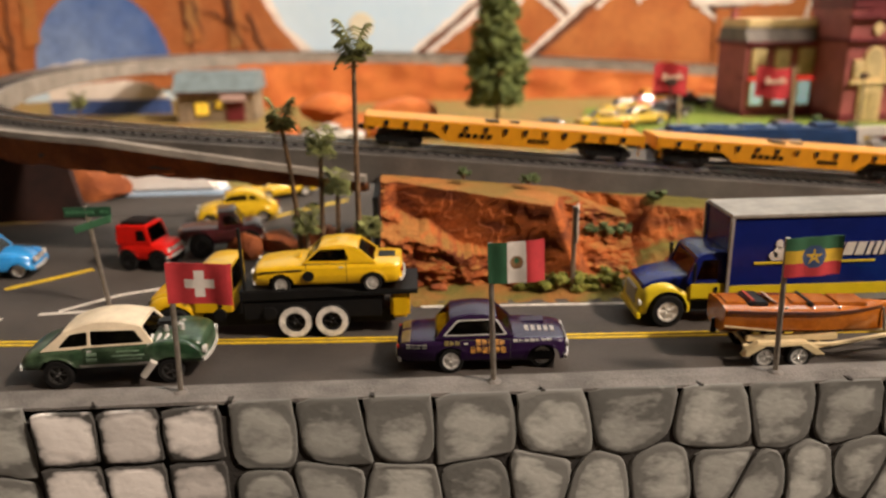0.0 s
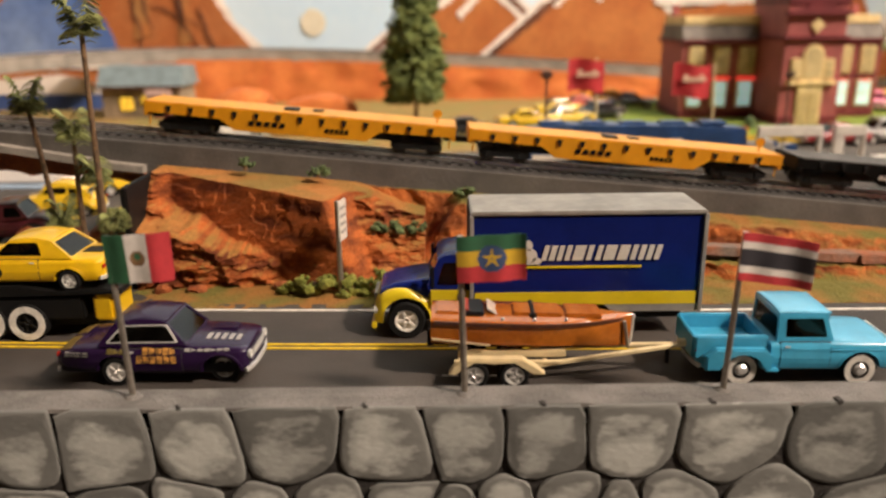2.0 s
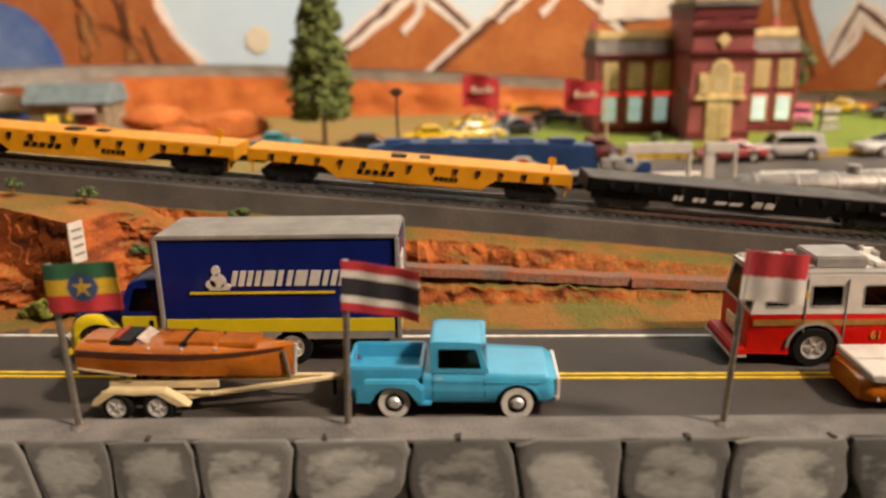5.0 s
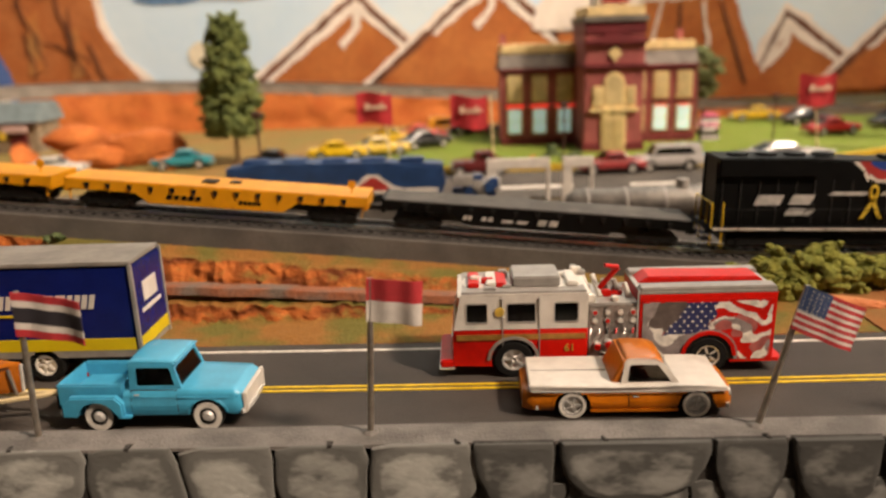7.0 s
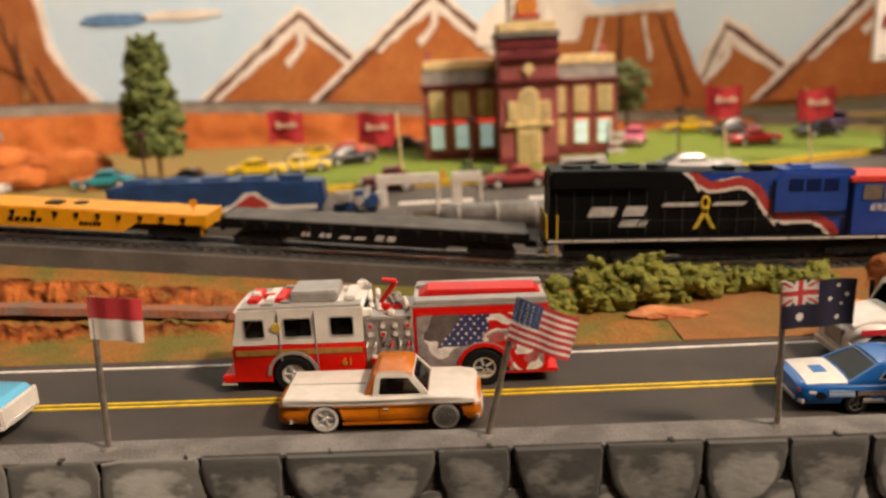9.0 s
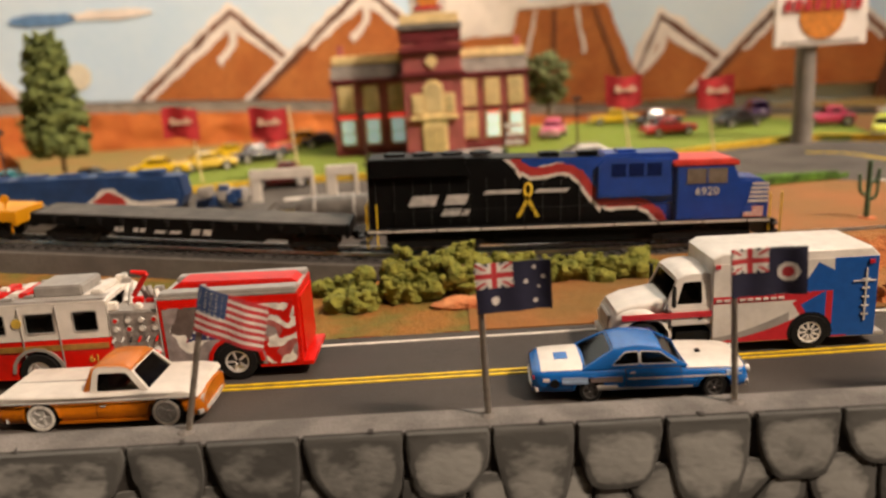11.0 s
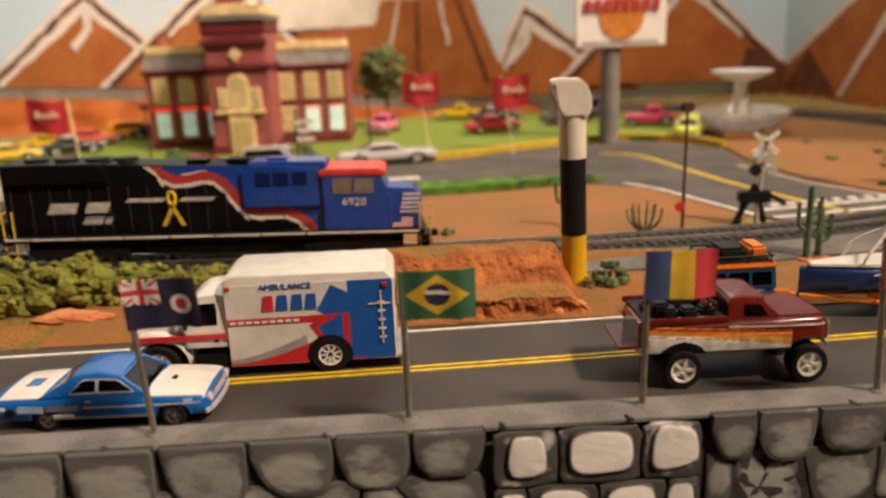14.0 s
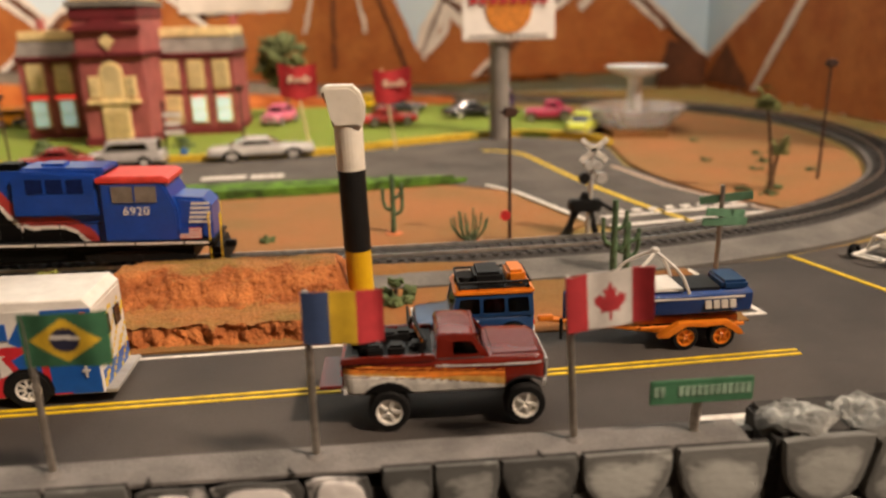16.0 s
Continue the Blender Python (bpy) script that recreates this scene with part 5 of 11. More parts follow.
for i in range(3):
    part("vent", bx(0.024 + i * 0.010, 0.032 + i * 0.010, -0.0152, -0.0146, 0.043, 0.0505), mat("dark_blue_grille", (0.004, 0.012, 0.07), 0.85, spec=0.1), loco)
for i in range(13):
    x = -0.109 + i * 0.0105
    if x < 0.012:
        part("door_seam", bx(x, x + 0.0003, -LH - 0.0010, -LH - 0.0006, 0.017, 0.044), mat("seam_black", (0.03, 0.03, 0.03), 0.5), loco)
cab = part("cab", pr([(0.060, LZ0), (0.098, LZ0), (0.098, 0.034), (0.092, 0.0485), (0.060, 0.0485)], -0.0160, 0.0160, 0.0010), LOCO_BLUE, loco)
part("cab_roof", pr([(0.0585, 0.0478), (0.0950, 0.0478), (0.0950, 0.0502), (0.092, 0.0518), (0.061, 0.0518), (0.0585, 0.0506)], -0.0164, 0.0164, 0.0008), LOCO_RED, loco, "bright red cab roof")
for s in (-1, 1):
    part("cab_window", bx(0.066, 0.0885, s * 0.0163 - 0.0002, s * 0.0163 + 0.0002, 0.0375, 0.0465), GLASS_CLEAR, cab)
    part("window_bar", bx(0.0768, 0.0776, s * 0.0165 - 0.0002, s * 0.0165 + 0.0002, 0.0375, 0.0465), LOCO_BLUE, cab)
words("road_number", "6920", 0.0068, pose(0.0775, -0.0163, 0.0325, 90, 0, 0), WHITE, cab)
nose = part("nose", pr([(0.096, LZ0), (0.1145, LZ0), (0.1145, 0.034), (0.110, 0.0385), (0.096, 0.0395)], -0.0118, 0.0118, 0.0016), LOCO_BLUE, loco)
for i in range(5):
    part("nose_stripe", bx(0.1025 + i * 0.0005, 0.1138, -0.0122, -0.0117, 0.0245 + i * 0.0026, 0.0258 + i * 0.0026), WHITE, nose)
part("flag_plate", grid_panel(14, 9, lambda u, v: (0.0985 + u * 0.011, -0.0164, 0.0165 + v * 0.0065), lambda u, v: 1 if u < 0.4 and v > 0.45 else (0 if int(v * 9) % 2 else 2), 0.0003), [WHITE, LOCO_BLUE, STRIPE_RED], loco)
RIB = mat("ribbon_yellow", (0.62, 0.43, 0.03), 0.5)
bm = bmesh.new()
for a, b in (((-0.0282, 0.0200), (-0.0212, 0.0345)), ((-0.0172, 0.0200), (-0.0242, 0.0345))):
    prism(bm, [(a[0] - 0.0012, a[1]), (a[0] + 0.0012, a[1]), (b[0] + 0.0012, b[1]), (b[0] - 0.0012, b[1])], -LH - 0.0013, -LH - 0.0008)
ring = [(-0.0227 + 0.0020 * math.cos(a * math.pi / 9), 0.0368 + 0.0036 * math.sin(a * math.pi / 9)) for a in range(19)]
for a, b in zip(ring, ring[1:]):
    tube(bm, (a[0], -LH - 0.001, a[1]), (b[0], -LH - 0.001, b[1]), 0.0009, seg=6)
part("ribbon_emblem", bm, RIB, loco, "yellow looped ribbon emblem")
for x0, x1, z0, z1 in ((-0.047, -0.0262, 0.0346, 0.0368), (-0.0180, 0.000, 0.0346, 0.0368), (-0.0893, -0.0743, 0.0286, 0.0348), (-0.0693, -0.0570, 0.0290, 0.0350), (-0.0713, -0.0610, 0.0222, 0.0266), (-0.0600, -0.0561, 0.0222, 0.0262)):
    part("lettering_bar", pr([(x0 - 0.0012, z0), (x1 - 0.0012, z0), (x1 + 0.0012, z1), (x0 + 0.0012, z1)], -LH - 0.0011, -LH - 0.0006), mat("silver_lettering", (0.42, 0.40, 0.37), 0.5), loco)
for x in (-0.1145, 0.1135):
    for y in (-0.0155, -0.006, 0.006, 0.0155):
        part("handrail_post", rod((x, y, 0.004), (x, y, 0.030), 0.0005, seg=6), RAIL_YELLOW, loco)
    part("handrail", rod((x, -0.0155, 0.030), (x, 0.0155, 0.030), 0.0005, seg=6), RAIL_YELLOW, loco)
for x in (-0.1085, 0.1195):
    part("handrail_post", rod((x, -0.0165, 0.003), (x, -0.0165, 0.031), 0.0005, seg=6), RAIL_YELLOW, loco)
for i in range(3):
    part("step", bx(0.113, 0.1195, -0.0165, -0.008, 0.003 + i * 0.0042, 0.0036 + i * 0.0042), BLACK, loco)
    part("step", bx(-0.1195, -0.113, -0.0165, -0.008, 0.003 + i * 0.0042, 0.0036 + i * 0.0042), BLACK, loco)
for i in range(9):
    x = -0.098 + i * 0.0195
    part("stanchion", rod((x, -0.0168, 0.015), (x, -0.0168, 0.0265), 0.0003, seg=5), LOCO_BLACK, loco)
part("handrail", rod((-0.1085, -0.0168, 0.0265), (0.06, -0.0168, 0.0265), 0.0003, seg=5), LOCO_BLACK, loco)
for x, d in ((-0.118, -1), (0.118, 1)):
    part("coupler", bx(min(x, x + d * 0.006), max(x, x + d * 0.006), -0.002, 0.002, 0.007, 0.011, 0.0006), BLACK, loco)
part("plough", pr([(0.112, 0.002), (0.121, 0.002), (0.117, 0.012), (0.112, 0.012)], -0.014, 0.014, 0.0005), BLACK, loco)

CAR_YELLOW = mat("flat_car_yellow", (0.60, 0.255, 0.003), 0.45, var=0.06, scale=60, bump=0.08)


def flat_car(xa, xb, top, marks, label):
    """A long flat car with a fish-belly sill, stake pockets and lettering bars."""
    car = thing("flat_car", label, "railway wagon", on_track(xa, xb), "flat cars of the train")
    L = xb - xa
    h = L / 2 - 0.003
    sill = [(-h, 0.0185), (-h, 0.0125), (-h + 0.042, 0.0125), (-h + 0.05, 0.0062), (h - 0.05, 0.0062), (h - 0.042, 0.0125), (h, 0.0125), (h, 0.0185)]
    for s in (-1, 1):
        y = s * 0.0155
        part("side_sill", pr(sill, y - 0.0008, y + 0.0008, 0.0003), top, car)
    part("deck", bx(-h, h, -0.0162, 0.0162, 0.0165, 0.0190, 0.0006), top if marks else mat("grey_deck", (0.075, 0.068, 0.06), 0.8, var=0.15, scale=80, fine=600, bump=0.3), car)
    part("centre_sill", bx(-h + 0.03, h - 0.03, -0.013, 0.013, 0.0075, 0.0165), BLACK, car)
    for x in (-h + 0.021, h - 0.021):
        bogie(car, x, (-0.010, 0.010), 0.005, 0.0125, 0.03)
    for x in (-h, h):
        part("end_sill", bx(x - 0.0012, x + 0.0012, -0.0162, 0.0162, 0.0105, 0.0192, 0.0004), top, car)
        part("coupler", bx(x - 0.0055, x + 0.0055, -0.0016, 0.0016, 0.0085, 0.0118, 0.0005), BLACK, car)
    for i in range(13):
        x = -h + 0.013 + i * (2 * h - 0.026) / 12
        part("stake_pocket", pr([(x - 0.0016, 0.0170), (x + 0.0016, 0.0170), (x + 0.0004, 0.0132), (x - 0.0004, 0.0132)], -0.0172, -0.0162), BLACK, car)
    k = 0
    for x0, x1, z0, z1 in ((-0.030, -0.008, 0.0098, 0.0126), (0.014, 0.028, 0.0094, 0.0118)) if marks else ((-0.045, -0.039, 0.0098, 0.0125), (-0.034, -0.026, 0.0098, 0.0122), (-0.022, -0.004, 0.0095, 0.0112), (0.000, 0.014, 0.0092, 0.0126)):
        n = 5 if marks else 2
        for j in range(n):
            w = (x1 - x0) / n
            part("lettering_bar", pr([(x0 + j * w, z0), (x0 + (j + 0.72) * w, z0), (x0 + (j + 0.92) * w, z1), (x0 + (j + 0.2) * w, z1)], -0.0167, -0.0162), LOCO_BLACK if marks else mat("wagon_white", (0.4, 0.38, 0.35), 0.6), car)
    if marks:
        bm = bmesh.new()
        lathe(bm, [(0.0001, 0), (0.0026, 0), (0.0026, 0.0006), (0.0001, 0.0006)], 14, pose(h - 0.010, -0.006, 0.0245, 90, 0, 0))
        tube(bm, (h - 0.010, -0.006, 0.0185), (h - 0.010, -0.006, 0.0245), 0.0005, seg=6)
        part("brake_wheel", bm, CAR_YELLOW, car)
        part("hatch", bx(-0.012, -0.003, -0.006, 0.004, 0.0188, 0.0202, 0.0005), BLACK, car)
        part("hatch", bx(0.004, 0.011, -0.002, 0.006, 0.0188, 0.0198, 0.0005), BLACK, car)
        for x in (-h + 0.002, h - 0.002):
            for y in (-0.015, 0.015):
                part("grab_iron", rod((x, y, 0.006), (x, y, 0.0165), 0.0005, seg=6), CAR_YELLOW, car)
    return car


flat_car(-0.036, 0.146, CAR_YELLOW, True, "long yellow flat car with black lettering bars")
flat_car(0.149, 0.337, CAR_YELLOW, True, "long yellow flat car behind a black one")
flat_car(0.341, 0.5335, LOCO_BLACK, False, "black flat car with a grey deck and white marks")

# blue engine body on the siding, with a wave of red and white
siding = thing("blue_locomotive", "dark blue locomotive shell with a red and white wave", "locomotive", pose(0.290, 0.640, 0.018, 0, 0, 1.5))
tagged(part("siding_bank", bx(0.18, 0.45, 0.618, 0.664, -0.002, 0.018, 0.003), CONCRETE), "low grey bank of the siding", "bank", kind="structure")
SID_BLUE = mat("siding_blue", (0.016, 0.046, 0.130), 0.4, var=0.12, scale=60, bump=0.1)
part("shell", pr([(-0.088, 0.006), (0.086, 0.006), (0.090, 0.014), (0.088, 0.030), (0.04, 0.033), (-0.06, 0.035), (-0.088, 0.031)], -0.0138, 0.0138, 0.003), SID_BLUE, siding)
part("shell_side", grid_panel(80, 16, lambda u, v: (-0.082 + u * 0.166, -0.0141, 0.008 + v * 0.021), lambda u, v: (lambda q: 0 if v > q else 1 if v > q - 0.16 or q < 0.38 or v < 0.10 else 2)(0.16 + 0.36 * math.exp(-((u - 0.30) / 0.075) ** 2) + 0.62 * math.exp(-((u - 0.68) / 0.085) ** 2) + 0.25 * max(0, u - 0.9)), 0.0004), [SID_BLUE, WHITE, STRIPE_RED], siding)
for i in range(5):
    part("roof_hatch", bx(-0.075 + i * 0.032, -0.055 + i * 0.032, -0.007, 0.007, 0.032, 0.0368 - 0.0004 * i, 0.0008), SID_BLUE, siding)
part("underframe", bx(-0.085, 0.085, -0.012, 0.012, 0.0, 0.006), BLACK, siding)
scrap = thing("engine_block", "bright bare-metal engine parts beside the road", "engine", pose(0.408, 0.643, 0.018))
rng = random.Random(3)
for i in range(16):
    x, y, z = rng.uniform(-.02, .02), rng.uniform(-.012, .012), rng.uniform(0.0, .016)
    part("block", bx(x - 0.004, x + 0.004, y - 0.003, y + 0.003, max(0, z - 0.004), z + 0.004, 0.0008), rng.choice((CHROME, GREY_TRIM, SID_BLUE)), scrap)
for x0, x1 in ((0.416, 0.473), (0.484, 0.512)):
    rack = thing("white_frame", "plain white frame standing behind the track beside the tank", "frame", pose(x0, 0.700, 0), "white frames")
    part("beam", bx(0, x1 - x0, -0.003, 0.003, 0.031, 0.040, 0.0006), WHITE, rack)
    part("leg", bx(0, 0.009, -0.0028, 0.0028, 0.0, 0.0312, 0.0006), WHITE, rack)
    part("leg", bx(x1 - x0 - 0.003, x1 - x0, -0.0028, 0.0028, 0.0, 0.0312, 0.0006), WHITE, rack)
tank = thing("tank", "long dull silver tank lying beside the track", "tank", pose(0.535, 0.606, 0.018, 0, 0, 2))
bm = bmesh.new()
lathe(bm, [(0.0002, -0.062), (0.007, -0.060), (0.0115, -0.054), (0.0118, 0.054), (0.007, 0.060), (0.0002, 0.062)], 24, pose(0, 0, 0, 0, 90, 0))
part("barrel", bm, mat("dull_silver", (0.20, 0.185, 0.165), 0.5, 0.6, 0.15, 70, 0.15), tank, smooth=True)
for x in (-0.045, -0.015, 0.015, 0.045):
    bm = bmesh.new()
    lathe(bm, [(0.0117, -0.001), (0.0123, -0.001), (0.0123, 0.001), (0.0117, 0.001)], 24, pose(x, 0, 0, 0, 90, 0), True)
    part("band", bm, GREY_TRIM, tank)
for x in (-0.04, 0.04):
    part("cradle", bx(x - 0.004, x + 0.004, -0.010, 0.010, -0.018, -0.007), BLACK, tank)
part("dome", rod((0.03, 0, 0.010), (0.03, 0, 0.017), 0.005, seg=14), GREY_TRIM, tank)

# ---- die-cast vehicles: x ahead, y to the left, z up, origin on the road between the axles ----


def outline(top, zb, wheels, gap=0.0009, soft=False):
    """A body's side view: the given top line from tail to nose, then the sill with its wheel arches, which are marked 0."""
    pts = [(p.x, p.z, 1) for p in smooth_line([(q[0], 0, q[1]) for q in top], 3)] if soft else [(q[0], q[1], 1) for q in top]
    for x, r in sorted(wheels, reverse=True):
        R = r + gap
        a0 = math.asin(max(-0.95, min(0.95, (zb - r) / R)))
        for k in range(9):
            a = a0 + (math.pi - 2 * a0) * k / 8
            pts.append((x + R * math.cos(a), r + R * math.sin(a), 0))
    return pts


def rounded_loft(pts, half, zb, edge, drop, tuck, steps=5):
    """Draws a side view out to either side, its upper edges rolling over into the flanks."""
    bm = bmesh.new()
    xm = sum(p[0] for p in pts) / len(pts)
    H = max(p[1] for p in pts) - zb
    rings = []
    for s in (-1, 1):
        for k in (range(steps, -1, -1) if s < 0 else range(steps + 1)):
            a = math.pi / 2 * k / steps
            f = 1 - math.cos(a)
            y = s * (half - edge + edge * math.sin(a))
            rings.append([bm.verts.new((xm + (p[0] - xm) * (1 - f * tuck), y, zb + (p[1] - zb) * (1 - f * drop / H)) if len(p) < 3 or p[2] else (p[0], y, p[1])) for p in pts])
    n = len(pts)
    for a, b in zip(rings, rings[1:]):
        for i in range(n):
            bm.faces.new((a[i], a[(i + 1) % n], b[(i + 1) % n], b[i]))
    bm.faces.new(rings[0]), bm.faces.new(rings[-1])
    return bm


def body_mesh(pts, width, bevel=0.0011, taper=0.10, tumble=0.06, tuck=None):
    hx, hz, zb = max(abs(p[0]) for p in pts), max(p[1] for p in pts), min(p[1] for p in pts)
    bm = rounded_loft(pts, width / 2, zb, bevel * 1.5, bevel, bevel * 0.7 / hx if tuck is None else tuck)
    for v in bm.verts:
        v.co.y *= (1 - taper * (abs(v.co.x) / hx) ** 5) * (1 - tumble * max(0, v.co.z / hz - 0.45) ** 2 * 3)
    return bm


W_AL = mat("wheel_white", (0.68, 0.64, 0.57), 0.4)


def wheel(parent, x, y, r, w, rim_mat, white=False, spokes=5, rim=0.66, squat=1.0):
    """Tyre with its rim; the tyre's side faces out at the sign of y."""
    ri = r * rim
    bm = bmesh.new()
    turn = pose(x, y, r, -90 if y > 0 else 90, 0, 0)
    lathe(bm, [(ri, -w / 2), (r * .93, -w / 2), (r, -w * .3), (r, w * .3), (r * .93, w / 2), (ri, w / 2)], 24, turn, True)
    tyre = part("wheel", bm, RUBBER, parent, smooth=True)
    bm = bmesh.new()
    lathe(bm, [(0.00005, w * .30), (ri * .2, w * .46), (ri * .3, w * .36), (ri * .34, w * .26), (ri * .80, w * .25), (ri * .86, w * .46), (ri * 1.01, w * .50), (ri * 1.01, w * .2)], 20, turn)
    for k in range(spokes):
        a = 2 * math.pi * k / spokes
        m = turn @ pose(0, 0, w * 0.38, 0, 0, math.degrees(a))
        r2 = bmesh.ops.create_cube(bm, size=1, matrix=m @ Matrix.Translation((ri * .56, 0, 0)) @ Matrix.Diagonal((ri * .62, ri * .2, w * .16, 1)))
    part("rim", bm, rim_mat, tyre)
    if white:
        bm = bmesh.new()
        lathe(bm, [(ri * 1.02, w * .5), (r * .91, w * .5), (r * .91, w * .535), (ri * 1.02, w * .535)], 24, turn, True)
        part("white_wall", bm, W_AL, tyre)
    if squat != 1.0:
        for ob in (tyre, *tyre.children):
            for v in ob.data.vertices:
                v.co.x = x + (v.co.x - x) * squat
    return tyre


def side_panel(poly, hw, s, out=0.0002, thick=0.0004):
    """A plate that lies on a vehicle's flank; hw(z): the flank's half width."""
    bm = bmesh.new()
    a = [bm.verts.new((x, s * (hw(z) + out), z)) for x, z in poly]
    b = [bm.verts.new((x, s * (hw(z) + out - thick), z)) for x, z in poly]
    n = len(poly)
    bm.faces.new(a), bm.faces.new(b)
    for i in range(n):
        bm.faces.new((a[i], a[(i + 1) % n], b[(i + 1) % n], b[i]))
    return bm


def disc(x, y, z, r, axis, thick=0.0008):
    bm = bmesh.new()
    d = Vector(axis) * thick
    return tube(bm, Vector((x, y, z)) - d, Vector((x, y, z)) + d, r, seg=16)


FLANK, CROWN = {}, {}


def holed(place, outer, holes, depth):
    """A sheet with openings through it; place(u, v, d): the point at depth d."""
    loops = [outer] + list(holes)
    flat = [p for q in loops for p in q]
    bm = bmesh.new()
    a, b = [bm.verts.new(place(p[0], p[1], 0)) for p in flat], [bm.verts.new(place(p[0], p[1], depth)) for p in flat]
    for tri in tessellate_polygon([[Vector((p[0], p[1], 0)) for p in q] for q in loops]):
        if len(set(tri)) == 3:
            bm.faces.new([a[i] for i in tri]), bm.faces.new([b[i] for i in tri])
    k = 0
    for q in loops:
        n = len(q)
        for i in range(n):
            bm.faces.new((a[k + i], a[k + (i + 1) % n], b[k + (i + 1) % n], b[k + i]))
        k += n
    return bm


def rounded(poly, r):
    """An outline with its corners rounded off by about r."""
    out = []
    n = len(poly)
    for i in range(n):
        p, q, w = Vector(poly[i - 1]), Vector(poly[i]), Vector(poly[(i + 1) % n])
        e = q + (p - q).normalized() * min(r, (p - q).length * .4)
        f = q + (w - q).normalized() * min(r, (w - q).length * .4)
        for t in (0, .33, .67, 1):
            m = e.lerp(q, t).lerp(q.lerp(f, t), t)
            out.append((m.x, m.y))
    return out


def pane(place, hole, depth):
    c = (sum(p[0] for p in hole) / len(hole), sum(p[1] for p in hole) / len(hole))
    big = [(c[0] + (p[0] - c[0]) * 1.04, c[1] + (p[1] - c[1]) * 1.04) for p in hole]
    return holed(lambda u, v, d: place(u, v, depth + d), big, (), 0.0002)


def greenhouse(car, pts, wb, wt, frame_mat, windows, roof_mat=None, glass=None, trim=None, seat_mat=None, back=True, bow=0.0004, floor=True):
    """A cab with real openings: side frames, screens, panes, a crowned roof and seats inside. pts: rear foot, front foot, then over the roof from the front."""
    roof_mat, glass, seat_mat = roof_mat or frame_mat, glass or GLASS, seat_mat or SEAT
    A, D, C, B = pts[0], pts[1], pts[2], pts[-1]
    z0, z1 = min(A[1], D[1]), max(p[1] for p in pts)

    def hw(z):
        f = (z - z0) / (z1 - z0)
        return wb + (wt - wb) * f + bow * math.sin(math.pi * min(1, max(0, f)))
    roof = [(p.x, p.z) for p in smooth_line([(q[0], 0, q[1]) for q in pts[2:]], 5)] if len(pts) > 4 else list(pts[2:])
    holes = [rounded(w, 0.0010) for w in windows]
    for s in (-1, 1):
        def on_side(u, v, d):
            return (u, s * (hw(v) - d), v)
        part("side_frame", holed(on_side, [A, D] + roof, holes, 0.0006), frame_mat, car)
        for h in holes:
            part("side_window", pane(on_side, h, 0.0003), glass, car)
            if trim:
                part("window_trim", holed(lambda u, v, d: (u, s * (hw(v) + 0.0002 - d), v), [(sum(q[0] for q in h) / len(h) + (p[0] - sum(q[0] for q in h) / len(h)) * 1.09, sum(q[1] for q in h) / len(h) + (p[1] - sum(q[1] for q in h) / len(h)) * 1.14) for p in h], [h], 0.0003), trim, car)
    for lo, hi, sgn in ((D, C, 1),) + (((A, B, -1),) if back else ()):
        n = Vector((hi[1] - lo[1], 0, lo[0] - hi[0])).normalized()
        if n.x * sgn < 0:
            n = -n

        def on_screen(u, v, d):
            x, z = lo[0] + (hi[0] - lo[0]) * v, lo[1] + (hi[1] - lo[1]) * v
            return (x - n.x * d, u * (hw(z) - 0.0001), z - n.z * d)
        h = rounded([(-0.89, 0.07), (0.89, 0.07), (0.86, 0.90), (-0.86, 0.90)], 0.09)
        part("screen_frame", holed(on_screen, [(-1, 0), (1, 0), (1, 1), (-1, 1)], [h], 0.0006), frame_mat, car)
        part("windscreen", pane(on_screen, h, 0.0003), glass, car)
    bm = bmesh.new()
    rows = []
    ends = [(roof[0][0] + 0.0004, roof[0][1] - 0.0002)] + roof + [(roof[-1][0] - 0.0004, roof[-1][1] - 0.0002)]
    for x, z in ends:
        w = hw(z) + 0.0002
        rows.append([bm.verts.new((x, w * k, z + 0.0011 * (1 - abs(k) ** 3) - (0.0003 if abs(k) == 1 else 0))) for k in (-1, -.94, -.8, -.5, 0, .5, .8, .94, 1)] + [bm.verts.new((x, w * .93, z - 0.0007)), bm.verts.new((x, -w * .93, z - 0.0007))])
    for p, q in zip(rows, rows[1:]):
        for k in range(11):
            bm.faces.new((p[k], p[(k + 1) % 11], q[(k + 1) % 11], q[k]))
    bm.faces.new(rows[0]), bm.faces.new(rows[-1])
    part("roof", bm, roof_mat, car, smooth=True)
    if floor:
        L, H, zf = D[0] - A[0], z1 - z0, max(A[1], D[1]) + 0.0003
        part("cab_floor", bx(A[0] + 0.0015, D[0] - 0.0015, -wb * .9, wb * .9, z0 - 0.0006, zf), SEAT, car)
        for f in ((0.30,) if L < 0.028 else (0.50, 0.24)):
            xs_, hs = A[0] + L * f, 0.48 * H
            for s in (-1, 1):
                part("seat", box(box(bmesh.new(), xs_ - 0.0014, xs_ + 0.0012, s * wb * .40 - wb * .30, s * wb * .40 + wb * .30, zf - 0.0002, zf + hs, 0.0008), xs_, xs_ + 0.0050, s * wb * .40 - wb * .30, s * wb * .40 + wb * .30, zf - 0.0002, zf + 0.0012, 0.0005), seat_mat, car)
        bm = bmesh.new()
        lathe(bm, [(0.0016, -0.0002), (0.0020, -0.0002), (0.0020, 0.0002), (0.0016, 0.0002)], 14, pose(A[0] + L * 0.70, wb * .42, zf + 0.0016, 0, -62, 0), True)
        part("steering_wheel", bm, SEAT, car)
    return hw


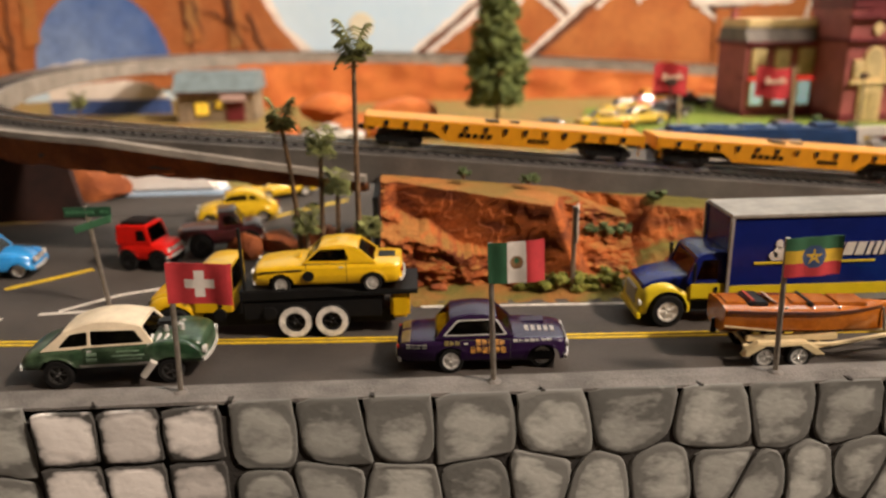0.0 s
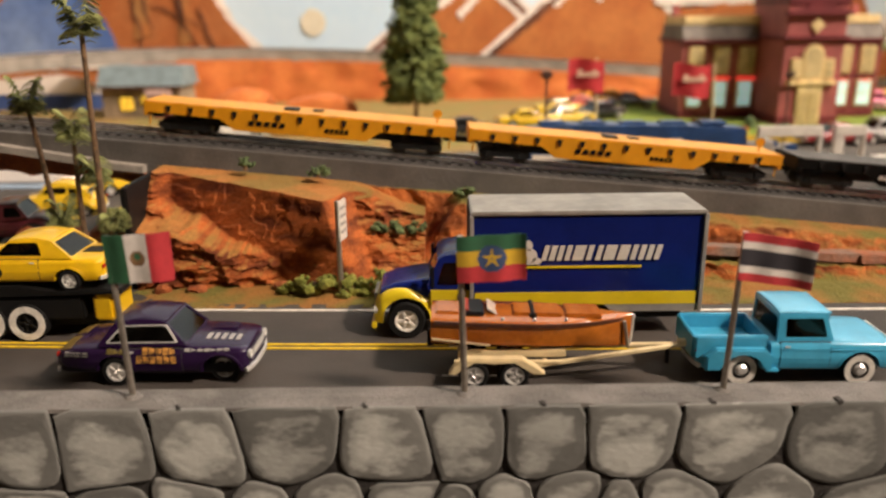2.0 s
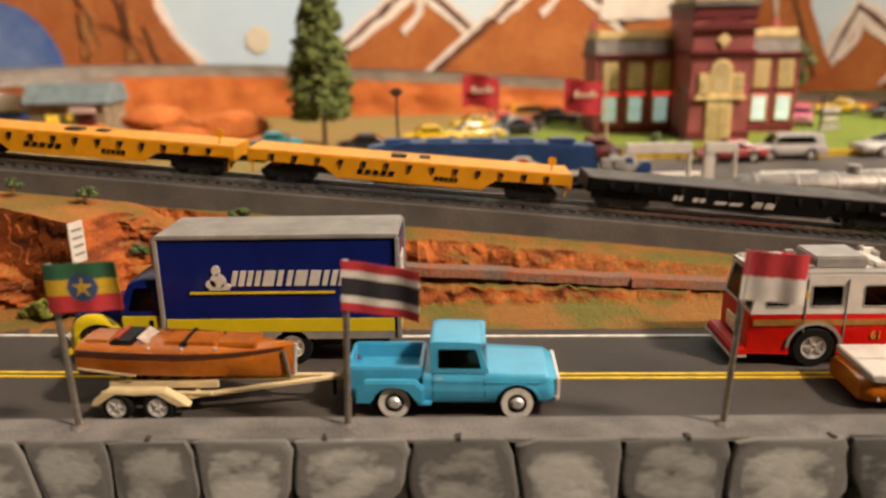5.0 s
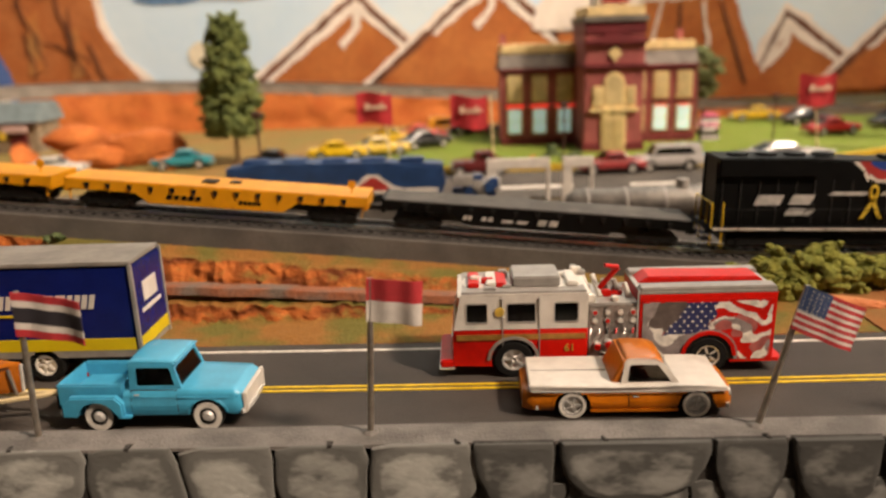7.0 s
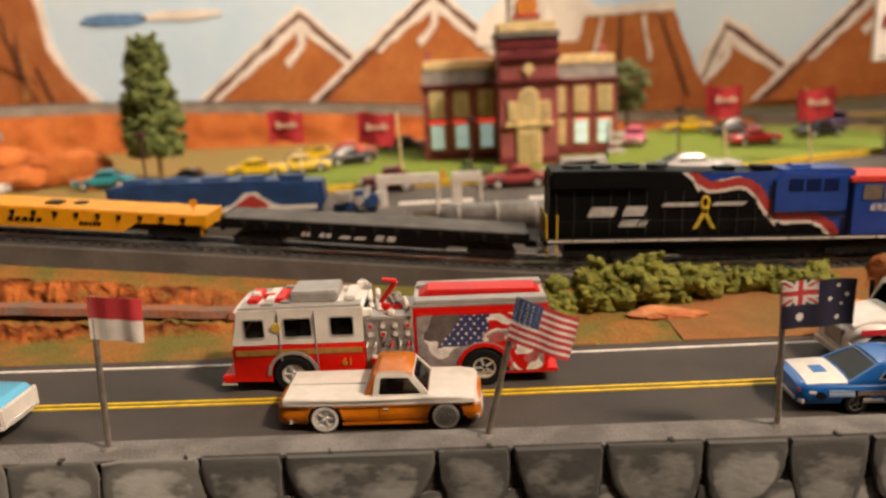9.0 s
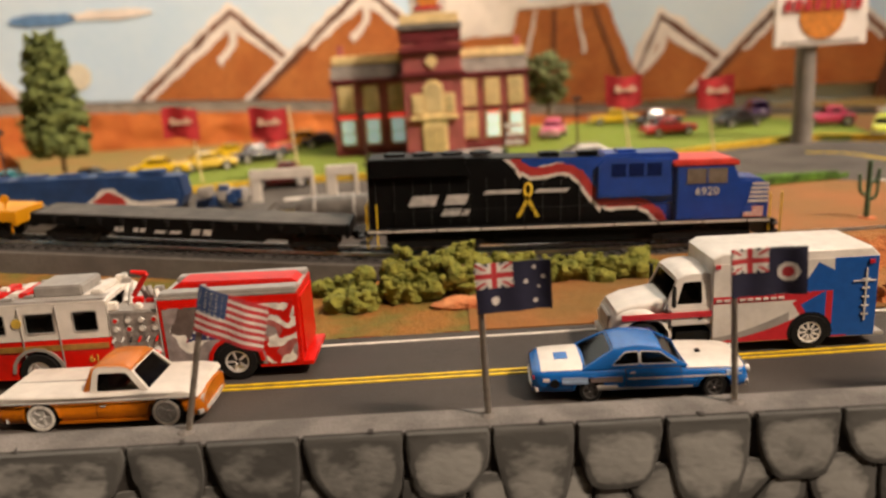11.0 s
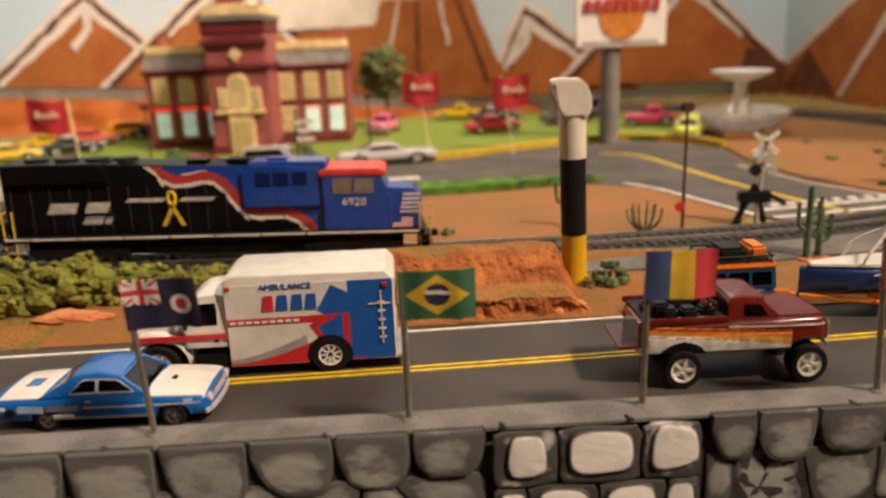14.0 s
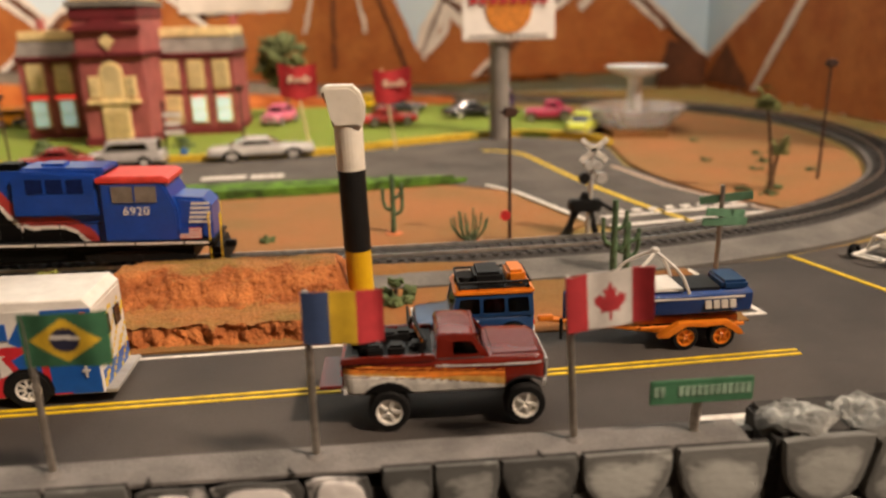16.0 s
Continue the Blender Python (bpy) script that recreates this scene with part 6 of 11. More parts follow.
def car_shell(top, zb, width, wheels, gap, taper, crown, soft):
    """A pressed body: stations along its length with tucked sills, a crease, a shoulder and a crowned top; also its flank and its top as functions."""
    up = [(p.x, p.z) for p in smooth_line([(q[0], 0, q[1]) for q in top], 4)] if soft else list(top)
    rear, front = min(p[0] for p in up), max(p[0] for p in up)
    xm, hx = (rear + front) / 2, (front - rear) / 2

    def zt(x):
        best = zb + 0.001
        for (xa, za), (xb, zb_) in zip(up, up[1:]):
            if min(xa, xb) - 1e-7 <= x <= max(xa, xb) + 1e-7:
                best = max(best, max(za, zb_) if abs(xb - xa) < 1e-6 else za + (zb_ - za) * (x - xa) / (xb - xa))
        return best

    def sill(x):
        z = zb
        for xw, r in wheels:
            R = r + gap
            if abs(x - xw) < R:
                z = max(z, r + math.sqrt(R * R - (x - xw) ** 2))
        return z

    def half(x):
        e = min(1, max(0, (hx - abs(x - xm)) / 0.0045))
        return width / 2 * (1 - taper * (abs(x - xm) / hx) ** 4) * (1 - 0.14 * (1 - e) ** 2)

    prof = ((0, .93), (.10, .97), (.34, .995), (.58, 1.0), (.63, .984), (.82, .972), (.93, .952), (1.0, .905))

    def flank(x, z):
        f = min(1, max(0, (z - zb) / max(0.002, zt(x) - crown - zb)))
        for (fa, ya), (fb, yb) in zip(prof, prof[1:]):
            if f <= fb:
                return half(x) * (ya + (yb - ya) * (f - fa) / (fb - fa))
        return half(x) * .905

    def over(x, k):
        k = abs(k)
        return zt(x) - crown * (0 if k < .01 else (k ** 3))
    xs_ = {rear + (front - rear) * i / 44 for i in range(45)} | {rear + d for d in (.0005, .0012, .0022)} | {front - d for d in (.0005, .0012, .0022)} | {p[0] for p in up}
    for xw, r in wheels:
        xs_ |= {xw + (r + gap) * math.cos(math.pi * k / 14) for k in range(15)}
    xs_ = [x for x in sorted(xs_) if rear <= x <= front]
    xs_ = [x for i, x in enumerate(xs_) if i == 0 or x - xs_[i - 1] > 0.00012]
    bm = bmesh.new()
    rings = []
    for x in xs_:
        zs, lo = max(zb + 0.002, zt(x) - crown), sill(x)
        right = []
        for i, (f, _) in enumerate(prof):
            z = max(zb + f * (zs - zb), min(lo, zs - 0.0004) + i * 0.00003)
            right.append((flank(x, z), z))
        h = half(x)
        right += [(h * .84, over(x, .84)), (h * .62, over(x, .62)), (h * .3, over(x, .3))]
        rings.append([bm.verts.new((x, -y, z)) for y, z in right] + [bm.verts.new((x, 0, zt(x)))] + [bm.verts.new((x, y, z)) for y, z in reversed(right)])
    n = len(rings[0])
    for a, b in zip(rings, rings[1:]):
        for k in range(n):
            bm.faces.new((a[k], a[(k + 1) % n], b[(k + 1) % n], b[k]))
    bm.faces.new(rings[0]), bm.faces.new(rings[-1])
    return bm, flank, (half, over)


def flank_patch(quad, flank, s, out=0.0002, nu=8, nv=5):
    """A thin panel that follows a curved flank; quad: its four corners (x, z)."""
    def at(u, v, o):
        x = (quad[0][0] * (1 - u) + quad[1][0] * u) * (1 - v) + (quad[3][0] * (1 - u) + quad[2][0] * u) * v
        z = (quad[0][1] * (1 - u) + quad[1][1] * u) * (1 - v) + (quad[3][1] * (1 - u) + quad[2][1] * u) * v
        return (x, s * (flank(x, z) + o), z)
    bm = bmesh.new()
    g = [[bm.verts.new(at(i / nu, j / nv, out)) for j in range(nv + 1)] for i in range(nu + 1)]
    for i in range(nu):
        for j in range(nv):
            bm.faces.new((g[i][j], g[i + 1][j], g[i + 1][j + 1], g[i][j + 1]))
    rim = [g[i][0] for i in range(nu + 1)] + [g[nu][j] for j in range(1, nv + 1)] + [g[i][nv] for i in range(nu - 1, -1, -1)] + [g[0][j] for j in range(nv - 1, 0, -1)]
    low = [bm.verts.new((v.co.x, v.co.y - s * (out + 0.0003), v.co.z)) for v in rim]
    for k in range(len(rim)):
        m = (k + 1) % len(rim)
        bm.faces.new((rim[k], rim[m], low[m], low[k]))
    return bm


def top_patch(car, x0, x1, k, out=0.0002, k0=None):
    """A lid that follows the crowned top of a body, from x0 to x1 and over the share k of its width."""
    half, over = CROWN[car.name]
    k0 = -k if k0 is None else k0
    bm = bmesh.new()
    n, m = 10, 8
    g = [[bm.verts.new((x0 + (x1 - x0) * i / n, half(x0 + (x1 - x0) * i / n) * (k0 + (k - k0) * j / m), over(x0 + (x1 - x0) * i / n, k0 + (k - k0) * j / m) + out)) for j in range(m + 1)] for i in range(n + 1)]
    for i in range(n):
        for j in range(m):
            bm.faces.new((g[i][j], g[i + 1][j], g[i + 1][j + 1], g[i][j + 1]))
    rim = [g[i][0] for i in range(n + 1)] + [g[n][j] for j in range(1, m + 1)] + [g[i][m] for i in range(n - 1, -1, -1)] + [g[0][j] for j in range(m - 1, 0, -1)]
    low = [bm.verts.new((v.co.x, v.co.y, v.co.z - out - 0.0004)) for v in rim]
    for i in range(len(rim)):
        q = (i + 1) % len(rim)
        bm.faces.new((rim[i], rim[q], low[q], low[i]))
    return bm


def vehicle(name, label, x, y, yaw, top, zb, width, wheels, paint_mat, cabin, cab_w, roof_mat=None, windows=(), glass=None, rim=CHROME, white=False, tyre_w=0.0045, doors=(), crown=0.0016, taper=0.10, soft=True, bumper=True, lamps=True, category="car", rim_k=0.66, group="", z=0.0, squat=1.0, trim=None, frame_mat=None, seat_mat=None, gap=0.0009):
    """A toy car with body, cab, glass, seats, wheels, doors, bumpers and lamps as parts."""
    car = thing(name, label, category, pose(x, y, z, 0, 0, yaw), group)
    bm, flank, lid = car_shell(top, zb, width, wheels, gap, taper, crown, soft)
    FLANK[car.name], CROWN[car.name] = flank, lid
    part("body", bm, paint_mat, car, smooth=True)
    if cabin:
        greenhouse(car, cabin, *cab_w, frame_mat or paint_mat, windows, roof_mat, glass, trim, seat_mat)
    front, rear = max(p[0] for p in top), min(p[0] for p in top)
    part("chassis", bx(rear + 0.006, front - 0.006, -width * .36, width * .36, max(0.0015, zb - 0.0015), zb + 0.003), BLACK, car)
    for wx, r in wheels:
        for s in (-1, 1):
            wheel(car, wx, s * (width / 2 - tyre_w * .5 - 0.0002), r, tyre_w, rim, white, rim=rim_k, squat=squat)
            R = r + gap
            arc_ = [a for a in (math.pi * k / 16 for k in range(17)) if r + R * math.sin(a) > zb + 0.0002]
            bm = bmesh.new()
            rows = []
            for a in arc_:
                ring = []
                for q, o in ((R - 0.0001, -0.0006), (R - 0.0001, 0.0003), (R + 0.0007, 0.0003), (R + 0.0011, -0.0004)):
                    px, pz = wx + q * math.cos(a), r + q * math.sin(a)
                    ring.append(bm.verts.new((px, s * (flank(px, pz) + o), pz)))
                rows.append(ring)
            for p, q in zip(rows, rows[1:]):
                for k in range(4):
                    bm.faces.new((p[k], p[(k + 1) % 4], q[(k + 1) % 4], q[k]))
            bm.faces.new(rows[0]), bm.faces.new(rows[-1])
            part("wheel_arch", bm, paint_mat, car, smooth=True)
    car.scale = (0.95, 1, squat)
    for poly in doors:
        for s in (-1, 1):
            cx, cz = sum(p[0] for p in poly) / 4, sum(p[1] for p in poly) / 4
            part("door_gap", flank_patch([(cx + (p[0] - cx) * 1.035, cz + (p[1] - cz) * 1.05) for p in poly], flank, s, 0.00006), SEAT, car)
            part("door", flank_patch(poly, flank, s, 0.00022), paint_mat, car)
            xm, zm = min(p[0] for p in poly) + 0.0014, max(p[1] for p in poly) - 0.0018
            part("door_handle", flank_patch([(xm, zm), (xm + 0.002, zm), (xm + 0.002, zm + 0.0005), (xm, zm + 0.0005)], flank, s, 0.0006, 2, 1), CHROME, car)
    if bumper:
        for nm, xe, d, h in (("front_bumper", front, 1, 0.0024), ("rear_bumper", rear, -1, 0.0022)):
            w = width * .47
            line_ = [Vector((xe + d * (0.0011 - 0.0022 * abs(k) ** 3), w * k, zb + 0.0006)) for k in (-1, -.9, -.7, -.4, 0, .4, .7, .9, 1)]
            part(nm, ribbon(bmesh.new(), line_, [(-0.0005, 0), (0.0005, 0), (0.0006, h * .4), (0.0005, h * .8), (-0.0005, h * .8)]), CHROME, car, smooth=True)
    if lamps:
        zl = zb + 0.55 * (max(p[1] for p in top if p[0] > front - 0.012) - zb)
        for s in (-1, 1):
            hl = part("headlight", disc(front - 0.0003, s * width * .34, zl + 0.001, 0.0016, (1, 0, 0), 0.0006), mat("lamp_glass", (0.7, 0.68, 0.6), 0.1), car)
            part("headlight_ring", lathe(bmesh.new(), [(0.0015, -0.0004), (0.0020, -0.0004), (0.0020, 0.0006), (0.0015, 0.0006)], 16, pose(front, s * width * .34, zl + 0.001, 0, 90, 0), True), CHROME, hl)
            part("tail_light", bx(rear - 0.0004, rear + 0.0006, s * width * .36 - 0.0014, s * width * .36 + 0.0014, zl, zl + 0.002, 0.0003), mat("tail_red", (0.4, 0.02, 0.015), 0.2), car)
        gr = part("grille", bx(front - 0.0006, front + 0.0003, -width * .24, width * .24, zl - 0.001, zl + 0.0024), SEAT, car)
        for k in range(4):
            part("grille_bar", bx(front - 0.0003, front + 0.0006, -width * .24, width * .24, zl - 0.0008 + k * 0.0009, zl - 0.0004 + k * 0.0009), CHROME, gr)
    return car


# near lane, all heading to the right
IVORY = mat("ivory_enamel", (0.62, 0.52, 0.37), 0.4, var=0.05, scale=150, bump=0.05)
green = vehicle("drag_car", "dark green vintage drag car with a cream roof", -0.1325, 0.3105, 3, [(-0.040, 0.0095), (-0.041, 0.0125), (-0.040, 0.017), (-0.034, 0.0205), (-0.02, 0.0215), (0.01, 0.0225), (0.030, 0.0235), (0.0385, 0.022), (0.0405, 0.016), (0.0395, 0.0115)], 0.0105, 0.030, [(-0.0245, 0.0078), (0.0245, 0.0068)], mat("drag_green", (0.010, 0.034, 0.014), 0.3, var=0.35, scale=75, fine=300, coat=0.2, col2=(0.065, 0.100, 0.055)), [(-0.031, 0.0200), (0.0180, 0.0215), (0.0125, 0.0300), (0.002, 0.0325), (-0.010, 0.0322), (-0.021, 0.0285)], (0.0133, 0.0100), None, [[(-0.0235, 0.0214), (-0.0105, 0.0218), (-0.0105, 0.0286), (-0.0180, 0.0276)], [(-0.0092, 0.0218), (0.0140, 0.0222), (0.0100, 0.0284), (-0.0092, 0.0288)]], None, mat("dark_rim", (0.04, 0.038, 0.035), 0.4, 0.5), doors=[[(-0.012, 0.012), (0.011, 0.012), (0.011, 0.0212), (-0.012, 0.0208)]], category="toy car", group="cars in the near lane", squat=0.86, frame_mat=IVORY, lamps=False)
for i in range(4):
    part("intake_pipe", rod((0.018 + i * 0.0035, 0.003 - 0.006 * (i % 2), 0.022), (0.018 + i * 0.0035, 0.003 - 0.006 * (i % 2), 0.0268), 0.0012, seg=10), CHROME, green)
part("intake_scoop", bx(0.0175, 0.027, -0.004, 0.004, 0.0260, 0.0282, 0.001), BLACK, green)
part("exhaust_pipe", rod((0.0185, -0.0165, 0.0135), (0.0135, -0.0176, 0.0065), 0.0018, seg=12), WHITE, green, "white exhaust pipe")
for s in (-1, 1):
    part("headlight", disc(0.0400, s * 0.0115, 0.0165, 0.0022, (1, 0, 0)), CHROME, green)
part("side_stripe", flank_patch([(-0.014, 0.0112), (0.016, 0.0112), (0.0155, 0.0128), (-0.0145, 0.0128)], FLANK[green.name], -1, 0.0003), GREY_TRIM, green)
for x0, x1, z0, z1 in ((-0.011, -0.0065, 0.0172, 0.0190), (-0.011, -0.0065, 0.0145, 0.0163), (0.000, 0.014, 0.0165, 0.0172), (0.002, 0.012, 0.0186, 0.0192), (0.003, 0.013, 0.0146, 0.0152)):
    part("pale_lettering", flank_patch([(x0, z0), (x1, z0), (x1, z1), (x0, z1)], FLANK[green.name], -1, 0.0004), mat("mint_lettering", (0.16, 0.24, 0.16), 0.5), green)
for s in (-1, 1):
    bm = bmesh.new()
    for k in range(4):
        tube(bm, (0.0165 + k * 0.0035, s * 0.0075, 0.0235), (0.0160 + k * 0.0030, s * 0.0135, 0.0205), 0.0009, seg=8)
    part("exhaust_header", bm, CHROME, green)
    part("front_wing", body_mesh(outline([(0.0145, 0.0135), (0.0150, 0.0200), (0.024, 0.0222), (0.0335, 0.0212), (0.0385, 0.0165), (0.0392, 0.0130)], 0.0125, [(0.0245, 0.0068)], 0.0010, True), 0.0050, 0.0012, 0.05), green.children[0].data.materials[0], green, smooth=True).location = (0, s * 0.0128, 0.0006)

purple = vehicle("muscle_car", "dark purple two-door muscle car with chrome window trim", 0.0285, 0.3115, -2, [(-0.0395, 0.0065), (-0.041, 0.010), (-0.0395, 0.0165), (-0.02, 0.0182), (0.012, 0.0190), (0.033, 0.0180), (0.0365, 0.0155), (0.037, 0.0085), (0.0355, 0.0065)], 0.0062, 0.030, [(-0.0165, 0.0068), (0.0258, 0.0070)], mat("aubergine_enamel", (0.017, 0.006, 0.030), 0.2, var=0.05, coat=0.12, spec=0.35), [(-0.024, 0.0178), (0.0125, 0.0186), (0.004, 0.0285), (-0.006, 0.0295), (-0.0165, 0.028)], (0.0133, 0.0100), None, [[(-0.0190, 0.0200), (0.0082, 0.0204), (0.0040, 0.0270), (-0.0128, 0.0266)]], None, CHROME, doors=[[(-0.012, 0.0075), (0.0105, 0.0075), (0.0105, 0.0176), (-0.012, 0.0172)]], category="toy car", group="cars in the near lane", squat=0.87, trim=CHROME)
for ob in purple.children:
    if ob.name.split(".")[0] == "wheel" and ob.data.vertices[0].co.x > 0:
        ob.location.y = -0.0042 if ob.data.vertices[0].co.y > 0 else 0.0042
GOLD = mat("gold_lettering", (0.36, 0.17, 0.035), 0.5, var=0.4, scale=500)
for x0, x1, z0, z1, m in ((-0.0050, 0.0085, 0.0152, 0.0178, GOLD), (-0.0075, 0.0090, 0.0112, 0.0146, GOLD), (-0.0195, -0.012, 0.0152, 0.0170, mat("olive_badge", (0.12, 0.09, 0.02), 0.5)), (-0.037, -0.027, 0.0150, 0.0156, GREY_TRIM), (-0.037, -0.027, 0.0138, 0.0143, GREY_TRIM), (0.012, 0.030, 0.0166, 0.0175, GREY_TRIM)):
    n = max(1, round((x1 - x0) / 0.0026))
    for j in range(n):
        w = (x1 - x0) / n
        k = 0.0006 * ((j * 5) % 3)
        part("lettering_bar", flank_patch([(x0 + j * w, z0), (x0 + (j + .82) * w, z0 + k * .4), (x0 + (j + .78) * w, z1 - k * .5), (x0 + j * w, z1)], FLANK[purple.name], -1, 0.0004, 2, 2), m, purple)
for j in range(5):
    part("hood_mark", top_patch(purple, 0.018 + j * 0.003, 0.0198 + j * 0.003, -0.10, 0.0003, -0.45), GREY_TRIM, purple)
part("bonnet_scoop", pr([(0.014, 0.0180), (0.028, 0.0178), (0.028, 0.0196), (0.018, 0.0194)], 0.002, 0.009, 0.0008), purple.children[0].data.materials[0], purple, smooth=True)
AMBER = mat("amber_panel", (0.12, 0.075, 0.012), 0.4)
for x0, x1, k0, k1 in ((-0.0392, -0.0352, -0.85, -0.10), (-0.0392, -0.0352, 0.10, 0.85)):
    part("tail_panel", top_patch(purple, x0, x1, k1, 0.0003, k0), AMBER, purple, "amber tail panel")

# mahogany speedboat on its trailer
WOOD = mat("varnished_mahogany", (0.27, 0.068, 0.006), 0.2, var=0.14, scale=60, fine=500, coat=0.3, spec=0.3, col2=(0.40, 0.12, 0.012))
boat = thing("speedboat", "varnished mahogany speedboat resting on a cream trailer", "boat", pose(0.1710, 0.3085, 0.0122, 0, 1.6, -1.0))


def hull(length, beam, depth, n=22, sharp=0.42):
    """Hull sections from transom to stem, with sheer and a closed deck line."""
    bm = bmesh.new()
    rings = []
    for i in range(n + 1):
        t = i / n
        x = -length / 2 + length * t
        b = beam * (1 - max(0, (t - sharp) / (1 - sharp)) ** 2.3) * (0.9 + 0.1 * min(1, t * 4))
        b = max(b, 0.0004)
        keel = -depth * 0.12 * max(0, (t - 0.4) / 0.6) ** 2
        sheer = depth - 0.0005 * t * t
        rings.append([bm.verts.new((x, y * b, z)) for y, z in ((0, keel), (0.70, keel + depth * .06), (0.93, keel + depth * .24), (0.99, depth * .66), (1.0, sheer), (0.94, sheer + 0.0006), (0.5, sheer + 0.0014), (0, sheer + 0.0018), (-0.5, sheer + 0.0014), (-0.94, sheer + 0.0006), (-1.0, sheer), (-0.99, depth * .66), (-0.93, keel + depth * .24), (-0.70, keel + depth * .06))])
    m = len(rings[0])
    for a, b in zip(rings, rings[1:]):
        for k in range(m):
            bm.faces.new((a[k], a[(k + 1) % m], b[(k + 1) % m], b[k]))
    bm.faces.new(rings[0]), bm.faces.new(rings[-1])
    return bm


part("hull", hull(0.078, 0.0118, 0.0115), WOOD, boat, smooth=True)
part("rub_rail", ribbon(bmesh.new(), [Vector((-0.038 + 0.076 * i / 20, -0.0121 * (1 - max(0, (i / 20 - 0.42) / 0.58) ** 2.3) * (0.9 + 0.1 * min(1, i / 5)), 0.0112 - 0.0005 * (i / 20) ** 2)) for i in range(21)], [(-0.0004, -0.0007), (0.0004, -0.0007), (0.0004, 0.0006), (-0.0004, 0.0006)]), mat("dark_walnut", (0.07, 0.022, 0.008), 0.3), boat)
part("waterline", flank_patch([(-0.0385, 0.0040), (-0.0165, 0.0024), (-0.0165, 0.0030), (-0.0385, 0.0047)], lambda x, z: 0.01165 * (0.9 + 0.1 * min(1, (x + 0.039) / 0.0195)), -1, 0.0001), CREAM, boat)
for x0, x1, w in ((-0.0275, -0.019, 0.0075), (-0.0015, 0.001, 0.0078)):
    part("cockpit", bx(x0, x1, -w, w, 0.0108, 0.0143, 0.0006), BLACK, boat)
for x0, x1 in ((-0.0375, -0.028), (-0.008, 0.011), (0.012, 0.026)):
    part("deck_hatch", bx(x0, x1, -0.0060, 0.0060, 0.0118, 0.0138, 0.0006), WOOD, boat)
part("seat", bx(-0.0270, -0.0240, -0.0068, 0.0068, 0.0120, 0.0150, 0.0008), mat("red_seat_leather", (0.30, 0.030, 0.012), 0.5), boat)
part("windscreen", pr([(-0.0145, 0.0128), (-0.0137, 0.0128), (-0.0172, 0.0150), (-0.0177, 0.0150)], -0.006, 0.006, 0.0002), mat("hazy_screen", (0.42, 0.33, 0.27), 0.3), boat)
part("stem_fitting", rod((0.0386, 0, 0.000), (0.0392, 0, 0.0118), 0.0008, seg=8), CHROME, boat)
for x, y in ((0.0, -0.0095), (0.012, -0.0088), (-0.012, -0.0098), (0.022, 0.002)):
    bm = bmesh.new()
    bmesh.ops.create_icosphere(bm, subdivisions=2, radius=0.0007, matrix=pose(x, y, 0.0127))
    part("cleat", bm, CHROME, boat)
part("rudder", bx(-0.0405, -0.038, -0.0004, 0.0004, -0.003, 0.004), BLACK, boat)


def trailer(label, x, y, yaw, body_mat, rim_mat, axles, tongue, tail, r=0.0055, half=0.0125):
    """A boat trailer with mudguards, rails, bunks, tongue and hitch; its tongue points ahead."""
    t = thing("boat_trailer", label, "trailer", pose(x, y, 0, 0, 0, yaw), "boat trailers")
    for s in (-1, 1):
        pts = [(axles[0] - r - 0.004, 0.006), (axles[0] - r - 0.0025, 0.0085), (axles[0] - 0.003, 0.0122), (axles[1] + 0.003, 0.0122), (axles[1] + r + 0.003, 0.0085), (axles[1] + r + 0.006, 0.0060)]
        low = [(axles[1] + r + 0.0015, 0.0058), (axles[1], 0.0114), ((axles[0] + axles[1]) / 2, 0.0100), (axles[0], 0.0114), (axles[0] - r - 0.0015, 0.0058)]
        part("mudguard", pr(pts + low, s * half - 0.0022, s * half + 0.0022, 0.0005), body_mat, t)
        part("rail", rod((tail, s * (half - 0.004), 0.0085), (axles[1] + 0.018, s * (half - 0.004), 0.0085), 0.0009, seg=6), body_mat, t)
        part("tongue_arm", rod((axles[1] + 0.008, s * (half - 0.004), 0.0068), (tongue, 0, 0.0118), 0.0011, seg=6), body_mat, t)
        for a in axles:
            wheel(t, a, s * half, r, 0.0042, rim_mat)
        part("bunk", bx(tail + 0.002, axles[1] + 0.02, s * 0.006 - 0.001, s * 0.006 + 0.001, 0.0095, 0.0125, 0.0004), body_mat, t)
    for a in axles:
        part("axle", rod((a, -half, r), (a, half, r), 0.0007, seg=6), BLACK, t)
    for xx in (tail + 0.002, axles[1] + 0.012):
        part("cross_bar", rod((xx, -half + 0.004, 0.0085), (xx, half - 0.004, 0.0085), 0.0008, seg=6), body_mat, t)
    part("hitch", bx(tongue - 0.003, tongue + 0.004, -0.0014, 0.0014, 0.0112, 0.0138, 0.0005), body_mat, t)
    part("jack_wheel", rod((tongue - 0.006, 0.002, 0.003), (tongue - 0.006, 0.002, 0.0125), 0.0008, seg=8), BLACK, t)
    part("winch_post", rod((tongue - 0.022, 0, 0.0105), (tongue - 0.024, 0, 0.0215), 0.0007, seg=6), STEEL, t)
    return t


trailer("cream boat trailer on the asphalt carrying the mahogany boat", 0.175, 0.3055, -1, CREAM, CHROME, (-0.0265, -0.0115), 0.0555, -0.034)

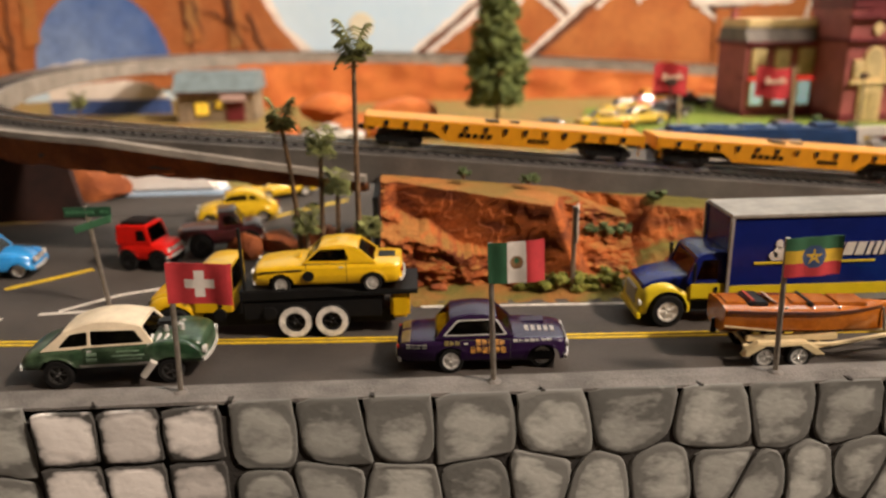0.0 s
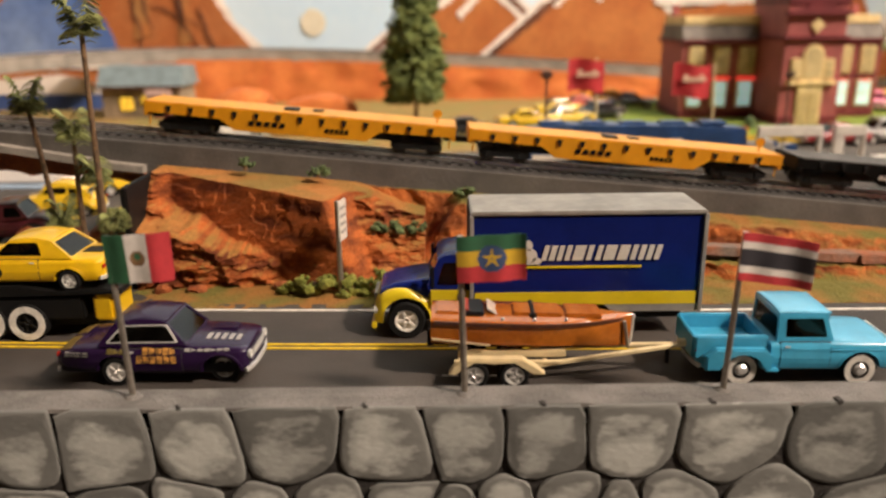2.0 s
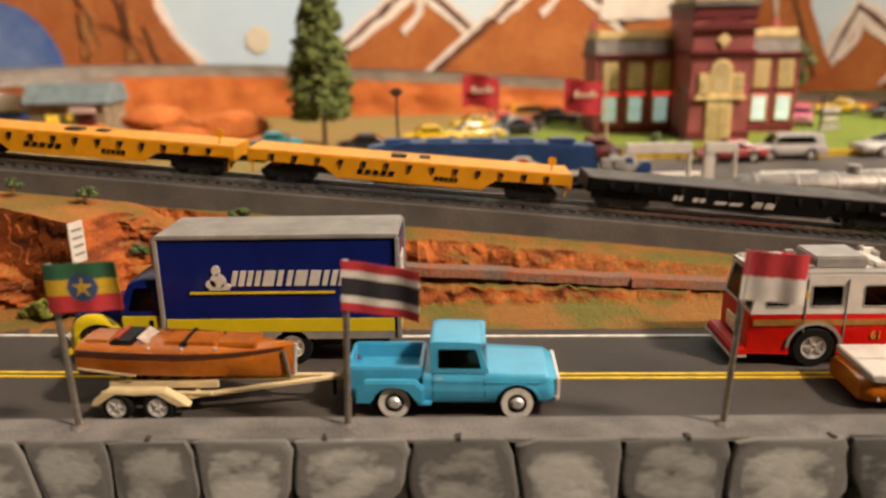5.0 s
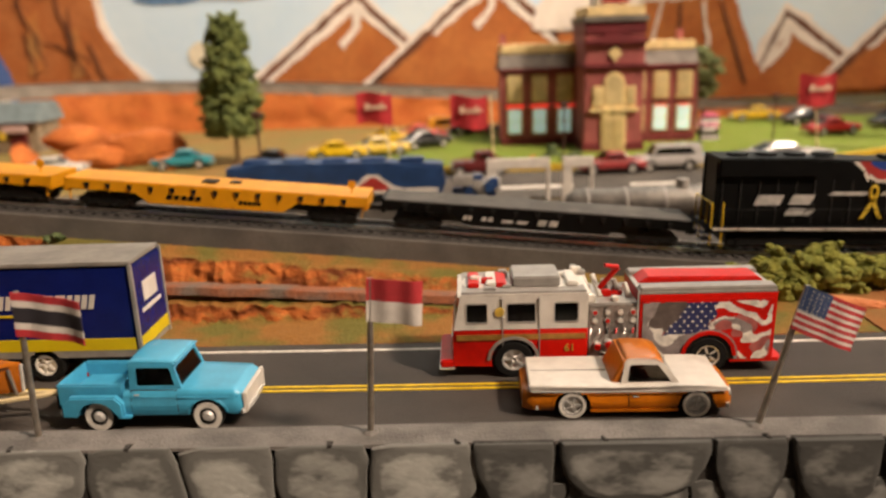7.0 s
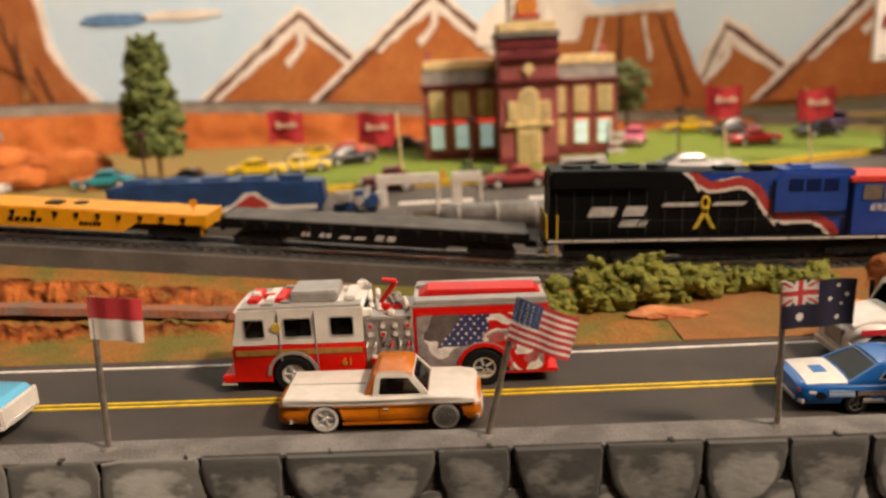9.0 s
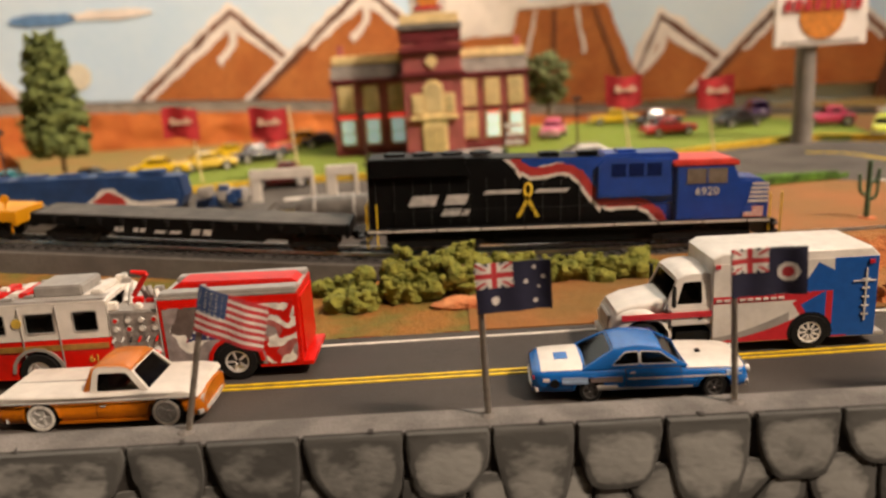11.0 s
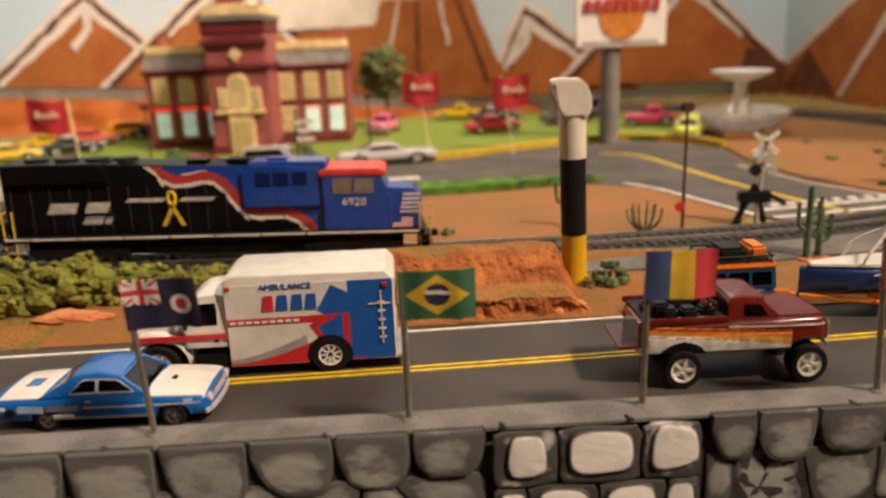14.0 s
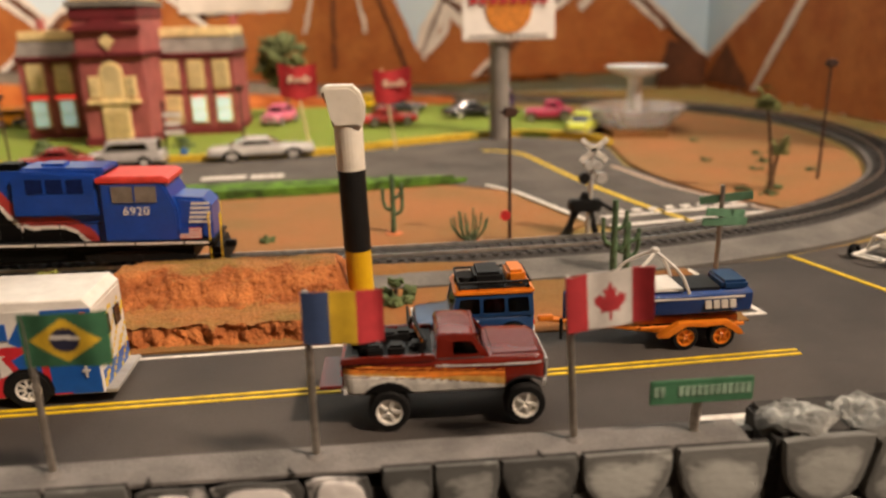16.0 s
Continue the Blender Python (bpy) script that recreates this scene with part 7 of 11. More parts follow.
AQUA = mat("turquoise_enamel", (0.05, 0.33, 0.52), 0.3, var=0.04, scale=100, coat=0.5)
pick = vehicle("pickup_truck", "turquoise step-side pickup truck with white-wall tyres", 0.2705, 0.3065, -1.5, [(-0.0405, 0.0075), (-0.0405, 0.0138), (-0.0395, 0.0142), (-0.0130, 0.0142), (-0.0122, 0.0190), (-0.008, 0.0195), (0.012, 0.0200), (0.034, 0.0192), (0.0375, 0.0175), (0.0380, 0.0085), (0.0365, 0.0070)], 0.0072, 0.0300, [(-0.0232, 0.0072), (0.0228, 0.0072)], AQUA, [(-0.0098, 0.0175), (0.0122, 0.0195), (0.0092, 0.0290), (0.0098, 0.0300), (0.0070, 0.0312), (-0.0080, 0.0314), (-0.0094, 0.0300)], (0.0130, 0.0114), None, [[(-0.0066, 0.0207), (0.0096, 0.0209), (0.0076, 0.0288), (-0.0066, 0.0288)]], None, mat("dark_hub", (0.05, 0.047, 0.043), 0.45, 0.3), True, doors=[[(-0.0085, 0.0080), (0.0105, 0.0080), (0.0105, 0.0190), (-0.0085, 0.0190)]], category="toy truck", group="cars in the near lane", rim_k=0.55, squat=0.90, soft=False, crown=0.0009)
part("load_bed", bx(-0.0385, -0.0145, -0.0100, 0.0100, 0.0136, 0.0148), AQUA, pick)
for s in (-1, 1):
    part("bed_rail", bx(-0.0412, -0.0128, s * 0.0112 - 0.0012, s * 0.0112 + 0.0012, 0.0110, 0.0210, 0.0006), AQUA, pick)
    arch = [(-0.0232 + 0.0088 * math.cos(math.pi * k / 10), 0.0075 + 0.0080 * math.sin(math.pi * k / 10)) for k in range(11)]
    part("rear_fender", pr([(-0.0378, 0.0075), (-0.0378, 0.0140), (-0.034, 0.0172), (-0.0150, 0.0172), (-0.0118, 0.0140), (-0.0118, 0.0075)] + arch, s * 0.0150 - 0.0017, s * 0.0150 + 0.0017, 0.0007), AQUA, pick)
    part("running_board", bx(-0.0145, -0.009, s * 0.0152 - 0.0014, s * 0.0152 + 0.0014, 0.0070, 0.0082, 0.0004), AQUA, pick)
    part("belt_rib", flank_patch([(-0.0085, 0.0162), (0.0360, 0.0155), (0.0360, 0.0160), (-0.0085, 0.0168)], FLANK[pick.name], s, 0.0004), AQUA, pick)
part("bed_front", bx(-0.0140, -0.0125, -0.0115, 0.0115, 0.0130, 0.0210, 0.0004), AQUA, pick)
part("roof_visor", bx(0.0085, 0.0112, -0.0112, 0.0112, 0.0302, 0.0311, 0.0004), AQUA, pick)
for wx in (-0.0232, 0.0228):
    for s in (-1, 1):
        part("hub_cap", rod((wx, s * 0.0148, 0.0072), (wx, s * 0.0158, 0.0072), 0.0027, 0.0016, 14), CHROME, pick, "bright hub cap")
part("tail_gate", bx(-0.0420, -0.0405, -0.0112, 0.0112, 0.0110, 0.0208, 0.0005), AQUA, pick)
part("nose_panel", bx(0.0370, 0.0388, -0.0128, 0.0128, 0.0072, 0.0172, 0.0006), WHITE, pick, "white nose panel")

ORANGE = mat("copper_orange", (0.42, 0.115, 0.004), 0.28, 0.0, 0.08, 90, 0.03, coat=0.2, spec=0.35)
ranch = vehicle("low_pickup", "low orange and white custom pickup with a covered bed", 0.4600, 0.3095, -1, [(-0.0372, 0.0045), (-0.0384, 0.0095), (-0.0398, 0.0126), (0.030, 0.0126), (0.0355, 0.0116), (0.0362, 0.0070), (0.0345, 0.0040)], 0.0036, 0.0305, [(-0.0250, 0.0062), (0.0230, 0.0062)], ORANGE, None, None, rim=CHROME, white=True, doors=[[(-0.003, 0.0056), (0.0155, 0.0056), (0.0155, 0.0118), (-0.003, 0.0118)]], category="toy truck", group="cars in the near lane", rim_k=0.70, squat=0.94)
part("upper_body", body_mesh([(-0.0416, 0.0122), (-0.0420, 0.0146), (-0.0414, 0.0152), (-0.010, 0.0148), (0.012, 0.0152), (0.029, 0.0150), (0.0345, 0.0140), (0.0357, 0.0122)], 0.0307, 0.0008, 0.07, 0.02), WHITE, ranch, "white upper body and bed cover", True)
part("bed_seam", bx(-0.0405, -0.0100, -0.0002, 0.0002, 0.0146, 0.0153), GREY_TRIM, ranch)
part("chrome_spear", flank_patch([(-0.0405, 0.0124), (0.0315, 0.0122), (0.0315, 0.0127), (-0.0405, 0.0129)], lambda x, z: 0.01545 * (1 - 0.07 * (abs(x) / 0.0437) ** 5), -1, 0.0002), CHROME, ranch)
greenhouse(ranch, [(-0.0060, 0.0146), (0.0172, 0.0144), (0.0100, 0.0236), (0.0066, 0.0248), (-0.0025, 0.0250), (-0.0044, 0.0236)], 0.0128, 0.0104, WHITE, [[(-0.0034, 0.0154), (0.0136, 0.0154), (0.0086, 0.0224), (-0.0024, 0.0226)]], ORANGE, seat_mat=mat("red_seat", (0.28, 0.03, 0.015), 0.6))
part("rear_cover", pr([(-0.0100, 0.0140), (-0.0058, 0.0140), (-0.0036, 0.0245), (-0.0052, 0.0243)], -0.0112, 0.0112, 0.0006), ORANGE, ranch, "orange cab back")
ranch.scale[0] = 1.0
part("rocker_trim", bx(-0.018, 0.016, -0.0156, -0.0150, 0.0036, 0.0046), ORANGE, ranch)

BLUE = mat("race_blue", (0.004, 0.10, 0.36), 0.26, var=0.05, coat=0.25)
galaxie = vehicle("race_car", "blue and white two-door race car with number bars", 0.6645, 0.3085, -2.5, [(-0.0425, 0.0060), (-0.0445, 0.0105), (-0.0430, 0.0150), (-0.02, 0.0160), (0.012, 0.0158), (0.034, 0.0150), (0.0385, 0.0135), (0.0390, 0.0085), (0.0375, 0.0055)], 0.0050, 0.0300, [(-0.0225, 0.0056), (0.0255, 0.0056)], BLUE, [(-0.0255, 0.0152), (0.0155, 0.0155), (0.0055, 0.0228), (-0.004, 0.0242), (-0.0125, 0.0232)], (0.0134, 0.0100), None, [[(-0.0135, 0.0168), (-0.0035, 0.0170), (-0.0035, 0.0220), (-0.0085, 0.0218)], [(-0.0025, 0.0170), (0.0110, 0.0170), (0.0048, 0.0216), (-0.0025, 0.0220)]], None, mat("dark_steel_rim", (0.16, 0.15, 0.14), 0.35, 0.7), doors=[[(-0.0085, 0.0062), (0.0125, 0.0062), (0.0125, 0.0152), (-0.0085, 0.0152)]], category="toy car", group="cars in the near lane", squat=0.83, trim=CHROME)
part("boot_lid", top_patch(galaxie, -0.0415, -0.0250, 0.86), WHITE, galaxie, "white boot lid")
part("boot_mark", top_patch(galaxie, -0.0355, -0.0300, 0.20, 0.0004, -0.25), BLUE, galaxie)
part("bonnet", top_patch(galaxie, 0.0150, 0.0375, 0.90), WHITE, galaxie, "white bonnet")
part("bonnet_scoop", bx(0.0215, 0.0235, -0.0020, 0.0005, 0.0155, 0.0168, 0.0004), BLACK, galaxie)
for x0, x1, z0, z1, m in ((-0.0200, 0.0170, 0.0058, 0.0068, GREY_TRIM), (-0.008, 0.036, 0.0108, 0.0114, CHROME), (-0.0335, -0.0235, 0.0092, 0.0122, mat("pale_blue_decal", (0.22, 0.30, 0.42), 0.4)), (-0.0225, -0.0100, 0.0098, 0.0120, mat("decal_brown", (0.12, 0.09, 0.08), 0.4)), (-0.0410, -0.0385, 0.0105, 0.0118, WHITE), (-0.020, -0.012, 0.0070, 0.0082, WHITE), (0.0300, 0.0330, 0.0115, 0.0130, mat("pale_blue_decal", (0.22, 0.30, 0.42), 0.4))):
    part("side_mark", flank_patch([(x0, z0), (x1, z0), (x1, z1), (x0, z1)], FLANK[galaxie.name], -1, 0.0004), m, galaxie)
part("number_disc", bm=rod((-0.0365, -0.0120, 0.0095), (-0.0365, -0.0148, 0.0095), 0.0020, seg=16), material=BLACK, parent=galaxie)

MAROON = mat("maroon_enamel", (0.115, 0.011, 0.006), 0.2, 0.0, 0.06, 90, 0.01, coat=0.4, spec=0.25)
offroad = vehicle("off_road_pickup", "maroon off-road pickup with orange and white side stripes", 0.8995, 0.3140, -1.0, [(-0.0400, 0.0145), (-0.0405, 0.0262), (-0.0145, 0.0262), (0.012, 0.0266), (0.0325, 0.0262), (0.0345, 0.0248), (0.0349, 0.0160), (0.0338, 0.0135)], 0.0136, 0.0300, [(-0.0236, 0.0077), (0.0268, 0.0077)], MAROON, [(-0.0058, 0.0258), (0.0138, 0.0262), (0.0086, 0.0326), (0.0066, 0.0339), (-0.0036, 0.0341), (-0.0054, 0.0328)], (0.0132, 0.0112), None, [[(0.0004, 0.0270), (0.0102, 0.0270), (0.0074, 0.0315), (0.0004, 0.0317)]], None, W_AL, tyre_w=0.0068, doors=[[(-0.0050, 0.0148), (0.0115, 0.0148), (0.0115, 0.0258), (-0.0050, 0.0258)]], category="toy truck", group="cars in the near lane", rim_k=0.64, soft=False, crown=0.0009, gap=0.0024)


def flare(u, v):
    """White sill that tapers ahead, then cream, yellow and orange bands that sweep up to the tail."""
    x, z = -0.0398 + u * 0.0590, 0.0142 + v * 0.0116
    if math.hypot(x + 0.0236, z - 0.0077) < 0.0112 or math.hypot(x - 0.0268, z - 0.0077) < 0.0104:
        return 4
    white = 0.0208 - 0.0050 * u ** 1.8
    top = 0.0240 - 0.0030 * u
    if z < white:
        return 0
    if z < white + 0.0009 * (1 - u):
        return 3 if z < white + 0.0002 else 0
    if z < top:
        return 2 if z < white + (top - white) * (0.45 + 0.15 * math.sin(u * 9)) else 1
    return 1 if top + 0.0006 < z < top + 0.0013 * (1 - 0.4 * u) else 3


part("side_stripes", grid_panel(110, 36, lambda u, v: (-0.0398 + u * 0.0590, -FLANK[offroad.name](-0.0398 + u * 0.0590, 0.0142 + v * 0.0116) - 0.0004, 0.0142 + v * 0.0116), lambda u, v: flare(u, v), 0.0003), [W_AL, mat("flare_orange", (0.55, 0.16, 0.02), 0.4), mat("flare_yellow", (0.60, 0.33, 0.08), 0.4), MAROON, BLACK], offroad)
for ob in offroad.children:
    if ob.name.startswith("wheel_arch"):
        ob.data.materials[0] = BLACK
    elif ob.name.startswith("wheel"):
        ob.location.y = 0.0012 if ob.data.vertices[0].co.y > 0 else -0.0012
part("load_bed", bx(-0.0390, -0.0070, -0.0122, 0.0122, 0.0250, 0.0268), BLACK, offroad)
part("bonnet", top_patch(offroad, 0.0150, 0.0335, 0.80, 0.0006), MAROON, offroad)
part("side_chrome", flank_patch([(-0.006, 0.0238), (0.033, 0.0228), (0.033, 0.0233), (-0.006, 0.0243)], FLANK[offroad.name], -1, 0.0006), CHROME, offroad)
part("roof_visor", bx(0.0074, 0.0096, -0.0108, 0.0108, 0.0331, 0.0339, 0.0004), MAROON, offroad)
part("front_plate", bx(0.0342, 0.0356, -0.0125, 0.0125, 0.0165, 0.0240, 0.0006), GREY_TRIM, offroad)
for s in (-1, 1):
    part("bed_rail", bx(-0.0405, -0.0062, s * 0.0136 - 0.0010, s * 0.0136 + 0.0010, 0.0255, 0.0280, 0.0004), MAROON, offroad)
rng = random.Random(9)
for i in range(9):
    x, y = -0.034 + 0.0027 * i, rng.uniform(-.009, .009)
    part("cargo", bx(x - 0.003, x + 0.0035, y - 0.003, y + 0.003, 0.0260, 0.0290 + rng.uniform(0, .004), 0.001), BLACK, offroad)
part("tail_gate", bx(-0.0490, -0.0402, -0.0125, 0.0125, 0.0158, 0.0170, 0.0004), MAROON, offroad, "open tail gate")
for i in range(3):
    part("roll_bar", rod((-0.012 - 0.002 * i, -0.011 + 0.011 * i, 0.0262), (-0.0095 - 0.002 * i, -0.011 + 0.011 * i, 0.0318), 0.0007, seg=6), BLACK, offroad)
part("roll_bar", rod((-0.0095, -0.011, 0.0318), (-0.0135, 0.011, 0.0318), 0.0007, seg=6), BLACK, offroad)
part("light_bar", rod((-0.0105, -0.006, 0.0306), (-0.0125, 0.006, 0.0306), 0.0011, seg=8), mat("flare_orange", (0.55, 0.16, 0.02), 0.4), offroad)

# far lane, heading to the left
NAVY = mat("navy_enamel", (0.005, 0.012, 0.115), 0.24, var=0.05, scale=100, coat=0.1, spec=0.3)
LEMON = mat("lemon_enamel", (0.66, 0.50, 0.012), 0.3, var=0.04, scale=100, coat=0.4)
SILVER = mat("satin_silver", (0.38, 0.355, 0.32), 0.45, 0.4, 0.08, 80, 0.08)


def lorry_cab(t, x0, w, low_mat, top_mat, r):
    """A bonneted lorry cab: bonnet and mudguards low, cab above; nose ahead of x0."""
    hw0 = w / 2
    wings = car_shell([(x0 - 0.0008, 0.0080), (x0 - 0.0008, 0.0172), (x0 + 0.0040, 0.0196), (x0 + 0.0095, 0.0226), (x0 + 0.0160, 0.0229), (x0 + 0.0215, 0.0205), (x0 + 0.0246, 0.0160), (x0 + 0.0250, 0.0100), (x0 + 0.0240, 0.0070)], 0.0068, w, [(x0 + 0.0110, r)], 0.0020, 0.05, 0.0016, True)[0]
    part("mudguard", wings, low_mat, t, smooth=True)
    part("bonnet", body_mesh([(x0 - 0.002, 0.0165), (x0 - 0.002, 0.0262), (x0 + 0.004, 0.0258), (x0 + 0.016, 0.0238), (x0 + 0.0222, 0.0212), (x0 + 0.0236, 0.0150)], w * 0.84, 0.0022, 0.12), top_mat, t, smooth=True)
    part("door_sill", bx(x0 - 0.018, x0 + 0.0012, -hw0 * .97, hw0 * .97, 0.0140, 0.0226, 0.0008), low_mat, t)
    part("cab", bx(x0 - 0.018, x0 + 0.0018, -hw0 * .935, hw0 * .935, 0.0200, 0.0240, 0.0006), top_mat, t)
    greenhouse(t, [(x0 - 0.018, 0.0222), (x0 + 0.0030, 0.0222), (x0 - 0.0030, 0.0352), (x0 - 0.006, 0.0368), (x0 - 0.012, 0.0374), (x0 - 0.018, 0.0370)], hw0 * 0.935, hw0 * 0.84, top_mat, [[(x0 - 0.0128, 0.0240), (x0 - 0.0022, 0.0240), (x0 - 0.0052, 0.0338), (x0 - 0.0128, 0.0340)]])
    for s in (-1, 1):
        part("door", side_panel([(x0 - 0.0140, 0.0148), (x0 + 0.0002, 0.0148), (x0 + 0.0002, 0.0222), (x0 - 0.0140, 0.0222)], lambda q: hw0 * .97, s, 0.0003), low_mat, t)
        part("door_handle", bx(x0 - 0.0128, x0 - 0.0112, s * hw0 * .97 - 0.0005, s * hw0 * .97 + 0.0007, 0.0172, 0.0204), BLACK, t)
        part("mirror", bx(x0 - 0.0012, x0 + 0.0004, s * (hw0 + 0.0012) - 0.0010, s * (hw0 + 0.0012) + 0.0010, 0.0235, 0.0335, 0.0005), BLACK, t)
        part("headlight", disc(x0 + 0.0242, s * w * .40, 0.0125, 0.0018, (1, 0, 0)), mat("lamp_glass", (0.7, 0.68, 0.6), 0.1), t)
    part("grille", bx(x0 + 0.0238, x0 + 0.0252, -w * .25, w * .25, 0.0095, 0.0185, 0.0005), GREY_TRIM, t)
    part("front_bumper", bx(x0 + 0.0240, x0 + 0.0262, -w * .48, w * .48, 0.0045, 0.0075, 0.0005), low_mat, t)


# local x runs to the truck's nose, which points left in the plan
truck = thing("box_truck", "navy and yellow box truck with a silver roof", "toy truck", pose(0.1635, 0.3555, 0, 0, 0, 180), "trucks in the far lane")
lorry_cab(truck, 0.0315, 0.0325, LEMON, NAVY, 0.0083)
for wx in (0.0425, -0.0385):
    for s in (-1, 1):
        wheel(truck, wx, s * 0.0136, 0.0083, 0.0060, W_AL, rim=0.60)
part("chassis", bx(-0.078, 0.050, -0.009, 0.009, 0.006, 0.0105), BLACK, truck)
cargo = part("cargo_box", bx(-0.0830, 0.0140, -0.0162, 0.0162, 0.0122, 0.0545, 0.0005), NAVY, truck)
part("roof", bx(-0.0838, 0.0148, -0.0170, 0.0170, 0.0545, 0.0565, 0.0006), mat("dull_roof_silver", (0.25, 0.225, 0.195), 0.5, 0.3, 0.12, 60, 0.1), truck, "silver roof")
part("skirt", bx(-0.0832, 0.0142, -0.0166, 0.0166, 0.0118, 0.0152), SILVER, truck)
for x in (-0.0834, 0.0144):
    for s in (-1, 1):
        part("corner_post", bx(x - 0.0009, x + 0.0009, s * 0.0165 - 0.0009, s * 0.0165 + 0.0009, 0.0118, 0.0550, 0.0003), SILVER, truck)
for s in (-1, 1):
    part("yellow_band", bx(-0.0815, 0.0130, s * 0.0164 - 0.0002, s * 0.0164 + 0.0003, 0.0152, 0.0208), LEMON, truck)
    y = s * 0.0165
    x0, d = (-0.0150, -1) if s > 0 else (-0.0690, 1)
    for w, g in ((0.0020, 0.0010), (0.0024, 0.0010), (0.0020, 0.0012), (0.0021, 0.0012), (0.0046, 0.0012), (0.0021, 0.0018), (0.0021, 0.0012), (0.0047, 0.0012), (0.0042, 0.0013), (0.0021, 0.0013), (0.0022, 0.0011), (0.0022, 0.0011), (0.0022, 0.0010)):
        part("logo_bar", pr([(x0, 0.0352), (x0 + d * w, 0.0352), (x0 + d * (w + 0.0016), 0.0416), (x0 + d * 0.0016, 0.0416)], y - 0.0002, y + 0.0003), WHITE, truck)
        x0 += d * (w + g)
    for ex, ez, rx, rz in ((-0.0095, 0.0418, 0.0018, 0.0022), (-0.0100, 0.0374, 0.0033, 0.0030), (-0.0070, 0.0360, 0.0022, 0.0018), (-0.0132, 0.0350, 0.0020, 0.0014)):
        part("logo_patch", pr([(ex + rx * math.cos(a), ez + rz * math.sin(a)) for a in [math.pi * k / 8 for k in range(16)]], y - 0.0002, y + 0.0004), WHITE, truck, "plain white logo shape")
    part("logo_base", pr([(-0.0060, 0.0334), (-0.0142, 0.0334), (-0.0138, 0.0352), (-0.0064, 0.0352)], y - 0.0002, y + 0.0003), WHITE, truck)
    part("logo_line", bx(-0.0575, 0.002, y - 0.0002, y + 0.0003, 0.0318, 0.0327), LEMON, truck)
part("rear_band", bx(-0.0842, -0.0832, -0.0155, 0.0155, 0.0152, 0.0208), LEMON, truck)
part("rear_door", bx(-0.0838, -0.0830, -0.0002, 0.0155, 0.0210, 0.0535), NAVY, truck)
part("rear_door", bx(-0.0838, -0.0830, -0.0155, -0.0006, 0.0210, 0.0535), NAVY, truck)
part("logo_patch", bx(-0.0842, -0.0836, -0.0075, 0.0075, 0.0350, 0.0445, 0.0002), WHITE, truck, "plain white logo shape")
part("logo_patch", bx(-0.0842, -0.0836, -0.0105, 0.0105, 0.0305, 0.0325, 0.0002), WHITE, truck, "plain white logo shape")

# tow truck with a yellow coupe on its bed
YELLOW = mat("taxi_yellow", (0.64, 0.385, 0.005), 0.28, var=0.04, scale=100, coat=0.5)
tow = thing("car_transporter", "yellow and black car transporter lorry with white-wall rear tyres", "toy truck", pose(-0.075, 0.3565, 0, 0, 0, 180), "trucks in the far lane")
lorry_cab(tow, 0.0335, 0.0315, YELLOW, YELLOW, 0.0082)
for wx, wh in ((0.0445, False), (-0.0138, True), (-0.0315, True)):
    for s in (-1, 1):
        wheel(tow, wx, s * 0.0135, 0.0086, 0.0055, BLACK, wh, rim=0.56)
part("chassis", bx(-0.062, 0.056, -0.009, 0.009, 0.005, 0.011), BLACK, tow)
part("bed", pr([(-0.0735, 0.0215), (0.012, 0.0195), (0.012, 0.0250), (-0.03, 0.0255), (-0.045, 0.0225), (-0.0735, 0.0238)], -0.0160, 0.0160, 0.0006), BLACK, tow)
part("side_box", bx(-0.056, 0.0115, -0.0150, 0.0150, 0.0095, 0.0196, 0.0008), BLACK, tow)
part("exhaust_stack", rod((0.0100, 0.0135, 0.012), (0.0100, 0.0135, 0.056), 0.0009, seg=8), BLACK, tow)
part("tow_arm", bx(-0.0695, -0.060, -0.006, 0.015, 0.0085, 0.0205, 0.0015), YELLOW, tow, "yellow tow arm")
for x in (-0.002, 0.022):
    part("fuel_cap", rod((x, 0.0155, 0.0135), (x, 0.0166, 0.0135), 0.0032, seg=14), BLACK, tow)
vehicle("coupe", "yellow two-door coupe with black stripes riding on the transporter", -0.0445, 0.3560, 180, [(-0.0365, 0.0075), (-0.0375, 0.0160), (-0.0345, 0.0175), (-0.02, 0.0178), (0.012, 0.0182), (0.033, 0.0165), (0.0375, 0.0140), (0.0380, 0.0090), (0.0360, 0.0065)], 0.0055, 0.0295, [(-0.0225, 0.0058), (0.0235, 0.0058)], YELLOW, [(-0.0245, 0.0172), (0.0125, 0.0178), (0.0035, 0.0262), (-0.006, 0.0272), (-0.0150, 0.0258)], (0.0132, 0.0100), None, [[(-0.0112, 0.0187), (0.0100, 0.0190), (0.0040, 0.0250), (-0.0090, 0.0252)]], None, CHROME, doors=[[(-0.0095, 0.0068), (0.0105, 0.0068), (0.0105, 0.0172), (-0.0095, 0.0172)]], category="toy car", z=0.0225, squat=0.84)
coupe = bpy.context.scene.objects["coupe"]
part("number_disc", rod((0.0095, 0.0146, 0.0108), (0.0095, 0.0153, 0.0108), 0.0030, seg=18), BLACK, coupe, "black round number disc")
for s in (-1, 1):
    part("side_stripe", flank_patch([(0.0125, 0.0142), (0.0345, 0.0128), (0.0345, 0.0134), (0.0125, 0.0148)], FLANK[coupe.name], s, 0.0004), BLACK, coupe)
part("boot_stripe", top_patch(coupe, -0.034, -0.0255, 0.30, 0.0003), BLACK, coupe)
part("bonnet_scoop", pr([(0.014, 0.0170), (0.024, 0.0165), (0.015, 0.0190)], -0.004, 0.004, 0.0005), YELLOW, coupe)

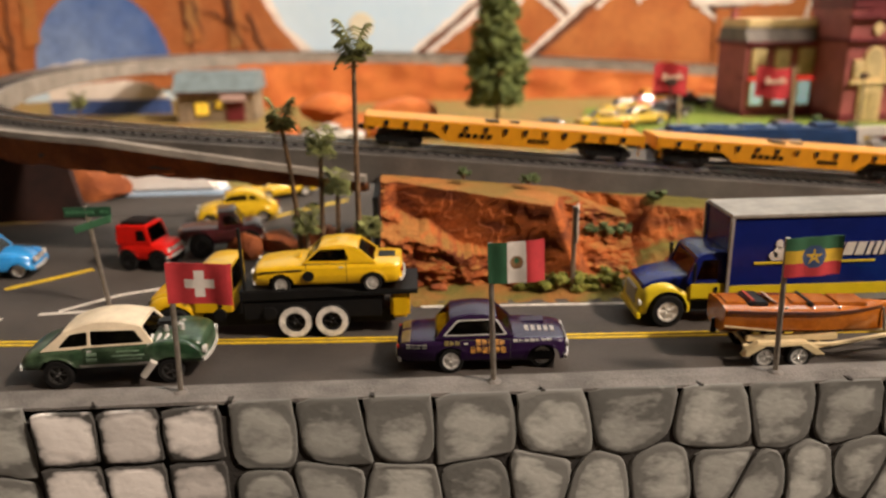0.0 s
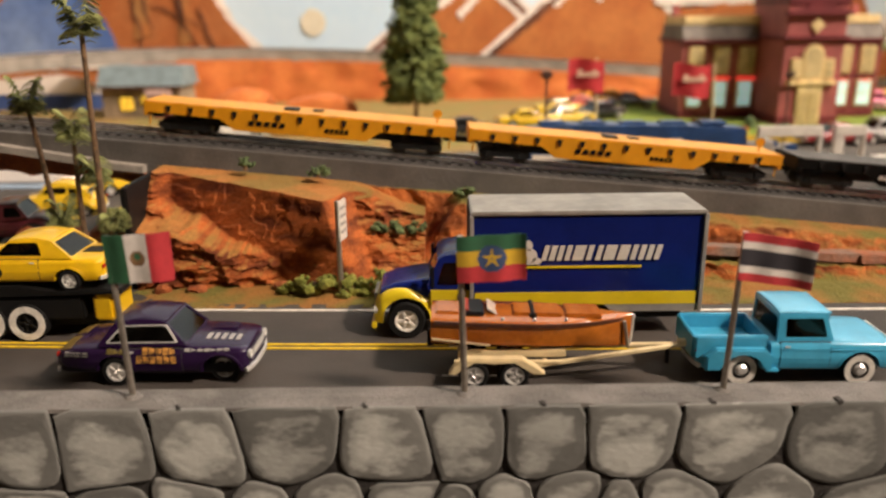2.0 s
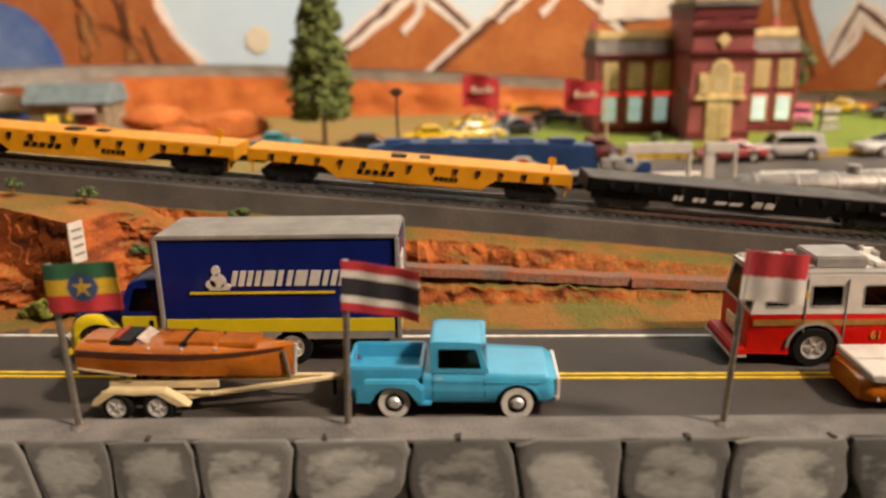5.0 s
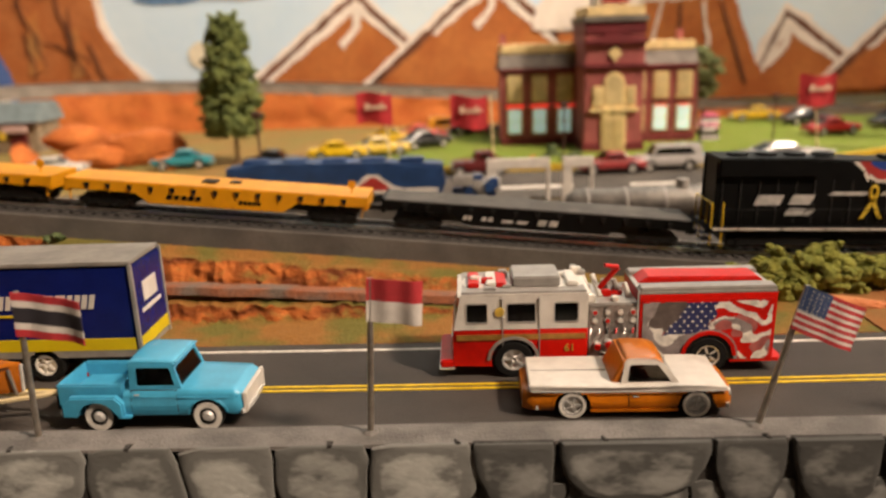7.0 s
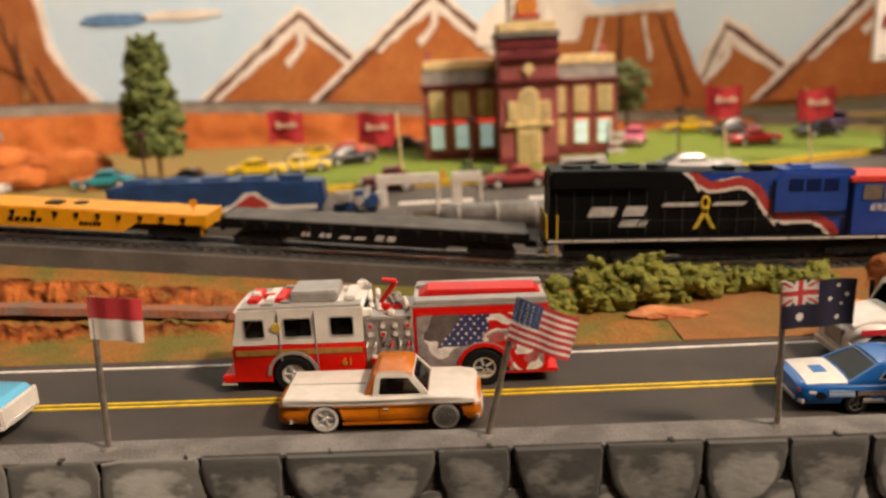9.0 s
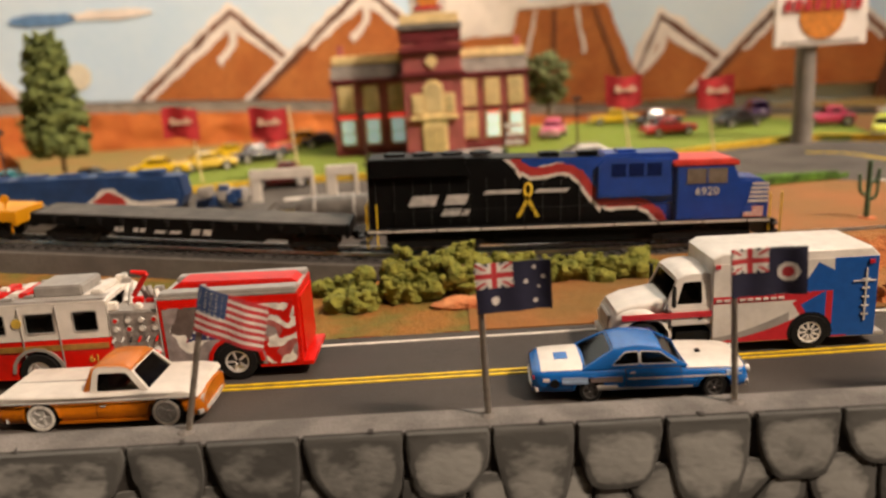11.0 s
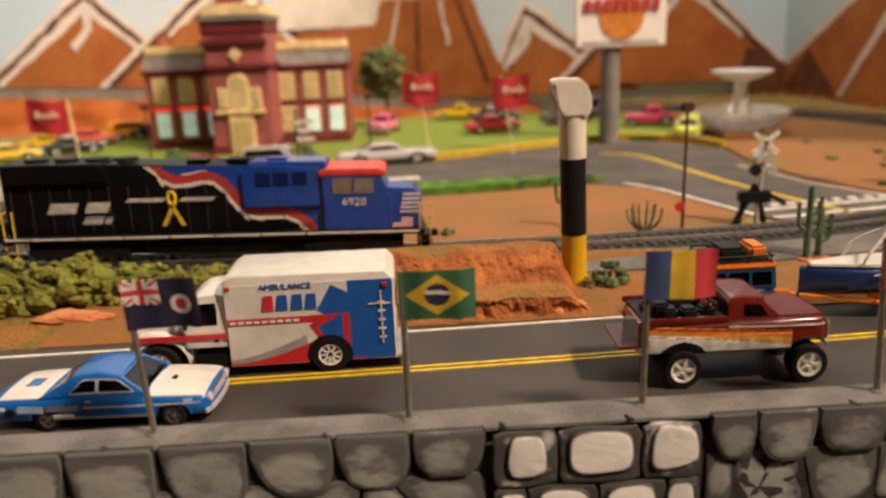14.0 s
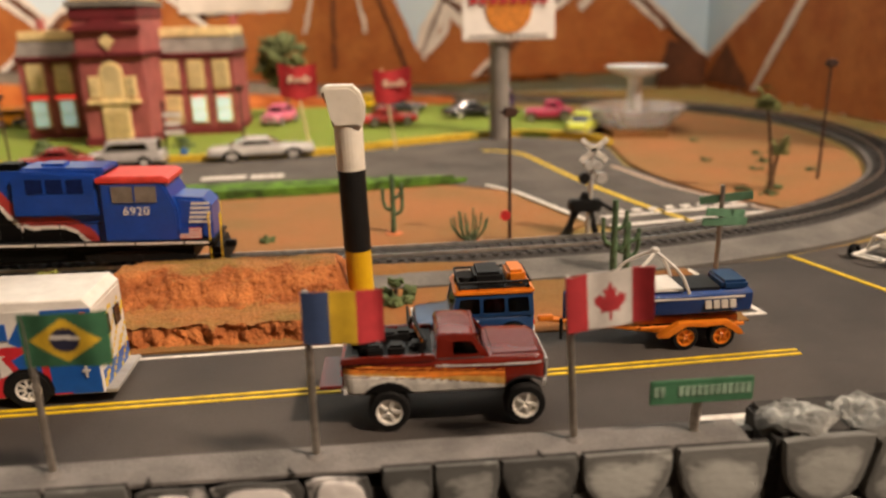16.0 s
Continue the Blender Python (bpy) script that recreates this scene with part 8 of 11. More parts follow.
# fire engine
FIRE = mat("fire_red", (0.52, 0.007, 0.003), 0.34, var=0.05, spec=0.3)
fire = thing("fire_engine", "red and white fire engine with a stars and stripes mural", "toy truck", pose(0.4575, 0.3500, 0, 0, 0, 180), "trucks in the far lane")
fire.scale = (1, 1, 0.965)
FW = 0.0158
for wx in (0.0430, -0.0420):
    for s in (-1, 1):
        wheel(fire, wx, s * 0.0135, 0.0088, 0.0060, CHROME, rim=0.58)
part("chassis", bx(-0.070, 0.070, -0.010, 0.010, 0.005, 0.0095), BLACK, fire)
part("cab_lower", body_mesh(outline([(0.0105, 0.0055), (0.0105, 0.0238), (0.0682, 0.0238), (0.0697, 0.0215), (0.0697, 0.0060)], 0.0055, [(0.0430, 0.0088)], 0.0012), FW * 2, 0.0008, 0.02, 0), FIRE, fire, "red lower cab", True)
FIRE_WINDOWS = [[(x0, 0.0270), (x1, 0.0270), (x1, 0.0356), (x0, 0.0356)] for x0, x1 in ((0.0545, 0.0632), (0.0335, 0.0455), (0.0150, 0.0250))]
hw = greenhouse(fire, [(0.0105, 0.0236), (0.0692, 0.0236), (0.0660, 0.0390), (0.0640, 0.0402), (0.03, 0.0404), (0.0105, 0.0402)], FW, FW * 0.97, WHITE, FIRE_WINDOWS, trim=SILVER, bow=0.0)
for s in (-1, 1):
    part("gold_band", side_panel([(0.0115, 0.0186), (0.0680, 0.0186), (0.0680, 0.0212), (0.0115, 0.0212)], lambda q: FW, s, 0.0003), mat("gold_leaf", (0.42, 0.22, 0.05), 0.35, 0.5), fire)
    part("badge", rod((0.0490, s * FW, 0.0320), (0.0490, s * (FW + 0.0005), 0.0320), 0.0022, seg=12), mat("badge_gold", (0.5, 0.33, 0.05), 0.4), fire)
    for x in (0.0315, 0.0475):
        part("door_seam", bx(x, x + 0.0004, s * FW - 0.0003, s * FW + 0.0004, 0.0075, 0.0385), GREY_TRIM, fire)
    pts = [(0.0430 + 0.0116 * math.cos(a), 0.0088 + 0.0116 * math.sin(a)) for a in [math.pi * k / 8 for k in range(9)]] + [(0.0430 + 0.0102 * math.cos(a), 0.0088 + 0.0102 * math.sin(a)) for a in [math.pi * (8 - k) / 8 for k in range(9)]]
    part("wheel_trim", pr(pts, s * FW - 0.0006, s * FW + 0.0006), SILVER, fire)
words("engine_number", "61", 0.0050, pose(0.0185, FW + 0.0002, 0.0140, 90, 0, 180), mat("badge_gold", (0.5, 0.33, 0.05), 0.4), fire)
part("front_bumper", bx(0.0690, 0.0755, -FW, FW, 0.0050, 0.0090, 0.0008), FIRE, fire)
part("bumper_plate", bx(0.0690, 0.0760, -FW, FW, 0.0042, 0.0052, 0.0003), CHROME, fire)
part("grille", bx(0.0690, 0.0702, -0.008, 0.008, 0.0100, 0.0175, 0.0004), CHROME, fire)
part("cab_roof", bx(0.0110, 0.0655, -FW * .95, FW * .95, 0.0400, 0.0412, 0.0004), GREY_TRIM, fire)
part("roof_locker", bx(0.0220, 0.0430, -0.0095, 0.0095, 0.0410, 0.0462, 0.0007), GREY_TRIM, fire)
for x, m in ((0.0600, FIRE), (0.0520, WHITE), (0.0480, FIRE), (0.0165, WHITE)):
    part("beacon", bx(x - 0.0025, x + 0.0025, -0.009, 0.009, 0.0410, 0.0434, 0.0006), m, fire)
part("pump_panel", bx(-0.0115, 0.0105, -FW * .93, FW * .93, 0.0075, 0.0345, 0.0006), SILVER, fire, "grey pump panel")
rng = random.Random(4)
PUMP_STEEL = mat("pump_steel", (0.34, 0.30, 0.27), 0.4, 0.4, 0.15, 160, 0.1)
for k in range(3):
    part("pump_plate", bx(-0.0108 + k * 0.0071, -0.0042 + k * 0.0071, FW * .93, FW * .93 + 0.0004, 0.0205, 0.0335, 0.0002), PUMP_STEEL, fire)
for k in range(4):
    for q in range(2):
        x, z = -0.0090 + k * 0.0055, 0.0305 - q * 0.0040
        gz = part("gauge", rod((x, FW * .93, z), (x, FW * .93 + 0.0009, z), 0.0014, seg=12), CHROME, fire)
        part("gauge_face", rod((x, FW * .93 + 0.0009, z), (x, FW * .93 + 0.0010, z), 0.0010, seg=12), W_AL if (k + q) % 3 else FIRE, gz)
for k in range(6):
    x = -0.0094 + k * 0.0037
    part("valve_lever", rod((x, FW * .93, 0.0228), (x + 0.0006, FW * .93 + 0.0016, 0.0206), 0.0005, seg=6), rng.choice((FIRE, CHROME, BLACK)), fire)
for x, z, r in ((-0.0085, 0.0155, 0.0021), (-0.0035, 0.0150, 0.0017), (0.0015, 0.0158, 0.0021), (0.0065, 0.0150, 0.0017), (-0.0060, 0.0108, 0.0016), (0.0040, 0.0108, 0.0016)):
    part("outlet", rod((x, FW * .90, z), (x, FW * .93 + 0.0022, z - 0.0004), r, r * .85, 12), CHROME, fire)
    part("outlet_cap", rod((x, FW * .93 + 0.0020, z - 0.0004), (x, FW * .93 + 0.0030, z - 0.0006), r * .9, r * .8, 12), rng.choice((FIRE, SILVER, BLACK)), fire)
part("pump_ladder", bx(-0.0112, -0.0106, FW * .93, FW * .93 + 0.0010, 0.0080, 0.0400), CHROME, fire)
for i in range(5):
    x = -0.009 + i * 0.0042
    part("hose_pipe", rod((x, 0.006 - 0.004 * (i % 3), 0.0345), (x + 0.002, 0.004 - 0.003 * i, 0.0405 + 0.001 * (i % 2)), 0.0013, seg=8), rng.choice((GREY_TRIM, WHITE)), fire)
for i in range(16):
    x, y = rng.uniform(-.010, .060), rng.uniform(-.013, .013)
    part("roof_fitting", bx(x - rng.uniform(.0012, .003), x + rng.uniform(.0012, .003), y - 0.0015, y + 0.0015, 0.0345 if x < 0.0105 else 0.0410, (0.0345 if x < 0.0105 else 0.0410) + rng.uniform(.0015, .004), 0.0004), rng.choice((W_AL, SILVER, GREY_TRIM, FIRE)), fire)
part("monitor_gun", rod((0.004, 0.002, 0.037), (-0.004, 0.004, 0.0480), 0.0012, seg=8), FIRE, fire, "red water cannon")
part("monitor_gun", rod((-0.004, 0.004, 0.0480), (0.002, 0.005, 0.0495), 0.0014, 0.0009, seg=8), FIRE, fire, "red water cannon")
part("body_box", body_mesh(outline([(-0.0700, 0.0055), (-0.0705, 0.0390), (-0.0115, 0.0390), (-0.0115, 0.0055)], 0.0055, [(-0.0420, 0.0088)], 0.0014), FW * 2, 0.0007, 0.0, 0), FIRE, fire, "red rear body", True)


def mural_pick(u, v):
    """A waving flag with a pale bird's head: grey towards the cab, a blue field, then red and white folds."""
    x, z = -0.0685 + u * 0.0555, 0.007 + v * 0.029
    if math.hypot(x + 0.0420, z - 0.0088) < 0.0128:
        return 3 if math.hypot(x + 0.0420, z - 0.0088) > 0.0112 else 6
    n = fbm(u * 4.2, v * 2.6, 2.0, 2)
    k = u + 0.12 * n + 0.10 * (v - 0.5)
    if v > 0.955 + 0.02 * n:
        return 0
    if k > 0.72:
        if v > 0.62 + 0.2 * n and k < 0.93:
            return 4
        if v > 0.38 and k < 0.82 + 0.1 * n:
            return 0 if n > 0.15 else 5
        return 3 if n > -0.25 else 1
    if k > 0.46:
        if v > 0.42 + 0.25 * (0.72 - k):
            return 1 if math.sin(u * 95) * math.sin(v * 40 + 1) > 0.72 else 2
        return 3 if n > 0 else 1
    w = v * 0.9 + 0.20 * math.sin(u * 11 + 0.5) + 0.25 * n + 0.5 * u
    return (0 if n > -0.1 else 5) if (w * 3.3) % 1 < 0.55 else (1 if n > -0.3 else 3)


part("mural", grid_panel(130, 60, lambda u, v: (-0.0685 + u * 0.0555, FW + 0.0003, 0.0070 + v * 0.0290), mural_pick, 0.0003), [FIRE, W_AL, mat("mural_blue", (0.022, 0.028, 0.10), 0.4), mat("mural_grey", (0.26, 0.22, 0.21), 0.4), mat("mural_brown", (0.10, 0.075, 0.065), 0.4), mat("mural_rose", (0.36, 0.10, 0.09), 0.4), BLACK], fire, "stars and stripes mural")
part("mural", grid_panel(30, 16, lambda u, v: (-0.0685 + u * 0.0555, -FW - 0.0003, 0.0070 + v * 0.0260), lambda u, v: 0, 0.0003), [FIRE], fire)
part("wheel_trim", pr([(-0.0420 + 0.0122 * math.cos(a), 0.0088 + 0.0122 * math.sin(a)) for a in [math.pi * k / 8 for k in range(9)]] + [(-0.0420 + 0.0105 * math.cos(a), 0.0088 + 0.0105 * math.sin(a)) for a in [math.pi * (8 - k) / 8 for k in range(9)]], FW, FW + 0.0009), FIRE, fire)
part("body_rail", bx(-0.0700, -0.0115, -FW, FW, 0.0388, 0.0398), SILVER, fire)
for s in (-1, 1):
    part("hose_bed_side", bx(-0.0700, -0.0120, s * 0.0118 - 0.0036, s * 0.0118 + 0.0036, 0.0392, 0.0416, 0.0005), GREY_TRIM, fire)
part("hose_cover", pr([(-0.0690, 0.0395), (-0.0130, 0.0395), (-0.0180, 0.0428), (-0.0660, 0.0418)], -0.0098, 0.0035, 0.0006), FIRE, fire, "red hose bed cover")
part("tail_board", bx(-0.0745, -0.0700, -FW, FW, 0.0055, 0.0072), FIRE, fire)
part("tail_panel", bx(-0.0712, -0.0702, -0.012, 0.012, 0.010, 0.036), FIRE, fire)

# ambulance
AMB_RED, AMB_BLUE = mat("ambulance_red", (0.50, 0.022, 0.030), 0.3, var=0.04), mat("ambulance_blue", (0.010, 0.085, 0.33), 0.3, var=0.04)
amb = thing("ambulance", "white, red and blue ambulance with a bonneted cab", "toy truck", pose(0.7125, 0.3485, 0, 0, 0, 180.5), "trucks in the far lane")
lorry_cab(amb, 0.0290, 0.0320, WHITE, WHITE, 0.0082)
for wx in (0.0415, -0.0285):
    for s in (-1, 1):
        wheel(amb, wx, s * 0.0138, 0.0082, 0.0058, W_AL, spokes=9, rim=0.6)
amb.scale = (1.0, 1.0, 0.95)
part("chassis", bx(-0.055, 0.048, -0.010, 0.010, 0.004, 0.009), BLACK, amb)
part("step_box", bx(0.0120, 0.0270, -0.0150, 0.0150, 0.0050, 0.0110, 0.0004), BLACK, amb)
part("module", body_mesh(outline([(-0.0560, 0.0050), (-0.0560, 0.0420), (-0.0530, 0.0455), (0.0090, 0.0462), (0.0125, 0.0440), (0.0125, 0.0050)], 0.0050, [(-0.0285, 0.0082)], 0.0012), 0.0322, 0.0010, 0.0, 0.0), WHITE, amb, "white patient module", True)


def amb_pick(u, v):
    """Red sweep, grey shade, red line, and a blue six-pointed emblem at the tail."""
    x, z = -0.0555 + u * 0.0675, 0.0055 + v * 0.0360
    if math.hypot(x + 0.0285, z - 0.0082) < 0.0094:
        return 4
    if u < 0.17:
        return 2
    # emblem: three crossed bars
    cx, cz = -0.0440, 0.0250
    for a in (0, 60, 120):
        c, s = math.cos(radians(a)), math.sin(radians(a))
        p, q = (x - cx) * c + (z - cz) * s, -(x - cx) * s + (z - cz) * c
        if abs(p) < 0.0066 and abs(q) < 0.0190:
            return 2
        if abs(p) < 0.0094 and abs(q) < 0.0215 and z < 0.027:
            return 1
    t = (0.0115 - x) / 0.05
    if z < 0.0062 + 0.0175 * max(0, t) ** 1.7:
        return 1
    if z < 0.0082 + 0.0205 * max(0, t) ** 1.5 and t < 0.62:
        return 3
    if 0.0236 < z < 0.0268:
        return 1
    return 0


part("graphic_panel", grid_panel(220, 120, lambda u, v: (-0.0555 + u * 0.0675, 0.0164, 0.0055 + v * 0.0360), amb_pick, 0.0003), [WHITE, AMB_RED, AMB_BLUE, GREY_TRIM, BLACK], amb, "red and blue side graphics")
part("cab_line", bx(0.0125, 0.050, 0.0157, 0.0163, 0.0182, 0.0208), AMB_RED, amb)
for j in range(9):
    part("lettering_bar", bx(0.0085 - j * 0.0032, 0.0108 - j * 0.0032, 0.0163, 0.0169, 0.0246, 0.0256), WHITE, amb)
words("side_lettering", "AMBULANCE", 0.0036, pose(-0.0125, 0.0166, 0.0405, 90, 0, 180), AMB_BLUE, amb)
for j, (x, m) in enumerate(((-0.0025, AMB_RED), (-0.0082, AMB_BLUE), (-0.0142, AMB_BLUE), (-0.0198, AMB_BLUE))):
    part("logo_bar", pr([(x, 0.0300), (x - 0.0048, 0.0300), (x - 0.0048, 0.0368), (x - 0.0012, 0.0368)], 0.0163, 0.0168), m, amb, "plain logo block")
part("emblem_rod", bx(-0.0510, -0.0504, 0.0166, 0.0170, 0.0125, 0.0365), W_AL, amb)
part("emblem_bar", bx(-0.0545, -0.0455, 0.0166, 0.0170, 0.0305, 0.0310), W_AL, amb)
for k in range(5):
    part("emblem_coil", bx(-0.0522, -0.0492, 0.0166, 0.0170, 0.0150 + k * 0.0040, 0.0158 + k * 0.0040), W_AL, amb)
part("rear_panel", grid_panel(14, 18, lambda u, v: (-0.0563, -0.0145 + u * 0.029, 0.0065 + v * 0.034), lambda u, v: 1 if (u + v * 1.4) * 6 % 2 < 0.55 and v < 0.9 else 2 if v < 0.22 else 0, 0.0003), [WHITE, RAIL_YELLOW, AMB_BLUE], amb)
for s in (-1, 1):
    part("rear_window", bx(-0.0570, -0.0565, s * 0.006 - 0.003, s * 0.006 + 0.003, 0.026, 0.034), GLASS_DARK, amb)
    part("corner_lamp", bx(0.0095, 0.0115, s * 0.0165 - 0.0004, s * 0.0165 + 0.0005, 0.0398, 0.0415), AMB_RED, amb)
    part("corner_lamp", bx(-0.0535, -0.0515, s * 0.0165 - 0.0004, s * 0.0165 + 0.0007, 0.0385, 0.0402), AMB_RED, amb)
part("rear_step", bx(-0.0605, -0.0555, -0.0155, 0.0155, 0.0045, 0.0062, 0.0004), SILVER, amb)

# off-roader with roof rack, towing a blue boat
ROVER = mat("rover_blue", (0.007, 0.035, 0.105), 0.3, var=0.05, coat=0.4)
VIVID = mat("vivid_orange", (0.62, 0.17, 0.012), 0.35, var=0.05)
rover = vehicle("off_roader", "blue off-roader with an orange roof and loaded roof rack", 0.9160, 0.3690, 180, [(-0.0270, 0.0085), (-0.0270, 0.0195), (0.0125, 0.0195), (0.0150, 0.0185), (0.0300, 0.0175), (0.0315, 0.0160), (0.0315, 0.0095), (0.0300, 0.0085)], 0.0080, 0.0290, [(-0.0160, 0.0078), (0.0210, 0.0078)], ROVER, [(-0.0268, 0.0190), (0.0135, 0.0190), (0.0110, 0.0290), (-0.0262, 0.0290)], (0.0136, 0.0122), None, [[(-0.0245, 0.0205), (-0.0140, 0.0205), (-0.0140, 0.0275), (-0.0240, 0.0275)], [(-0.0125, 0.0205), (-0.0020, 0.0205), (-0.0020, 0.0275), (-0.0125, 0.0275)], [(-0.0005, 0.0205), (0.0105, 0.0205), (0.0090, 0.0275), (-0.0005, 0.0275)]], None, VIVID, tyre_w=0.0058, doors=[[(-0.001, 0.0088), (0.0125, 0.0088), (0.0125, 0.0188), (-0.001, 0.0188)]], category="toy car", rim_k=0.55, soft=False, crown=0.0009)
rover.scale = (0.88, 0.92, 0.92)
part("roof", bx(-0.0272, 0.0118, -0.0128, 0.0128, 0.0284, 0.0318, 0.0012), VIVID, rover, "orange roof")
for s in (-1, 1):
    part("rack_rail", rod((-0.0250, s * 0.0115, 0.0350), (0.0095, s * 0.0115, 0.0350), 0.0006, seg=6), BLACK, rover)
    for x in (-0.024, -0.012, 0.0, 0.009):
        part("rack_post", rod((x, s * 0.0115, 0.0316), (x, s * 0.0115, 0.0350), 0.0004, seg=5), BLACK, rover)
for x in (-0.0250, 0.0095):
    part("rack_rail", rod((x, -0.0115, 0.0350), (x, 0.0115, 0.0350), 0.0006, seg=6), BLACK, rover)
part("rack_floor", bx(-0.0250, 0.0095, -0.0115, 0.0115, 0.0316, 0.0325), BLACK, rover)
part("roof_bag", bx(-0.0125, 0.0015, -0.0085, 0.0085, 0.0325, 0.0385, 0.0015), BLACK, rover, "black bag on the rack")
part("roof_case", bx(-0.0235, -0.0145, -0.0070, 0.0085, 0.0325, 0.0390, 0.0015), VIVID, rover, "orange case on the rack")
part("spare_wheel", rod((0.0050, 0, 0.0325), (0.0050, 0, 0.0355), 0.0055, seg=18), RUBBER, rover)
part("bull_bar", bx(0.0315, 0.0345, -0.012, 0.012, 0.0075, 0.0115, 0.0006), BLACK, rover)
for z in (0.0135, 0.0165):
    part("bull_bar", rod((0.0338, -0.010, z), (0.0338, 0.010, z), 0.0007, seg=6), BLACK, rover)

trailer("bright orange boat trailer on the asphalt behind the off-roader", 0.9850, 0.3640, 180, VIVID, VIVID, (-0.0345, -0.0185), 0.0385, -0.0465, 0.0058)
RACE_BLUE = mat("boat_blue", (0.008, 0.035, 0.15), 0.2, var=0.05, coat=0.6)
race = thing("power_boat", "dark blue power boat resting on the orange trailer", "boat", pose(0.9935, 0.3640, 0.0128, 0, 0, 180))
part("hull", hull(0.080, 0.0118, 0.0105, sharp=0.36), RACE_BLUE, race, smooth=True)
part("deck_panel", pr([(0.036, -0.0025), (0.036, 0.0025), (0.012, 0.0085), (-0.010, 0.0095), (-0.010, -0.0095), (0.012, -0.0085)], 0.0118, 0.0134, 0.0004, "z"), WHITE, race, "white fore deck")
part("cockpit", bx(-0.0265, -0.010, -0.0080, 0.0080, 0.0112, 0.0130), BLACK, race)
part("engine_cover", bx(-0.0390, -0.0275, -0.0085, 0.0085, 0.0112, 0.0155, 0.0012), ROVER, race)
part("side_stripe", pr([(-0.036, 0.0092), (0.012, 0.0092), (0.010, 0.0099), (-0.036, 0.0099)], 0.0113, 0.0120), WHITE, race)
for j in range(4):
    part("logo_bar", pr([(-0.0190 - j * 0.0036, 0.0048), (-0.0216 - j * 0.0036, 0.0048), (-0.0212 - j * 0.0036, 0.0084), (-0.0186 - j * 0.0036, 0.0084)], 0.0112, 0.0122), WHITE, race, "plain white logo block")
for s in (-1, 1):
    arch = smooth_line([(-0.012, s * 0.0105, 0.0115), (-0.008, s * 0.0100, 0.0200), (-0.002, s * 0.006, 0.0262), (0.0, 0, 0.0275)], 6)
    bm = bmesh.new()
    for a, b in zip(arch, arch[1:]):
        tube(bm, a, b, 0.0007, seg=6)
    for a, b in zip(*(lambda q: (q, q[1:]))(smooth_line([(0.016, s * 0.0080, 0.0125), (0.012, s * 0.0078, 0.0195), (0.004, s * 0.004, 0.0255), (0.0, 0, 0.0275)], 6))):
        tube(bm, a, b, 0.0007, seg=6)
    part("tow_arch", bm, WHITE, race, "white tow arch")
part("arch_light", bx(-0.0015, 0.0015, -0.002, 0.002, 0.0270, 0.0292, 0.0005), WHITE, race)

# ---- flags on sticks along the wall ----
F_RED, F_WHITE, F_NAVY = mat("flag_red", (0.45, 0.030, 0.036), 0.8, var=0.06, scale=200, bump=0.1), mat("flag_white", (0.65, 0.60, 0.54), 0.8, var=0.05, scale=200, bump=0.1), mat("flag_navy", (0.010, 0.010, 0.032), 0.8, var=0.08, scale=200, bump=0.1)
F_GREEN, F_YELLOW, F_BLUE = mat("flag_green", (0.024, 0.105, 0.045), 0.8, var=0.06, scale=200), mat("flag_yellow", (0.56, 0.35, 0.018), 0.8, var=0.06, scale=200), mat("flag_blue", (0.032, 0.060, 0.145), 0.8, var=0.06, scale=200)
F_BLACK = mat("flag_charcoal", (0.025, 0.022, 0.028), 0.8, var=0.08, scale=200)


def union(u, v):
    """The union canton over u, v in 0..1."""
    if abs(u - .5) < .09 or abs(v - .5) < .13:
        return 0
    if abs(u - .5) < .17 or abs(v - .5) < .24:
        return 1
    d = min(abs(v - u), abs(v - 1 + u))
    return 0 if d < .07 else 1 if d < .19 else 2


def swiss(u, v):
    x, y = (u - .5) * 1.4, v - .5
    return 1 if (abs(x) < .10 and abs(y) < .32) or (abs(y) < .10 and abs(x) < .32) else 0


def mexico(u, v):
    if math.hypot((u - .5) * 1.4, v - .5) < .16:
        return 3 if math.hypot((u - .5) * 1.4, v - .55) > .07 else 4
    return 2 if u < .34 else 1 if u < .67 else 0


def ethiopia(u, v):
    x, y = (u - .5) * 1.4, v - .5
    r = math.hypot(x, y)
    if r < .29:
        a = math.atan2(y, x) - math.pi / 2
        k = abs(((a / (2 * math.pi / 5)) % 1) - .5) * 2
        return 1 if r < .08 + .15 * k ** 3 and r > .03 else 3
    return 0 if v > .67 else 1 if v > .34 else 2


def thai(u, v):
    k = abs(v - .5)
    return 2 if k < .17 else 1 if k < .335 else 0


def usa(u, v):
    if u < .42 and v > .46:
        return 1 if int(u * 38) % 3 == 1 and int(v * 34) % 3 == 1 else 2
    return 0 if int((1 - v) * 13) % 2 == 0 else 1


def australia(u, v):
    if u < .5 and v > .5:
        return union(u * 2, v * 2 - 1)
    for x, y, r in ((.25, .24, .085), (.78, .86, .04), (.78, .18, .045), (.66, .58, .045), (.90, .66, .045), (.83, .46, .025)):
        if math.hypot((u - x) * 1.45, v - y) < r:
            return 1
    return 2


def ensign(u, v):
    if u < .5 and v > .5:
        return union(u * 2, v * 2 - 1)
    r = math.hypot((u - .76) * 1.4, v - .48)
    return 0 if r < .11 else 1 if r < .20 else 2


def brazil(u, v):
    x, y = abs(u - .5) * 1.4, abs(v - .5)
    r = math.hypot(u * 1.4 - .7, v - .5)
    if r < .23:
        return 3 if abs(v - .55 + .12 * (u - .5)) < .035 else 2
    return 1 if x / .58 + y / .42 < 1 else 0


def romania(u, v):
    return 0 if u < .34 else 1 if u < .67 else 2


